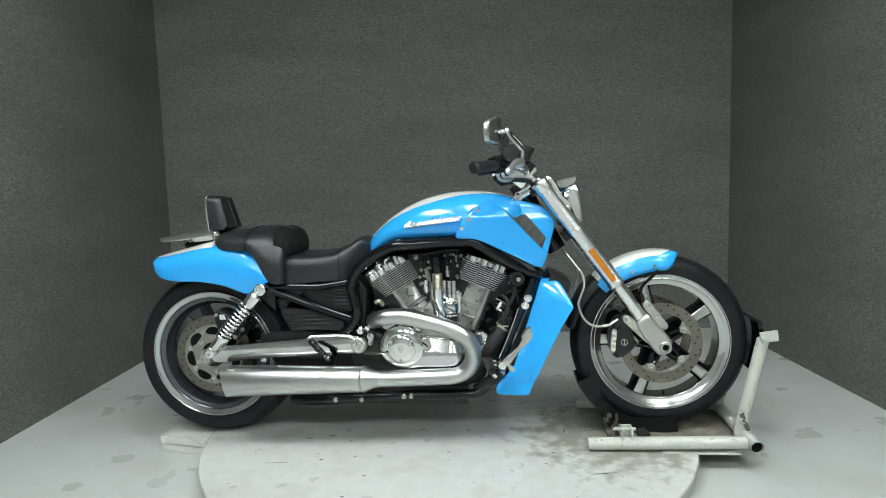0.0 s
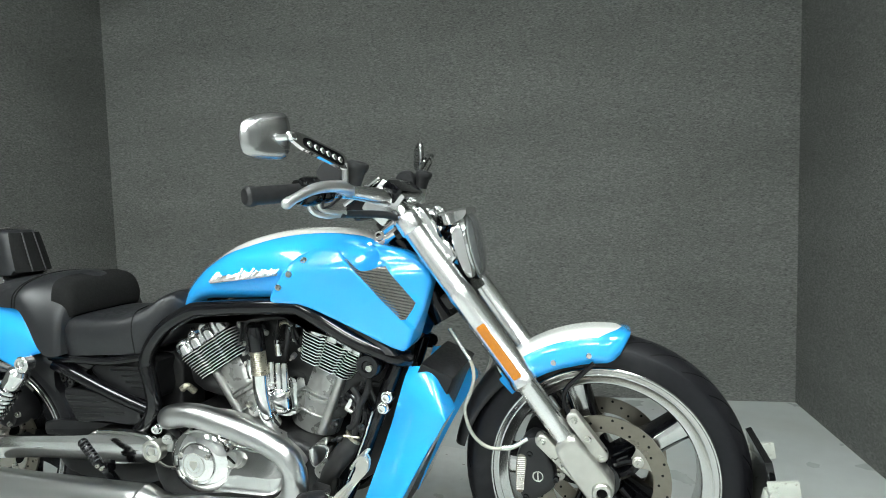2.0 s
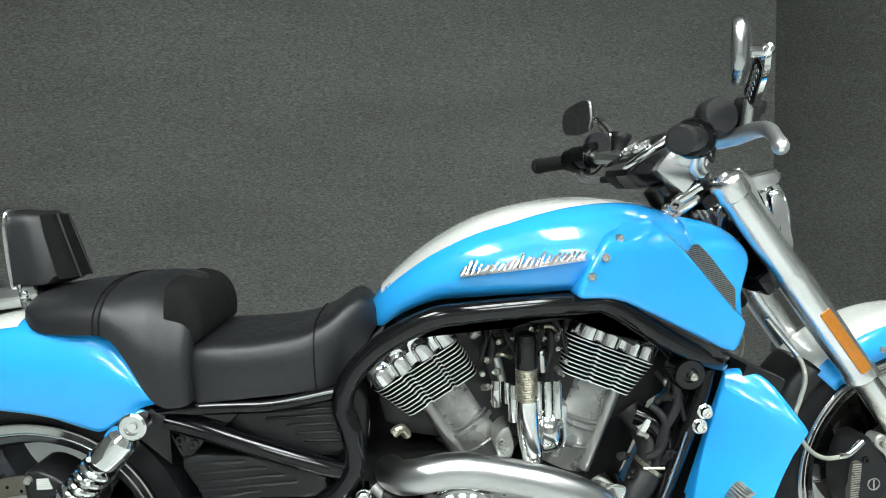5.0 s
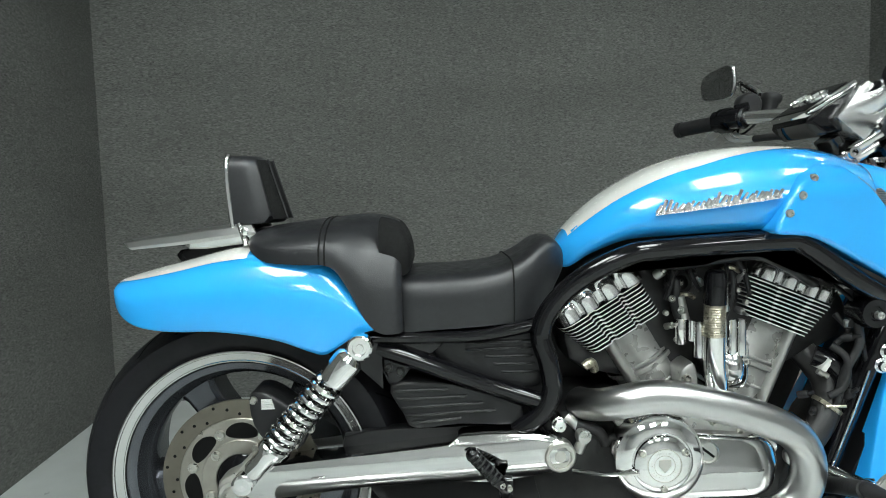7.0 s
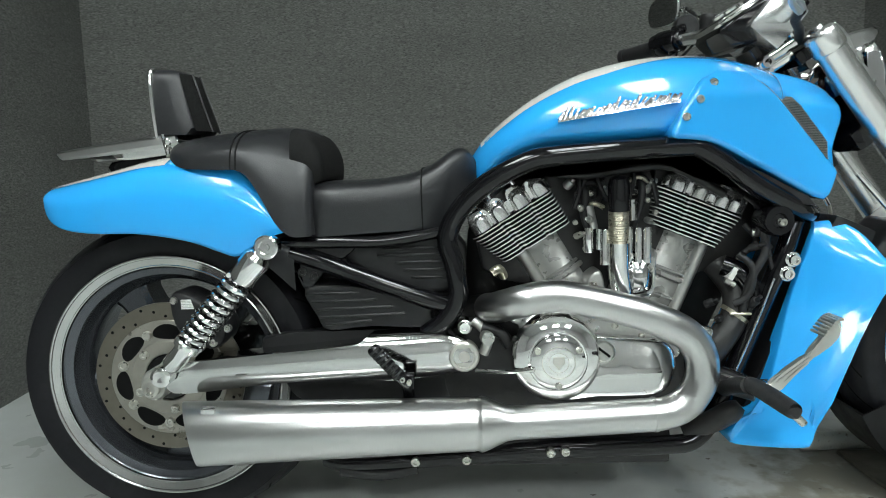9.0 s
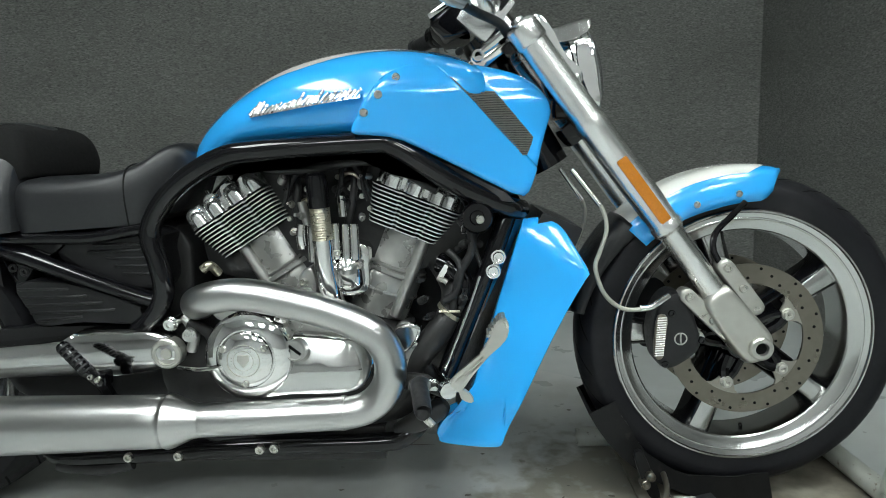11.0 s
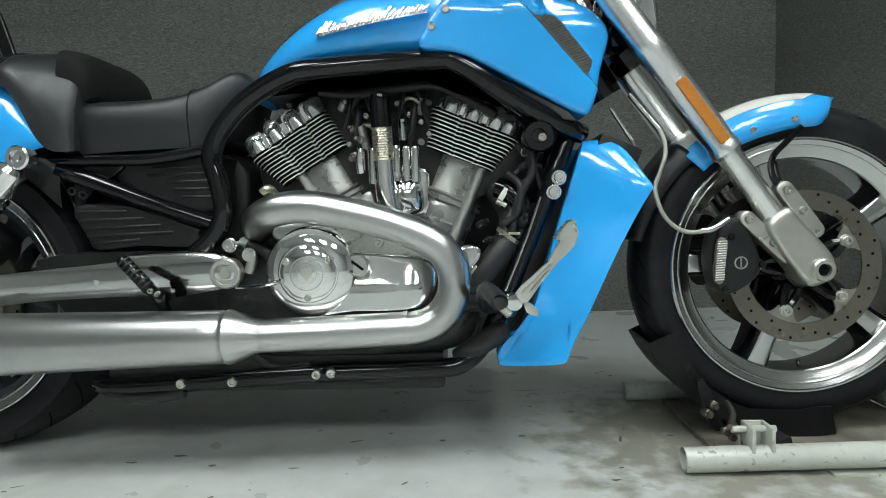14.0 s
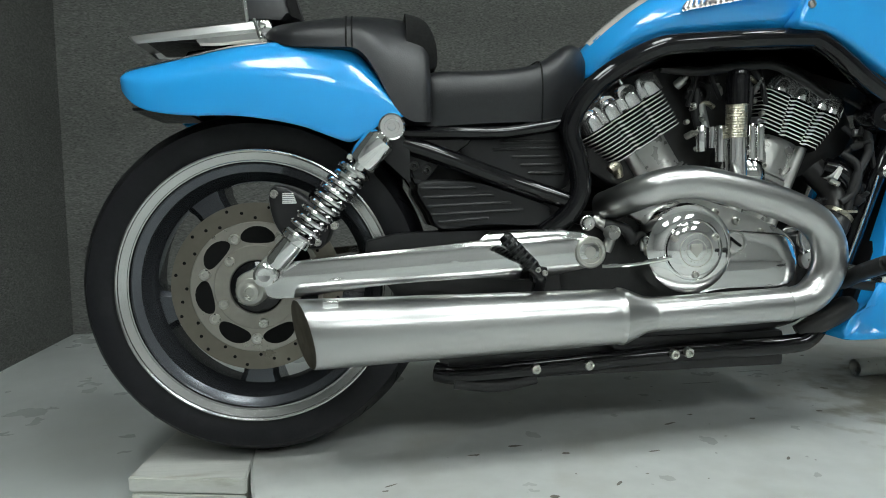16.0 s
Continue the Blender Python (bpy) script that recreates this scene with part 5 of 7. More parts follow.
lathe(bm, [(0.029, -0.02), (0.029, 0.004), (0.026, 0.007), (0.021, 0.007), (0.020, 0.003), (0.011, 0.003), (0.010, 0.006), (0, 0.006)], (0.618, -0.170, 0.371), (0, -1, 0), 36)
part("pivot_cap", bm, FORGED, swing, "pale round swingarm pivot cap")
bm = bmesh.new()
lathe(bm, [(0.014, -0.03), (0.014, 0.004), (0.0115, 0.006), (0.0115, 0.013), (0.010, 0.0145), (0.005, 0.0145), (0.004, 0.010), (0, 0.010)], (0.621, -0.148, 0.423), (0, -1, 0), 20)
part("frame_bolt", bm, CHROME, bike, "chrome frame bolt")
bm = bmesh.new()
lathe(bm, [(0.026, -0.05), (0.026, 0.0), (0.022, 0.006), (0.015, 0.006), (0.015, 0.016), (0.009, 0.018), (0.008, 0.012), (0, 0.012)], (RW.x, -0.168, RW.z), (0, -1, 0), 28)
part("axle_nut", bm, FORGED, swing, "dull steel rear axle nut")
bm = bmesh.new()
pillow(bm, [(0.0, 0.345), (0.03, 0.362), (0.055, 0.385), (0.075, 0.37), (0.06, 0.335), (0.03, 0.30), (0.0, 0.305)], -0.172, -0.13, 0.006, 3)
part("axle_block", bm, FORGED, swing)


def shock(sgn):
    top, low = Vector((0.268, sgn * 0.205, 0.592)), Vector((0.052, sgn * 0.192, 0.352))
    d = (low - top).normalized()
    ln = (low - top).length
    bm = bmesh.new()
    lathe(bm, [(0.022, -0.012), (0.022, 0.012), (0.019, 0.015), (0.013, 0.015), (0.012, 0.009), (0.007, 0.009), (0.006, 0.013), (0, 0.013)], top, (0, sgn, 0), 28)
    lathe(bm, [(0.0, 0.018), (0.018, 0.020), (0.026, 0.028), (0.027, 0.034), (0.027, 0.075), (0.024, 0.080), (0, 0.080)], top, d, 28)
    sh = part("shock_absorber", bm, CHROME, bike, "chrome rear shock absorber", 35)
    bm = bmesh.new()
    side = d.orthogonal().normalized()
    up = d.cross(side)
    a0, a1, turns = 0.082, ln - 0.085, 10
    pts = []
    for k in range(turns * 14 + 1):
        a = 2 * math.pi * k / 14
        pts.append(top + d * (a0 + (a1 - a0) * k / (turns * 14)) + 0.0245 * (math.cos(a) * side + math.sin(a) * up))
    tube(bm, pts, 0.0050, 8, 0)
    part("spring", bm, CHROME, sh, "chrome coil spring")
    bm = bmesh.new()
    lathe(bm, [(0.013, 0.07), (0.013, ln - 0.08)], top, d, 18)
    part("damper", bm, POLISHED, sh)
    bm = bmesh.new()
    lathe(bm, [(0.024, ln - 0.088), (0.026, ln - 0.084), (0.026, ln - 0.074), (0.019, ln - 0.070), (0.019, ln - 0.028), (0.014, ln - 0.02), (0, ln - 0.02)], top, d, 24)
    lathe(bm, [(0.019, -0.014), (0.019, 0.012), (0.015, 0.015), (0.009, 0.015), (0, 0.012)], low, (0, sgn, 0), 24)
    part("lower_mount", bm, CHROME, sh)


shock(-1)
shock(1)
bm = bmesh.new()
pillow(bm, [(0.055, 0.495), (0.085, 0.50), (0.13, 0.47), (0.16, 0.43), (0.14, 0.39), (0.09, 0.40), (0.06, 0.44)], -0.150, -0.07, 0.010, 3)
rcal = part("rear_brake_caliper", bm, MATT, bike, "black rear brake caliper")
bm = bmesh.new()
for k in range(6):
    box(bm, (0.078, -0.153, 0.470 + 0.0032 * k), (0.102 - 0.001 * k, -0.149, 0.4722 + 0.0032 * k), pose(0, 0, 0), 0.0004)
part("mesh_inlay", bm, FINS, rcal, "silver mesh inlay")
for x, z in ((0.064, 0.487), (0.135, 0.402), (0.165, 0.43)):
    bm = bmesh.new()
    bolt(bm, (x, -0.15, z), 0.0075, 0.005)
    part("caliper_bolt", bm, ZINC, rcal)

# forks and front end
def along(s, y, off=0.0):
    """A point along the fork's axis: s = 0 at the top, 1 at the axle; off: ahead of it."""
    a, b = Vector((1.291, y, 0.956)), Vector((1.715, y, 0.370))
    d = (b - a).normalized()
    return a + (b - a) * s + Vector((-d.z, 0, d.x)) * off


def fork(sgn):
    y = sgn * 0.100
    a, d = along(0, y), (along(1, y) - along(0, y)).normalized()
    ln = (along(1, y) - along(0, y)).length
    bm = bmesh.new()
    lathe(bm, [(0, -0.012), (0.012, -0.012), (0.014, -0.006), (0.024, -0.004), (0.030, 0.002), (0.0315, 0.008), (0.0315, 0.036), (0.030, 0.041), (0.0278, 0.043), (0.0278, ln * 0.285), (0.029, ln * 0.292), (0.031, ln * 0.31), (0.030, ln * 0.33), (0.0295, ln * 0.62), (0.032, ln * 0.626), (0.032, ln * 0.645),
               (0.028, ln * 0.652), (0.024, ln * 0.66), (0.024, ln * 0.92), (0, ln * 0.92)], a, d, 32)
    leg = part("fork_leg", bm, BRIGHT, bike, "brushed bright front fork leg", 35)
    bm = bmesh.new()
    o = Vector((0, sgn * 0.030, 0))
    pts = [along(0.425, y) + o, along(0.612, y) + o]
    s = Vector((-d.z, 0, d.x))
    nrm = Vector((0, sgn, 0))
    rings = []
    for p in (pts[0] - d * 0.004, pts[0], pts[1], pts[1] + d * 0.004):
        k = 1.0 if p in pts else 0.85
        rings.append([p + s * 0.0115 * k - nrm * 0.006, p + s * 0.0105 * k + nrm * 0.002, p - s * 0.0105 * k + nrm * 0.002, p - s * 0.0115 * k - nrm * 0.006])
    skin(bm, rings)
    part("reflector", bm, AMBER, leg, "amber side reflector")
    bm = bmesh.new()
    pillow(bm, [(1.640, 0.452), (1.668, 0.470), (1.690, 0.450), (1.745, 0.388), (1.758, 0.362), (1.750, 0.332), (1.722, 0.318), (1.700, 0.330), (1.655, 0.390), (1.632, 0.432)], sgn * 0.130, sgn * 0.075, 0.012, 4)
    for p, q, w in (((1.670, 0.504), (1.730, 0.424), 0.0150), ((1.600, 0.450), (1.676, 0.376), 0.0145)):
        a0, a1 = Vector((p[0], 0, p[1])), Vector((q[0], 0, q[1]))
        e = (a1 - a0).normalized()
        f = Vector((-e.z, 0, e.x))
        pts2 = []
        for c, dirn in ((a0, -1), (a1, 1)):
            for k in range(7):
                an = math.pi * k / 6
                v = c + (f * math.cos(an) * dirn * -1 + e * math.sin(an) * dirn) * w
                pts2.append((v.x, v.z))
        pillow(bm, pts2, sgn * 0.115, sgn * 0.088, 0.005, 1, False)
    part("fork_lower", bm, FORGED, leg, "pale cast fork lower", 50)
    for x, z in ((1.672, 0.502), (1.702, 0.462), (1.602, 0.448), (1.648, 0.402)):
        bm = bmesh.new()
        bolt(bm, (x, sgn * 0.116, z), 0.008, 0.006, (0, sgn, 0))
        part("pinch_bolt", bm, ZINC, leg)
    bm = bmesh.new()
    lathe(bm, [(0.022, -0.01), (0.022, 0.008), (0.019, 0.011), (0.0125, 0.011), (0.0115, -0.008), (0, -0.008)], (FW.x + 0.002, sgn * 0.130, FW.z), (0, sgn, 0), 28)
    part("axle_end", bm, FORGED, leg, "dull steel axle end")
    # dark disc in the bore, coloured as the shade inside
    bm = bmesh.new()
    lathe(bm, [(0.0112, 0), (0.0112, 0.001), (0, 0.001)], (FW.x + 0.002, sgn * 0.1325, FW.z), (0, sgn, 0), 20)
    part("axle_bore", bm, RECESS_BLACK, leg)
    # caliper
    bm = bmesh.new()
    pillow(bm, [(1.560, 0.428), (1.585, 0.452), (1.612, 0.440), (1.632, 0.39), (1.640, 0.345), (1.612, 0.315), (1.578, 0.300), (1.556, 0.320), (1.548, 0.375)], sgn * 0.108, sgn * 0.045, 0.012, 4)
    cal = part("brake_caliper", bm, MATT, bike, "black front brake caliper")
    bm = bmesh.new()
    pillow(bm, [(1.556, 0.408), (1.574, 0.404), (1.570, 0.36), (1.566, 0.325), (1.552, 0.326), (1.550, 0.365)], sgn * 0.1105, sgn * 0.10, 0.002, 3)
    part("inlay_plate", bm, ROTOR, cal)
    bm = bmesh.new()
    for k in range(17):
        z = 0.330 + 0.0046 * k
        x = 1.5585 + 0.006 * math.sin((z - 0.33) * 12)
        tube(bm, [(x - 0.008, sgn * 0.1110, z), (x + 0.009, sgn * 0.1110, z + 0.001)], 0.0014, 5, 0)
    part("mesh_inlay", bm, ZINC, cal, "silver mesh inlay")
    bm = bmesh.new()
    lathe(bm, [(0.010, 0), (0.0125, 0), (0.0125, 0.0012), (0.010, 0.0012)], (1.600, sgn * 0.108, 0.362), (0, sgn, 0), 24, closed=True)
    box(bm, (1.5985, min(sgn * 0.1085, sgn * 0.1095), 0.353), (1.6015, max(sgn * 0.1085, sgn * 0.1095), 0.371))
    part("emblem", bm, ZINC, cal, "plain round emblem")
    for x, z in ((1.582, 0.412), (1.572, 0.312), (1.640, 0.358)):
        bm = bmesh.new()
        bolt(bm, (x, sgn * 0.106, z), 0.007, 0.006, (0, sgn, 0))
        part("caliper_bolt", bm, BLACK, cal)
    cal.location.x -= 0.009
    cal.location.z += 0.003
    bm = bmesh.new()
    tube(bm, [(1.394, sgn * 0.085, 0.684), (1.439, sgn * 0.10, 0.623), (1.448, sgn * 0.11, 0.580), (1.436, sgn * 0.114, 0.540), (1.427, sgn * 0.115, 0.507), (1.444, sgn * 0.118, 0.457), (1.481, sgn * 0.118, 0.428), (1.530, sgn * 0.115, 0.430), (1.565, sgn * 0.105, 0.447)], 0.0042, 10, 7)
    hose = part("brake_hose", bm, HOSE, bike, "pale sheathed brake hose")
    bm = bmesh.new()
    tube(bm, [(1.388, sgn * 0.083, 0.692), (1.439, sgn * 0.10, 0.623)], 0.0058, 10, 0)
    part("hose_ferrule", bm, CHROME, hose)
    bm = bmesh.new()
    tube(bm, [(1.512, sgn * 0.116, 0.428), (1.535, sgn * 0.114, 0.431), (1.568, sgn * 0.104, 0.449)], 0.0062, 10, 3)
    part("hose_ferrule", bm, CHROME, hose)


fork(-1)
fork(1)
for s, zz in ((0.030, 0.013), (0.30, 0.020)):
    bm = bmesh.new()
    a = along(s, 0)
    d = (along(1, 0) - along(0, 0)).normalized()
    m = Matrix.Translation(a) @ Matrix.Rotation(math.atan2(d.x, -d.z) * -1, 4, "Y")
    box(bm, (-0.052, -0.090, -zz), (0.018, 0.090, zz), m, 0.010)
    part("triple_clamp", bm, BLACK, bike, "gloss black triple clamp")
bm = bmesh.new()
tube(bm, [(1.215, 0, 0.95), (1.36, 0, 0.70)], 0.036, 20, 0)
part("steering_head", bm, BLACK, bike)
bm = bmesh.new()
tube(bm, [(1.205, -0.05, 0.905), (1.262, -0.075, 0.945)], 0.011, 10, 0)
bolt(bm, (1.215, -0.062, 0.910), 0.013, 0.010)
part("steering_lock", bm, POLISHED, bike)

# front fender
def front_fender(a0, a1, r, hw, low, mat, name, label, tip):
    bm = bmesh.new()
    rings = []
    n = 22
    for k in range(n + 1):
        t = k / n
        a = a0 + (a1 - a0) * t
        e0, e1 = (1 - t, t) if tip else (1, 1)
        pinch = 1.0
        if tip and t < 0.16:
            pinch = math.sqrt(max(0.02, 1 - ((0.16 - t) / 0.16) ** 2))
        lo = low(t)
        depth = (r - lo) * (pinch if tip else 1.0)
        row = []
        for j in range(-8, 9):
            q = j / 8
            ang = q * math.pi / 2
            y = hw * math.copysign(abs(math.sin(ang)) ** 0.75, q) * (0.55 + 0.45 * pinch)
            rr = r - depth * (1 - math.cos(ang)) ** 1.6
            row.append(polar(FW, rr, a, y))
        rings.append(row)
    skin(bm, rings, closed=False, cap=False)
    ob = part(name, bm, mat, bike, label, 60)
    s = ob.modifiers.new("thickness", "SOLIDIFY")
    s.thickness, s.offset = 0.004, -1
    return ob


ff = front_fender(79, 136, 0.3415, 0.078, lambda t: 0.268 + 0.012 * abs(t - 0.45), BLUE, "front_fender", "sky-blue front fender with a white stripe", True)
bm = bmesh.new()
rows = []
for k in range(25):
    t = 0.055 + 0.925 * k / 24
    a = 79 + 57 * t
    pinch = math.sqrt(max(0.02, 1 - ((0.16 - t) / 0.16) ** 2)) if t < 0.16 else 1.0
    depth = (0.3415 - 0.268 - 0.012 * abs(t - 0.45)) * pinch
    row = []
    for j in range(-8, 9):
        ang = j / 8 * 0.60 * (min(1, k / 4) ** 0.5) * math.pi / 2
        y = 0.0785 * math.copysign(abs(math.sin(ang)) ** 0.75, j) * (0.55 + 0.45 * pinch)
        row.append(polar(FW, 0.3429 - depth * (1 - math.cos(ang)) ** 1.6, a, y))
    rows.append(row)
skin(bm, rows, closed=False, cap=False)
part("stripe", bm, CREAM, ff, "white stripe on the fender", 60)
front_fender(134, 170, 0.348, 0.072, lambda t: 0.30 + 0.02 * t, MATT, "mudguard", "black plastic rear mudguard", False)
for x, z in ((1.626, 0.619), (1.704, 0.638)):
    bm = bmesh.new()
    bolt(bm, (x, -0.076, z), 0.0065, 0.005)
    part("screw", bm, ZINC, ff)
for sgn in (-1, 1):
    bm = bmesh.new()
    tube(bm, [(1.715, sgn * 0.080, 0.622), (1.685, sgn * 0.088, 0.595), (1.655, sgn * 0.095, 0.565), (1.652, sgn * 0.10, 0.53), (1.675, sgn * 0.108, 0.490)], 0.006, 8, 5)
    part("fender_stay", bm, BLACK, bike, "black fender stay")

# headlamp
ax = Vector((0.982, 0, 0.19)).normalized()
upv = Vector((-0.19, 0, 0.982)).normalized()
LC = Vector((1.432, 0, 0.883))


def lamp_ring(s, rz, ry, n=40):
    """An upright egg-shaped ring round the lamp's axis, fuller above."""
    c = LC + ax * s
    ring = []
    for j in range(n):
        a = 2 * math.pi * j / n
        k = 1.0 + 0.10 * math.cos(a)
        ring.append(c + upv * rz * math.cos(a) + Vector((0, ry * k * math.sin(a), 0)))
    return ring


bm = bmesh.new()
skin(bm, [lamp_ring(*q) for q in ((-0.092, 0.018, 0.016), (-0.084, 0.040, 0.036), (-0.060, 0.060, 0.052), (-0.036, 0.071, 0.061), (-0.034, 0.077, 0.066), (-0.012, 0.081, 0.069), (-0.010, 0.085, 0.073), (0.002, 0.086, 0.074), (0.004, 0.083, 0.071))])
lamp = part("headlamp", bm, CHROME, bike, "chrome headlamp shell", 40)
bm = bmesh.new()
skin(bm, [lamp_ring(*q) for q in ((0.000, 0.082, 0.070), (0.008, 0.080, 0.068), (0.015, 0.068, 0.058), (0.020, 0.045, 0.038), (0.022, 0.004, 0.004))])
part("lens", bm, LENS, lamp, "clear headlamp lens")
bm = bmesh.new()
rows = []
for x, zt, h, w in ((1.350, 0.953, 0.022, 0.040), (1.358, 0.960, 0.030, 0.048), (1.392, 0.968, 0.034, 0.056), (1.420, 0.9735, 0.026, 0.060), (1.427, 0.973, 0.014, 0.058)):
    rows.append([(x, -w, zt - h), (x, -w * 0.97, zt - 0.006), (x, -w * 0.88, zt - 0.001), (x, 0, zt), (x, w * 0.88, zt - 0.001), (x, w * 0.97, zt - 0.006), (x, w, zt - h), (x, w * 0.7, zt - h - 0.003), (x, -w * 0.7, zt - h - 0.003)])
skin(bm, rows)
part("visor", bm, POLISHED, lamp, "polished visor over the lens", 30)
for sgn in (-1, 1):
    bm = bmesh.new()
    pillow(bm, [(1.398, 0.925), (1.418, 0.930), (1.430, 0.880), (1.444, 0.818), (1.430, 0.812), (1.412, 0.850), (1.400, 0.885)], sgn * 0.078, sgn * 0.050, 0.005, 3)
    part("side_trim", bm, CHROME, lamp, "chrome side trim")
for sgn in (-1, 1):
    bm = bmesh.new()
    pillow(bm, [(1.312, 0.972), (1.330, 0.975), (1.350, 0.950), (1.372, 0.908), (1.398, 0.880), (1.408, 0.862), (1.400, 0.846), (1.384, 0.846), (1.368, 0.872), (1.346, 0.912), (1.326, 0.948)], sgn * 0.096, sgn * 0.070, 0.007, 3)
    lathe(bm, [(0.009, -0.004), (0.009, 0.004), (0.006, 0.006), (0, 0.006)], (1.392, sgn * 0.096, 0.858), (0, sgn, 0), 16)
    part("bracket", bm, CHROME, lamp, "chrome headlamp bracket")
bm = bmesh.new()
box(bm, (1.36, -0.05, 0.79), (1.435, 0.05, 0.84), pose(0, 0, 0), 0.015)
part("lamp_base", bm, BLACK, lamp)

# handlebar and controls
bm = bmesh.new()
BAR = [(1.240, -0.05, 1.000), (1.232, -0.12, 1.004), (1.203, -0.195, 1.014), (1.166, -0.265, 1.018), (1.132, -0.315, 1.015), (1.084, -0.388, 1.009)]
tube(bm, [(x - 0.014 * min(1, abs(y) / 0.25), -y, z) for x, y, z in reversed(BAR)] + BAR, 0.0160, 20, 5, rs=[0.016, 0.016, 0.016, 0.0165, 0.020, 0.0235, 0.0235, 0.020, 0.0165, 0.016, 0.016, 0.016])
bar = part("handlebar", bm, BRIGHT, bike, "polished pulled-back handlebar")
for sgn in (-1, 1):
    bm = bmesh.new()
    tube(bm, [(1.275, sgn * 0.055, 0.955), (1.235, sgn * 0.052, 1.003)], 0.021, 14, 0)
    lathe(bm, [(0.024, -0.02), (0.026, -0.012), (0.026, 0.012), (0.024, 0.02)], (1.235, sgn * 0.052, 1.003), (0, 1, 0), 20)
    part("riser", bm, POLISHED, bar, "polished handlebar riser")
bm = bmesh.new()
RM = Matrix(((0.77, 0, 0.64, 1.246), (0, 1, 0, 0), (-0.64, 0, 0.77, 1.006), (0, 0, 0, 1)))       # the riser's lean
box(bm, (-0.038, -0.080, -0.070), (0.036, 0.080, 0.024), RM, 0.013)
clamp_block = part("bar_clamp", bm, BRIGHT, bar, "chrome handlebar clamp block")
bm = bmesh.new()
box(bm, (-0.023, -0.086, -0.008), (0.023, 0.086, 0.030), RM, 0.004)
part("clamp_cover", bm, BLACK, clamp_block, "gloss black clamp cover")
bm = bmesh.new()
tube(bm, [(1.222, -0.055, 0.898), (1.262, -0.062, 0.924)], 0.012, 14, 0)
lathe(bm, [(0.0165, -0.012), (0.0165, 0.010), (0.0145, 0.012), (0.008, 0.012), (0.007, 0.007), (0, 0.007)], (1.216, -0.055, 0.902), (0, -1, 0), 20)
part("clamp_lug", bm, CHROME, bar, "chrome clamp bolt lug")
bm = bmesh.new()
CM = pose(1.172, 0, 1.014, 0, -33, 0)
pillow(bm, [(1.126, 0.982), (1.214, 1.040), (1.236, 1.030), (1.246, 0.972), (1.235, 0.962), (1.162, 0.944), (1.143, 0.950)], -0.060, 0.060, 0.012, 3)
gauge = part("instrument_pod", bm, BLACK, bike, "gloss black instrument pod")
bm = bmesh.new()
box(bm, (-0.058, -0.064, -0.004), (0.058, 0.064, 0.007), CM, 0.005)
part("trim", bm, CHROME, gauge, "chrome gauge surround")
bm = bmesh.new()
box(bm, (-0.048, -0.054, 0.004), (0.048, 0.054, 0.0085), CM, 0.002)
part("face", bm, BLACK, gauge, "glossy dark gauge face")
for y, r in ((-0.028, 0.022), (0.028, 0.022)):
    bm = bmesh.new()
    lathe(bm, [(r, -0.004), (r, 0.004), (r * 0.9, 0.006), (r * 0.86, 0.001)], CM @ Vector((0, y, 0.009)), CM.to_3x3() @ Vector((0, 0, 1)), 28)
    part("bezel", bm, CHROME, gauge, "chrome gauge bezel")


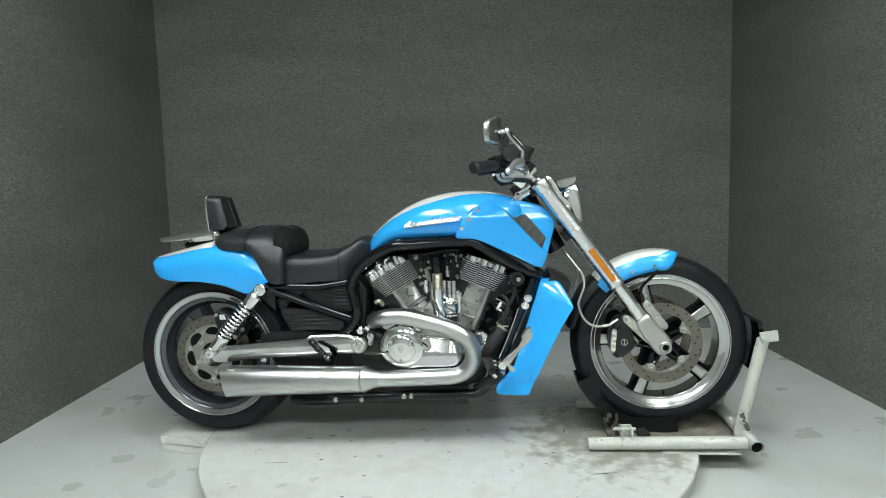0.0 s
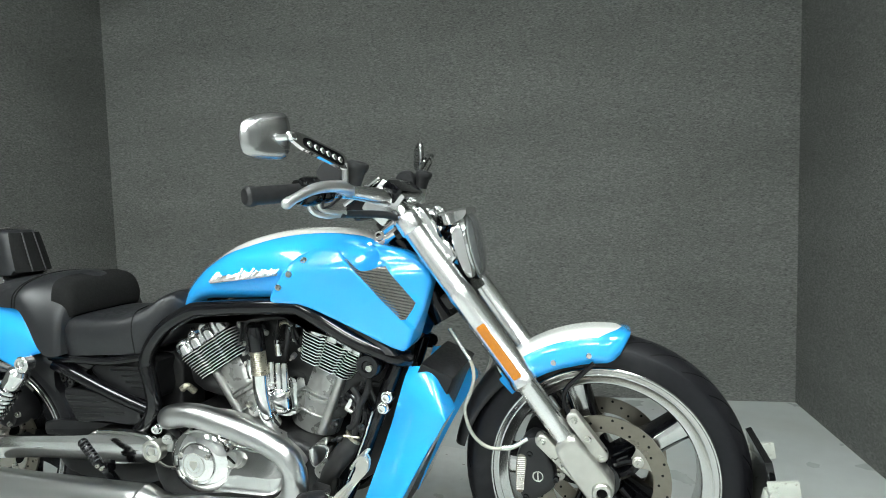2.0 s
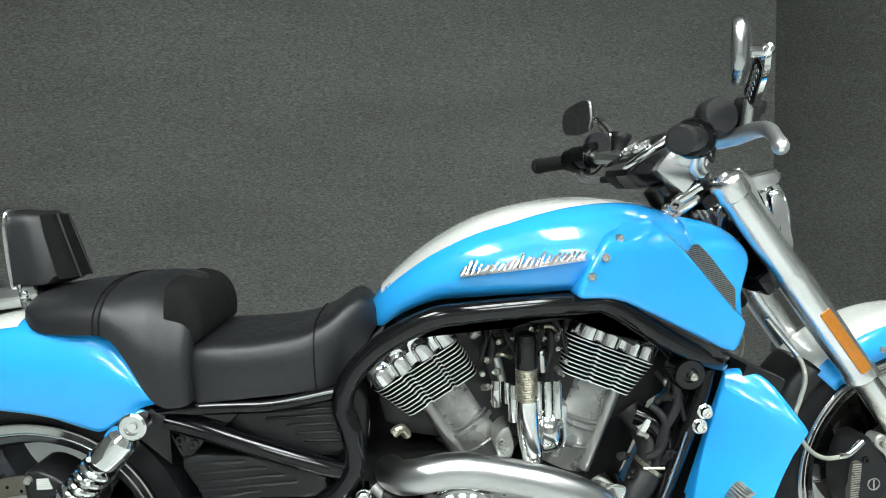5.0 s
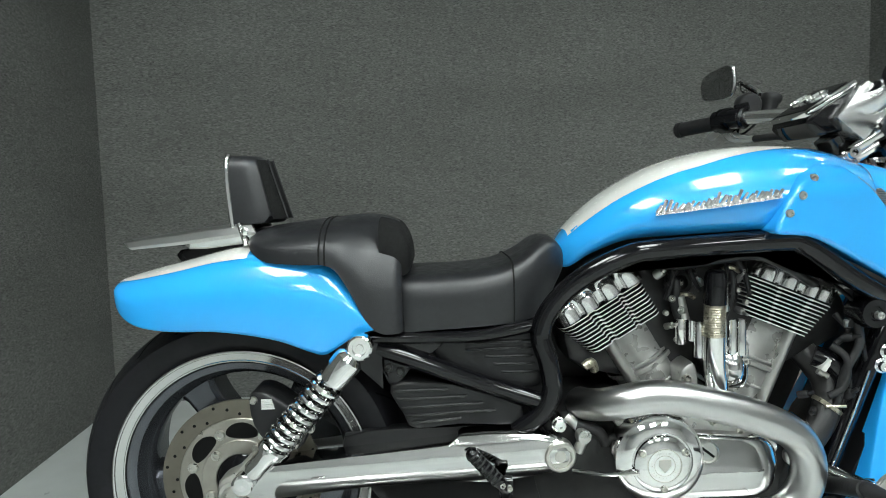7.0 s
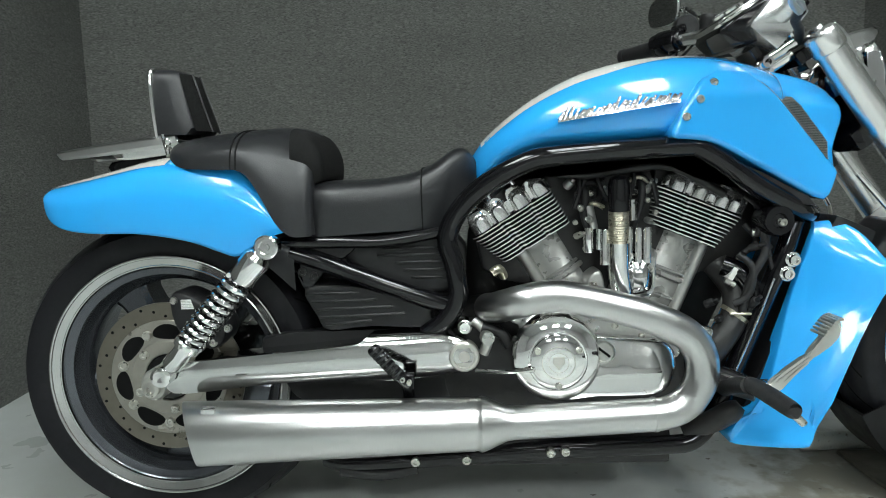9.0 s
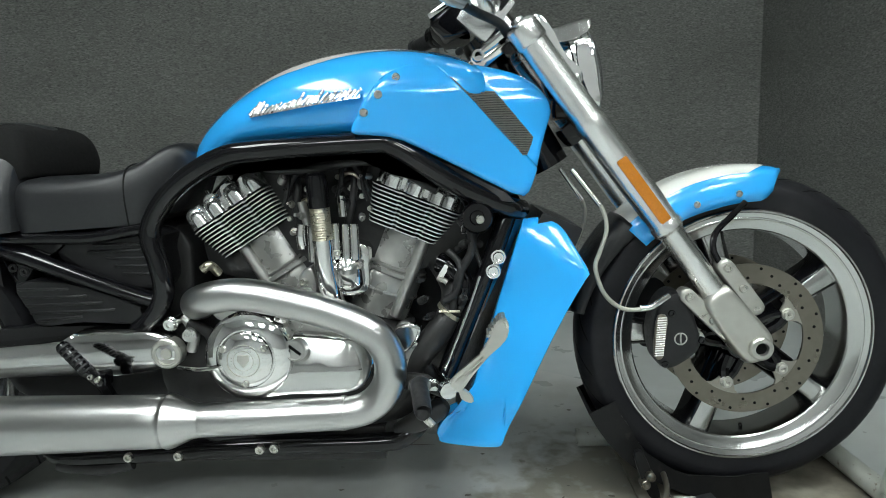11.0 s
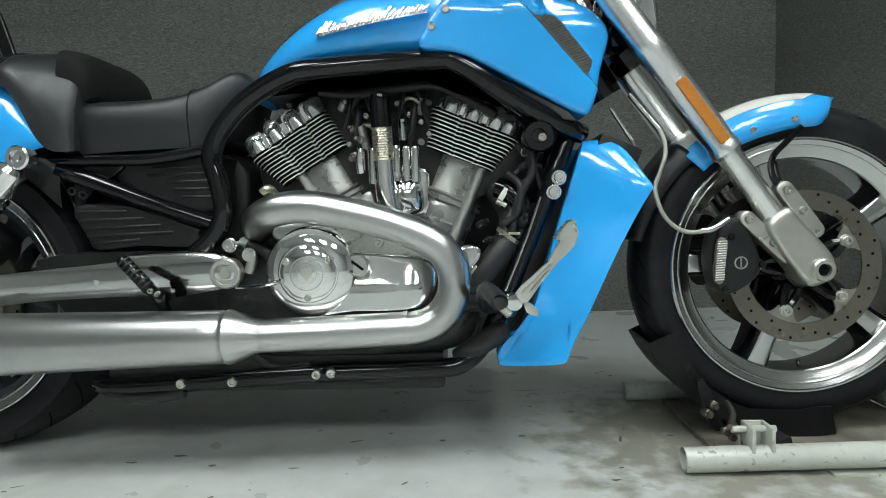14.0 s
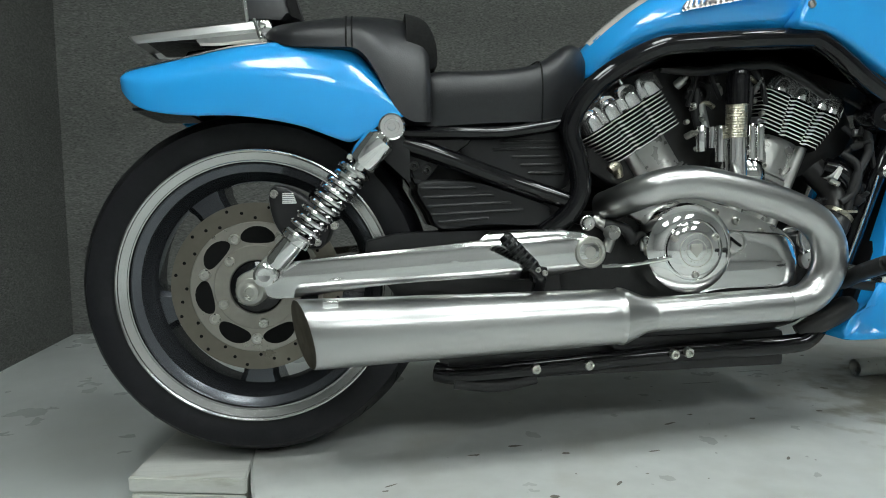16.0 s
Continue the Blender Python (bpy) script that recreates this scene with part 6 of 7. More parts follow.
def controls(sgn):
    m = Vector((1, sgn, 1))

    def q(x, y, z):
        return Vector((x - (0.014 if sgn > 0 else 0), sgn * y, z))
    bm = bmesh.new()
    tube(bm, [q(1.077, 0.400, 1.008), q(1.140, 0.304, 1.015)], 0.0185, 18, 0)
    lathe(bm, [(0.0205, 0), (0.0205, 0.012), (0.016, 0.018), (0, 0.019)], q(1.080, 0.394, 1.008), (-0.56, sgn * 0.83, -0.05), 20)
    part("grip", bm, DUSK, bar, "black rubber handlebar grip", 35)
    bm = bmesh.new()
    tube(bm, [q(1.128, 0.306, 1.015), q(1.150, 0.274, 1.018), q(1.166, 0.247, 1.018)], 0.026, 16, 2)
    bdir = Vector((0.56, sgn * -0.83, 0.02))
    lathe(bm, [(0.018, 0.0), (0.028, 0.002), (0.031, 0.008), (0.031, 0.034), (0.027, 0.040), (0.020, 0.042)], q(1.136, 0.304, 1.016), bdir, 28)
    lathe(bm, [(0.016, 0.044), (0.024, 0.046), (0.026, 0.052), (0.026, 0.066), (0.022, 0.070), (0.016, 0.071)], q(1.136, 0.304, 1.016), bdir, 24)
    box(bm, (-0.016, -0.012, -0.006), (0.018, 0.012, 0.012), pose(1.172 - (0.014 if sgn > 0 else 0), sgn * 0.262, 1.042, 0, -8, sgn * -35), 0.006)
    part("switch_housing", bm, BLACK, bar, "black switch housing", 45)
    bm = bmesh.new()
    lathe(bm, [(0.026, -0.016), (0.030, -0.010), (0.030, 0.010), (0.026, 0.016), (0, 0.017)], q(1.190, 0.268, 1.050), (0.1, sgn, 0.15), 28)
    part("reservoir", bm, DUSK, bar, "black fluid reservoir")
    bm = bmesh.new()
    lathe(bm, [(0.016, -0.04), (0.019, -0.012), (0.023, -0.008), (0.0245, 0.000), (0.0235, 0.007), (0.019, 0.010), (0, 0.011)], q(1.246, 0.264, 1.066), (0.25, 0, 1), 28)
    part("reservoir_cap", bm, DUSK, bar, "black reservoir cap")
    bm = bmesh.new()
    tube(bm, [q(1.212, 0.232, 1.015), q(1.224, 0.270, 1.020), q(1.222, 0.320, 1.024), q(1.206, 0.380, 1.019), q(1.190, 0.428, 1.002), q(1.181, 0.450, 0.991), q(1.177, 0.458, 0.988)], 0.008, 12, 5, rs=[0.013, 0.0135, 0.0125, 0.0110, 0.0090, 0.0105, 0.003])
    part("lever", bm, LEVER, bar, "chrome hand lever")
    bm = bmesh.new()
    tube(bm, [q(1.150, 0.300, 1.010), q(1.147, 0.29, 0.985), q(1.152, 0.275, 0.970), q(1.170, 0.255, 0.963), q(1.192, 0.225, 0.964)], 0.0055, 8, 5)
    tube(bm, [q(1.165, 0.290, 1.010), q(1.163, 0.28, 0.988), q(1.166, 0.268, 0.977), q(1.182, 0.248, 0.970), q(1.198, 0.222, 0.969)], 0.0055, 8, 5)
    part("cable_elbow", bm, LEVER, bar, "silver cable elbows")
    bm = bmesh.new()
    tube(bm, [q(1.189, 0.232, 0.966), q(1.212, 0.17, 0.965), q(1.251, 0.11, 0.960), q(1.272, 0.07, 0.945)], 0.0085, 10, 5)
    part("control_cable", bm, DUSK, bar, "black sheathed control cable")
    bm = bmesh.new()
    tube(bm, [q(1.20, 0.245, 1.005), q(1.185, 0.27, 0.985), q(1.175, 0.285, 0.982), q(1.172, 0.275, 0.995)], 0.003, 6, 5)
    part("switch_wire", bm, DUSK, bar)
    # mirror
    bm = bmesh.new()
    fwd = Vector((0.050 if sgn > 0 else 0, sgn * -0.015 if sgn > 0 else 0, 0.008 if sgn > 0 else 0))
    st0, st1 = q(1.231, 0.290, 1.070), q(1.180, 0.415, 1.116) + fwd
    d = (st1 - st0).normalized()
    side = d.cross(Vector((0.9, -sgn * 0.4, 0))).normalized()
    nrm = d.cross(side)
    rings = []
    for t, w in ((0, 0.013), (0.08, 0.0175), (0.85, 0.0155), (1, 0.009)):
        p = st0 + (st1 - st0) * t
        rings.append([p + side * w + nrm * 0.004, p + side * w - nrm * 0.004, p - side * w - nrm * 0.004, p - side * w + nrm * 0.004])
    skin(bm, rings)
    tube(bm, [q(1.226, 0.286, 1.018), q(1.231, 0.290, 1.072)], 0.0085, 12, 0)
    lathe(bm, [(0, -0.012), (0.006, -0.011), (0.0095, -0.006), (0.0095, 0.006), (0.006, 0.011), (0, 0.012)], st1, (0, sgn, 0.3), 16)
    tube(bm, [st1, q(1.140, 0.424, 1.114) + fwd], 0.0075, 10, 0)
    part("mirror_stem", bm, CHROME, bar, "chrome mirror stem")
    bm = bmesh.new()
    for f in (1, -1):
        rows = []
        for t, w in ((0.05, 0.005), (0.08, 0.0105), (0.14, 0.0130), (0.72, 0.0115), (0.80, 0.0090), (0.83, 0.004)):
            p = st0 + (st1 - st0) * t + nrm * 0.0046 * f
            rows.append([p + side * w, p - side * w])
        skin(bm, rows, closed=False, cap=False)
    part("lamp_window", bm, BLACK, bar, "dark indicator window")
    for k in range(6):
        bm = bmesh.new()
        p = st0 + (st1 - st0) * (0.13 + 0.115 * k)
        for f in (1, -1):
            lathe(bm, [(0.0068, 0.0), (0.0058, 0.0016), (0.0035, 0.0024), (0, 0.0028)], p + nrm * 0.0046 * f, nrm * f, 12)
        part("indicator_lamp", bm, CHROME, bar)
    # head: a rounded trapezium, back shell domed
    nb = Vector((0.89, -0.455 * sgn * -1, 0.0)).normalized()
    nb = Vector((0.89, sgn * 0.455, 0)).normalized()
    hu = Vector((-0.455, sgn * 0.89, 0)).normalized()
    c = q(1.131, 0.431, 1.117) + fwd
    out = spline([(-0.055, 0.026, 0), (-0.047, 0.044, 0), (-0.020, 0.046, 0), (0.020, 0.037, 0), (0.044, 0.024, 0), (0.052, 0.000, 0), (0.047, -0.028, 0), (0.030, -0.038, 0), (-0.010, -0.042, 0), (-0.044, -0.037, 0), (-0.056, -0.010, 0)], 5, True)
    bm = bmesh.new()
    rings = []
    for k, dep in ((0.94, -0.004), (1.0, 0.0), (0.995, 0.004), (0.93, 0.010), (0.70, 0.015), (0.3, 0.018), (0.05, 0.019)):
        rings.append([c + hu * p.x * k + Vector((0, 0, p.y * k)) + nb * dep for p in out])
    skin(bm, rings)
    part("mirror_shell", bm, SILVER, bar, "silver mirror shell", 50)
    bm = bmesh.new()
    rings = [[c + hu * p.x * k + Vector((0, 0, p.y * k)) - nb * 0.0045 for p in out] for k in (0.93, 0.5, 0.05)]
    skin(bm, rings)
    part("mirror_glass", bm, MIRROR, bar, "mirror glass")


controls(-1)
controls(1)

# radiator, shrouds, front frame details
bm = bmesh.new()
m = pose(1.290, 0, 0.40, 0, 24, 0)
box(bm, (-0.055, -0.125, -0.215), (0.030, 0.125, 0.215), m, 0.012)
part("radiator", bm, MATT, bike, "black radiator")


def shroud_y(x, z):
    edge = ((0.186, 1.121), (0.262, 1.180), (0.330, 1.203), (0.428, 1.236), (0.603, 1.288), (0.70, 1.317))
    xl = edge[0][1]
    for (z0, x0), (z1, x1) in zip(edge, edge[1:]):
        if z0 <= z <= z1:
            xl = x0 + (x1 - x0) * (z - z0) / (z1 - z0)
    d = min(max(x - xl, 0), 0.15)
    y = 0.118 + 0.75 * d - 1.5 * d * d + 0.060 * min(1, max(0, (0.46 - z) / 0.22))
    # the facet at the top, above a line that falls to the front corner
    over = (z - 0.556) + (x - 1.328) * 0.56
    y -= 0.55 * max(0, over)
    # below the crease the skirt steps in
    y -= 0.016 * min(1, max(0, (0.252 + (x - 1.17) * 0.14 - z) / 0.008))
    return -y


bm = bmesh.new()
SH = [(1.288, 0.590), (1.299, 0.603), (1.332, 0.605), (1.350, 0.597), (1.368, 0.580), (1.392, 0.535), (1.402, 0.513), (1.395, 0.498), (1.335, 0.393), (1.256, 0.240), (1.243, 0.210), (1.230, 0.200), (1.180, 0.192), (1.130, 0.186), (1.123, 0.192), (1.121, 0.208), (1.138, 0.232), (1.170, 0.248), (1.180, 0.262), (1.203, 0.330), (1.236, 0.428)]
pillow(bm, SH, shroud_y, -0.105, 0.008, 3, steps=(0.95, 0.86, 0.75, 0.63, 0.5, 0.37, 0.24, 0.12))
both("radiator_shroud", bm, BLUE, bike, "sky-blue radiator side shroud")
bm = bmesh.new()
lathe(bm, [(0.030, -0.03), (0.030, 0.012), (0.026, 0.018), (0.014, 0.018), (0.012, 0.014), (0, 0.014)], (1.206, -0.136, 0.611), (0, -1, 0), 28)
horn = part("ignition_switch", bm, BLACK, bike, "black round ignition switch")
bm = bmesh.new()
bolt(bm, (1.211, -0.152, 0.608), 0.008, 0.007)
part("key_barrel", bm, ZINC, horn)
bm = bmesh.new()
tube(bm, [(1.05, -0.10, 0.26), (1.085, -0.115, 0.335), (1.120, -0.115, 0.380), (1.150, -0.100, 0.420), (1.158, -0.08, 0.470), (1.130, -0.05, 0.52)], 0.026, 16, 5)
hose2 = part("coolant_hose", bm, DARK, bike, "black coolant hose")
bm = bmesh.new()
lathe(bm, [(0.029, -0.004), (0.0295, 0.004)], (1.151, -0.100, 0.424), (0.6, 0, 0.8), 20)
tube(bm, [(1.130, -0.128, 0.432), (1.170, -0.128, 0.431)], 0.0028, 6, 0)
part("hose_clamp", bm, BRASSY, hose2, "brassy hose clamp")
# thin polished strip laid along the down tube as its highlight
bm = bmesh.new()
tube(bm, [(1.209, -0.132, 0.50), (1.180, -0.134, 0.42), (1.138, -0.138, 0.32)], 0.0028, 8, 4)
part("frame_highlight", bm, POLISHED, bike)
bm = bmesh.new()
box(bm, (-0.0055, -0.115, -0.013), (0.0055, -0.08, 0.013), pose(1.141, 0, 0.507, 0, 32, 0), 0.0025)
sensor = part("sensor", bm, CREAM, bike, "pale plastic sensor")
bm = bmesh.new()
tube(bm, [(1.128, -0.105, 0.494), (1.146, -0.108, 0.484)], 0.006, 10, 0)
part("connector", bm, ZINC, sensor)
bm = bmesh.new()
tube(bm, [(1.132, -0.085, 0.520), (1.158, -0.098, 0.508), (1.178, -0.104, 0.480), (1.176, -0.104, 0.445), (1.166, -0.103, 0.425)], 0.020, 16, 5)
part("hose_elbow", bm, BLACK, bike, "gloss black hose elbow")

# foot controls
def pedal_y(x, z):
    return -(0.240 + 0.030 * min(1, max(0, (z - 0.33) / 0.09)))


bm = bmesh.new()
PAD = [(1.219, 0.428), (1.222, 0.440), (1.231, 0.450), (1.244, 0.457), (1.252, 0.449), (1.254, 0.436), (1.250, 0.419), (1.240, 0.407), (1.224, 0.391), (1.212, 0.378), (1.203, 0.389), (1.210, 0.400), (1.220, 0.412), (1.226, 0.424)]
skin(bm, [[(x, pedal_y(x, z) + 0.007, z) for x, z in PAD], [(x, pedal_y(x, z) - 0.007, z) for x, z in PAD]])
bmesh.ops.bevel(bm, geom=bm.edges[:], offset=0.0025, segments=2, affect="EDGES")
pedal = part("brake_pedal", bm, FORGED, bike, "pale alloy brake pedal with a ribbed pad")
bm = bmesh.new()
ARM = [(1.221, 0.402), (1.224, 0.390), (1.206, 0.368), (1.192, 0.348), (1.176, 0.322), (1.164, 0.312), (1.148, 0.330), (1.158, 0.345), (1.176, 0.362), (1.196, 0.381)]
skin(bm, [[(x, pedal_y(x, z) + 0.006, z) for x, z in ARM], [(x, pedal_y(x, z) - 0.005, z) for x, z in ARM]])
bmesh.ops.bevel(bm, geom=bm.edges[:], offset=0.003, segments=2, affect="EDGES")
for a, b in (((1.162, 0.335), (1.212, 0.386)), ((1.176, 0.336), (1.208, 0.375))):
    tube(bm, [(p[0], pedal_y(*p) - 0.005, p[1]) for p in (a, b)], 0.0028, 8, 0)
part("pedal_arm", bm, FORGED, pedal)
bm = bmesh.new()
lathe(bm, [(0.0150, -0.10), (0.0150, -0.012), (0.0165, -0.010), (0.0165, 0.006), (0.0145, 0.010), (0.007, 0.011), (0, 0.011)], (1.146, -0.236, 0.318), (0.35, -1, 0), 24)
part("pivot_boss", bm, CHROME, pedal, "chrome pedal pivot")
bm = bmesh.new()
pillow(bm, [(1.166, 0.318), (1.180, 0.312), (1.192, 0.298), (1.188, 0.290), (1.170, 0.298)], -0.232, -0.222, 0.002, 2)
part("pedal_stop", bm, FORGED, pedal)
for k in range(8):
    bm = bmesh.new()
    t = k / 7
    x, z = 1.218 + 0.027 * t, 0.429 + 0.0275 * math.sin(t * math.pi / 2)
    tube(bm, [(x, -0.292, z), (x, -0.250, z)], 0.0028, 8, 0)
    part("pad_rib", bm, FORGED, pedal)
bm = bmesh.new()
tube(bm, [(1.045, -0.135, 0.198), (1.09, -0.150, 0.226), (1.125, -0.158, 0.250), (1.140, -0.160, 0.262)], 0.020, 14, 4, rs=[0.016, 0.021, 0.021, 0.012])
tube(bm, [(1.06, -0.14, 0.30), (1.10, -0.165, 0.306), (1.15, -0.20, 0.300)], 0.016, 12, 3)
mount = part("footpeg_mount", bm, DARK, bike, "black footpeg mount")
bm = bmesh.new()
tube(bm, [(1.110, -0.20, 0.314), (1.160, -0.225, 0.322)], 0.012, 14, 0)
part("peg_collar", bm, CHROME, mount)
bm = bmesh.new()
tube(bm, [(1.098, -0.285, 0.346), (1.100, -0.290, 0.347), (1.108, -0.340, 0.345), (1.115, -0.392, 0.342), (1.116, -0.398, 0.342)], 0.016, 14, 3, rs=[0.010, 0.0135, 0.0145, 0.0135, 0.010])
part("footpeg", bm, DUSK, mount, "black rubber footpeg")
bm = bmesh.new()
tube(bm, [(1.116, -0.395, 0.336), (1.130, -0.398, 0.322)], 0.006, 10, 0)
part("peg_pin", bm, ZINC, mount)
bm = bmesh.new()
tube(bm, [(1.105, -0.17, 0.300), (1.100, -0.23, 0.325), (1.097, -0.288, 0.345)], 0.015, 12, 3)
part("peg_arm", bm, DARK, mount)
bm = bmesh.new()
P0, P1 = Vector((0.450, -0.224, 0.408)), Vector((0.503, -0.226, 0.350))
tube(bm, [P0, P0.lerp(P1, 0.06), P0.lerp(P1, 0.94), P1], 0.0120, 14, 0, rs=[0.008, 0.0115, 0.0122, 0.010])
passenger = part("passenger_peg", bm, BLACK, bike, "folded black passenger footpeg")
for k in range(7):
    bm = bmesh.new()
    c, d = P0.lerp(P1, 0.12 + 0.125 * k), (P1 - P0).normalized()
    lathe(bm, [(0.0105, -0.0022), (0.0127, -0.0016), (0.0127, 0.0016), (0.0105, 0.0022)], c, d, 16)
    part("rib", bm, DUSK, passenger)
bm = bmesh.new()
tube(bm, [(0.500, -0.226, 0.353), (0.512, -0.220, 0.338), (0.514, -0.205, 0.318), (0.512, -0.185, 0.290)], 0.011, 12, 4)
box(bm, (0.500, -0.222, 0.326), (0.526, -0.196, 0.352), None, 0.004)
part("bracket", bm, BLACK, passenger)
for x, z in ((0.506, 0.349), (0.518, 0.343)):
    bm = bmesh.new()
    bolt(bm, (x, -0.232, z), 0.005, 0.006)
    part("pin", bm, ZINC, passenger)

# ---------------------------------------------------------------- the wheel chock
chock = thing("wheel_chock", (1.75, 0, 0), "white-painted steel wheel chock holding the front tyre", "wheel chock")
for y in (-0.215, 0.205):
    bm = bmesh.new()
    z0 = 0.024
    tube(bm, [(1.447, y, z0), (1.985, y, z0 + 0.012)], 0.0225, 18, 0, cap=False)
    tube(bm, [(1.447, y, z0), (1.985, y, z0 + 0.012)], 0.0195, 18, 0, cap=False)
    part("base_pipe", bm, STAND_PAINT, chock, "chipped white base pipe")
bm = bmesh.new()
tube(bm, [(2.005, -0.262, 0.036), (2.005, 0.245, 0.036)], 0.0225, 18, 0, cap=False)
tube(bm, [(2.005, -0.262, 0.036), (2.005, 0.245, 0.036)], 0.0195, 18, 0, cap=False)
part("cross_pipe", bm, STAND_PAINT, chock, "chipped white cross pipe")
# near-black disc across the pipe end paints in the hollow's shade
bm = bmesh.new()
lathe(bm, [(0.0193, 0), (0.0193, 0.002), (0, 0.002)], (2.005, -0.25, 0.036), (0, -1, 0), 18)
part("pipe_bore", bm, RECESS_BLACK, chock)
bm = bmesh.new()
box(bm, (1.53, -0.19, 0.003), (2.0, 0.18, 0.012), None, 0.002)
part("base_plate", bm, GRIME, chock, "grimy steel base plate")
bm = bmesh.new()
box(bm, (1.70, -0.238, -0.0005), (1.96, -0.19, 0.004), None)
part("foot_strip", bm, STAND_PAINT, chock)
for y in (-0.125, 0.12):
    bm = bmesh.new()
    tube(bm, [(1.995, y, 0.055), (2.075, y * 0.85, 0.375)], 0.021, 16, 0)
    part("upright", bm, STAND_PAINT, chock, "white upright tube")
    bm = bmesh.new()
    box(bm, (-0.030, -0.006, -0.016), (0.030, 0.006, 0.022), pose(2.088, y * 0.85 - 0.02, 0.385, 0, -8, 0), 0.004)
    lathe(bm, [(0.010, -0.02), (0.010, 0.012), (0.006, 0.014), (0, 0.014)], (2.068, y * 0.85 - 0.024, 0.38), (0, -1, 0), 12)
    part("lug", bm, STAND_PAINT, chock)
    bm = bmesh.new()
    pillow(bm, [(1.965, 0.03), (1.975, 0.12), (2.0, 0.125), (2.012, 0.08), (2.025, 0.03)], y * 1.25 - 0.006, y * 1.25 + 0.006, 0.002, 3)
    bolt(bm, (1.990, y * 1.25 - 0.006, 0.095), 0.012, 0.010)
    part("hinge_bracket", bm, STAND_PAINT, chock)
bm = bmesh.new()
rows = []
for k in range(7):
    t = k / 6
    a = -18 + 32 * t
    rows.append([polar(FW, 0.338, a, -0.10), polar(FW, 0.352, a, -0.105), polar(FW, 0.352, a, 0.105), polar(FW, 0.338, a, 0.10)])
skin(bm, rows)
part("front_stop", bm, BLACK, chock, "black front stop plate")
bm = bmesh.new()
rows = []
for k in range(13):
    a = 206 + 75 * k / 12
    w = 0.072
    rin = 0.292 - 0.010 * math.cos(2 * math.pi * k / 11) + 0.002 * math.sin(k * 2.1)
    rows.append([polar(FW, rin, a, -w - 0.004), polar(FW, 0.340, a, -w - 0.004), polar(FW, 0.340, a, w + 0.004), polar(FW, rin, a, w + 0.004), polar(FW, rin, a, w), polar(FW, 0.334, a, w), polar(FW, 0.334, a, -w), polar(FW, rin, a, -w)])
skin(bm, rows)
part("cradle", bm, SOOT, chock, "black tyre cradle")
bm = bmesh.new()
box(bm, (1.560, -0.232, 0.04), (1.566, -0.185, 0.085), None, 0.001)
box(bm, (1.594, -0.232, 0.04), (1.600, -0.185, 0.085), None, 0.001)
box(bm, (1.560, -0.190, 0.04), (1.600, -0.183, 0.085), None, 0.001)
tube(bm, [(1.535, -0.205, 0.076), (1.612, -0.205, 0.076)], 0.006, 10, 0)
part("clevis", bm, STAND_PAINT, chock, "white clevis bracket")
bm = bmesh.new()
tube(bm, [(1.532, -0.205, 0.080), (1.552, -0.170, 0.092), (1.560, -0.12, 0.097)], 0.0055, 10, 3)
part("pin", bm, ROTOR, chock, "greasy steel pin")
for x, y, z, r in ((1.548, -0.150, 0.052, 0.009), (1.562, -0.145, 0.062, 0.007), (1.556, -0.160, 0.044, 0.008)):
    bm = bmesh.new()
    lathe(bm, [(r, -0.006), (r, 0.004), (r * 0.8, 0.006), (r * 0.4, 0.006), (r * 0.35, 0.012), (0, 0.012)], (x, y, z), (0, -1, 0.15), 10)
    part("nut", bm, ROTOR, chock, "greasy steel nut")
bm = bmesh.new()
pillow(bm, [(1.530, 0.020), (1.540, 0.030), (1.596, 0.026), (1.606, 0.012), (1.56, 0.008)], -0.190, -0.135, 0.004, 3)
part("toe_plate", bm, GRIME, chock, "grimy toe plate")
bm = bmesh.new()
pillow(bm, [(1.505, 0.130), (1.520, 0.140), (1.540, 0.095), (1.556, 0.050), (1.545, 0.040), (1.528, 0.060)], -0.118, -0.106, 0.002, 3)
part("cradle_arm", bm, SOOT, chock, "black cradle arm")
for x, z in ((1.534, 0.094), (1.524, 0.078)):
    bm = bmesh.new()
    lathe(bm, [(0.009, -0.020), (0.009, 0.004), (0.006, 0.007), (0.004, 0.012), (0, 0.012)], (x, -0.128, z), (0, -1, 0.1), 14)
    part("pivot_bolt", bm, ROTOR, chock, "greasy steel pivot bolt")
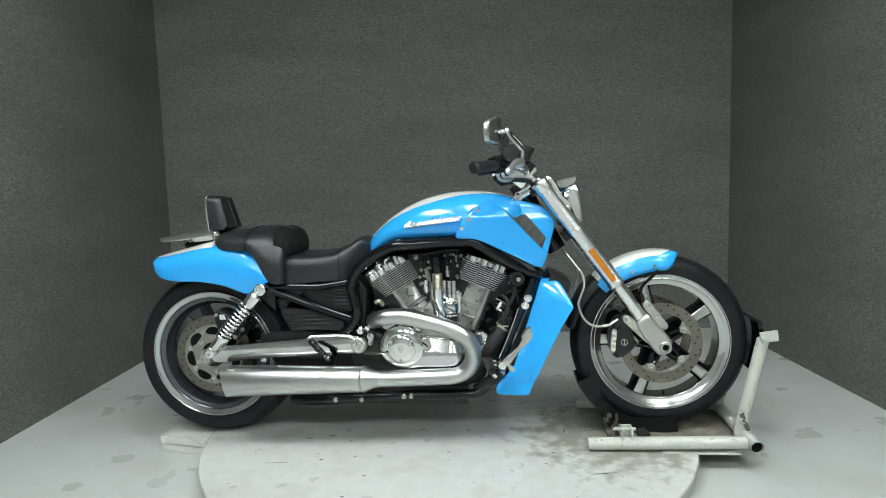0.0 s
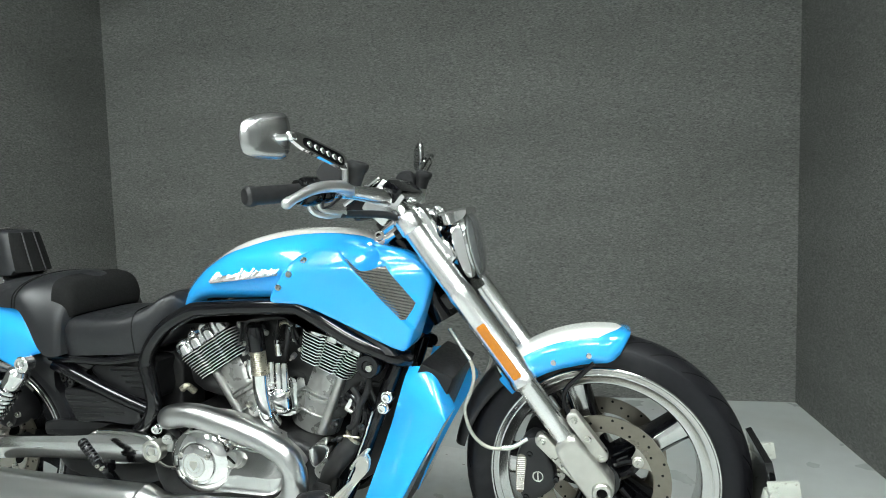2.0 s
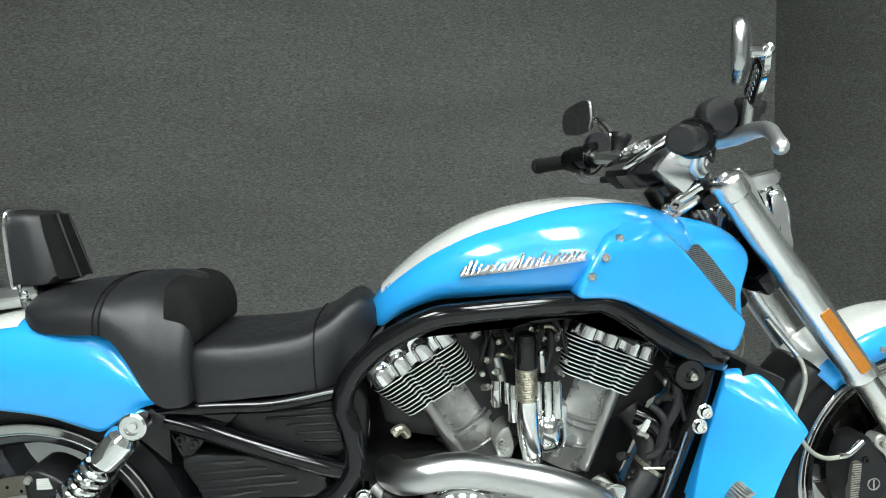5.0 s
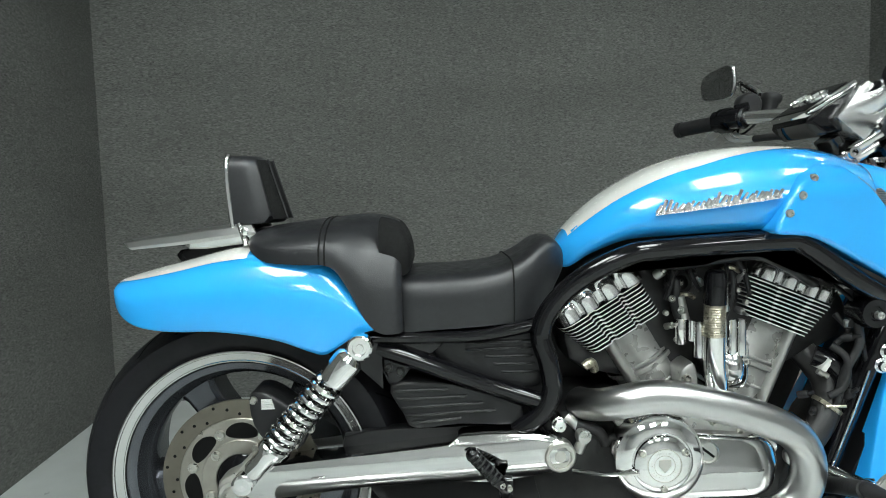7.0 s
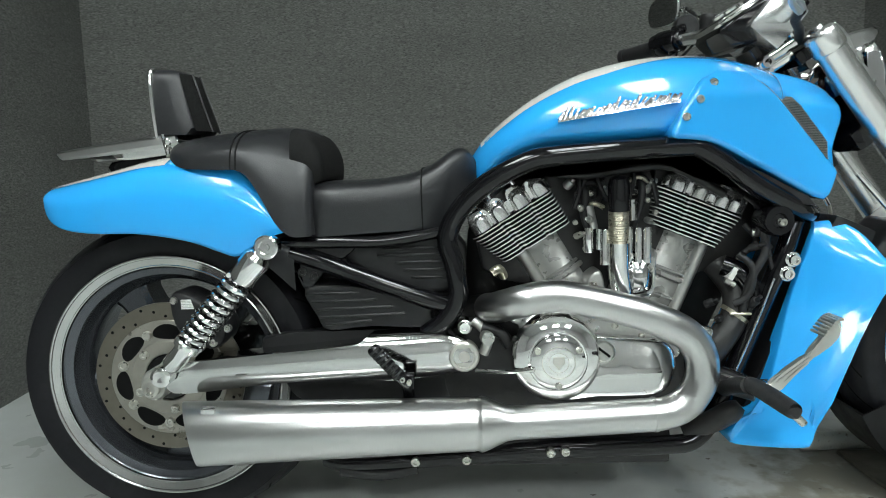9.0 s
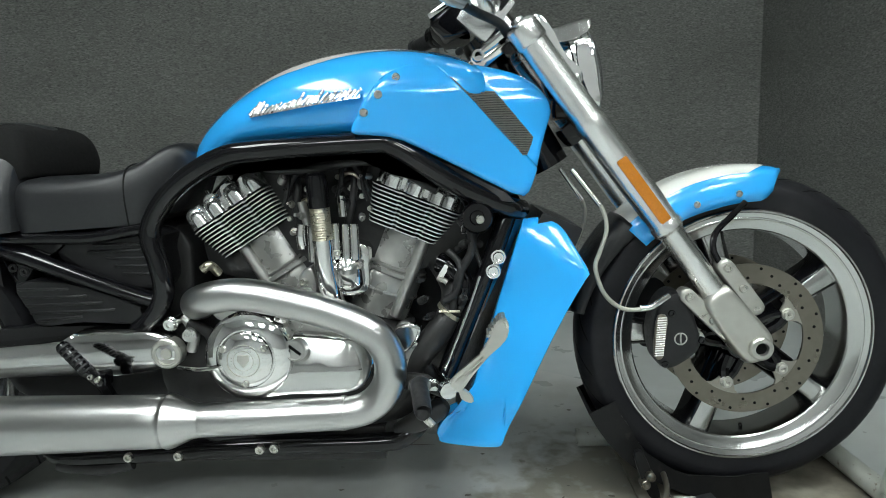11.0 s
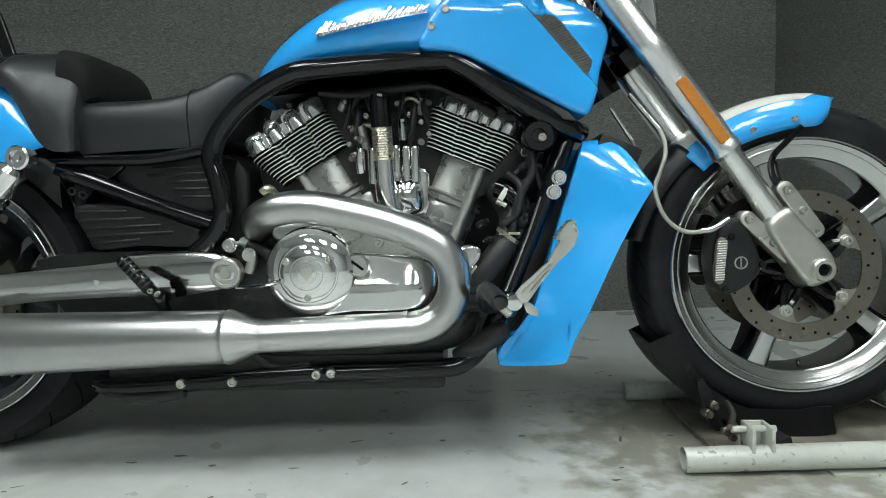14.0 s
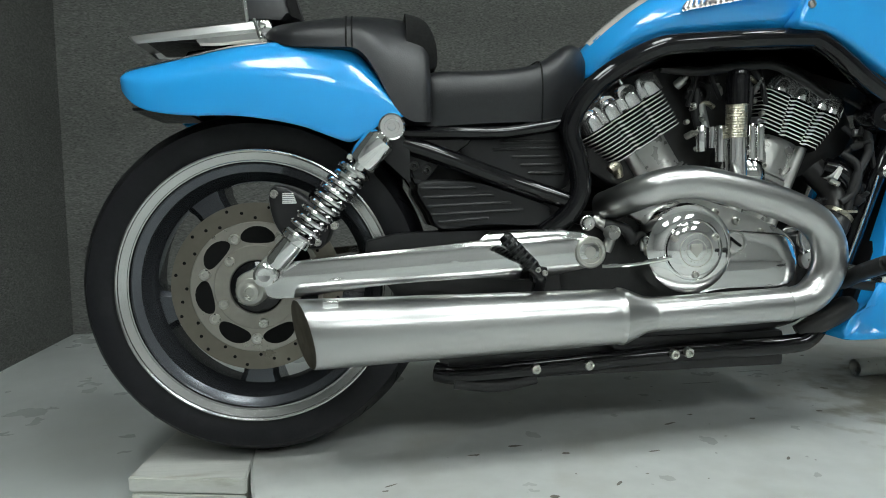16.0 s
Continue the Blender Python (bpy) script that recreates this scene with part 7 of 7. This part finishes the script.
for y in (-0.165, 0.16):
    bm = bmesh.new()
    tube(bm, [(1.985, y, 0.120), (1.995, y, 0.095), (2.010, y, 0.060)], 0.008, 8, 2)
    part("rusty_bolt", bm, ROTOR, chock, "rusty hinge bolt")
bm = bmesh.new()
box(bm, (-0.020, -0.05, 0), (0.020, 0.05, 0.014), pose(1.655, -0.085, 0.014, 0, -14, 8), 0.002)
part("rubber_wedge", bm, DUSK, chock, "black rubber wedge")

# ---------------------------------------------------------------- scuffs on the turntable
rnd = random.Random(4)
scuffs = bmesh.new()
for x, y, ln, w, a in ((1.374, -0.05, 0.045, 0.007, 75), (1.175, -0.025, 0.02, 0.010, 10), (0.83, -0.046, 0.03, 0.008, 20), (0.735, -0.18, 0.025, 0.006, 5), (0.487, -0.115, 0.03, 0.010, 0), (0.35, -0.36, 0.10, 0.006, 6), (1.47, -0.40, 0.09, 0.010, 12), (0.62, -0.30, 0.02, 0.008, 40),
                       (1.05, 0.22, 0.12, 0.004, 0), (1.22, 0.30, 0.10, 0.004, 2), (0.95, -0.25, 0.02, 0.007, 60), (0.25, -0.25, 0.03, 0.006, 30)):
    n = 9
    pts = []
    for k in range(n):
        ang = 2 * math.pi * k / n
        s = 0.6 + 0.6 * rnd.random()
        p = Vector((math.cos(ang) * ln / 2 * s, math.sin(ang) * w / 2 * s, 0))
        p.rotate(Euler((0, 0, radians(a))))
        pts.append(scuffs.verts.new((x + p.x, y + p.y, 0.0015)))
    scuffs.faces.new(pts)
for k in range(70):
    a, r = 2 * math.pi * rnd.random(), 0.88 * math.sqrt(rnd.random())
    x, y = 0.922 + r * math.cos(a), r * math.sin(a)
    s = 0.0012 + 0.0042 * rnd.random() ** 2
    pts = []
    for j in range(7):
        b = 2 * math.pi * j / 7
        q = s * (0.6 + 0.8 * rnd.random())
        pts.append(scuffs.verts.new((x + 1.6 * q * math.cos(b), y + q * math.sin(b), 0.0015)))
    scuffs.faces.new(pts)
tagged(part("scuff_marks", scuffs, SCUFF), "small dark scuffs on the painted turntable", "scuffs", kind="stuff")
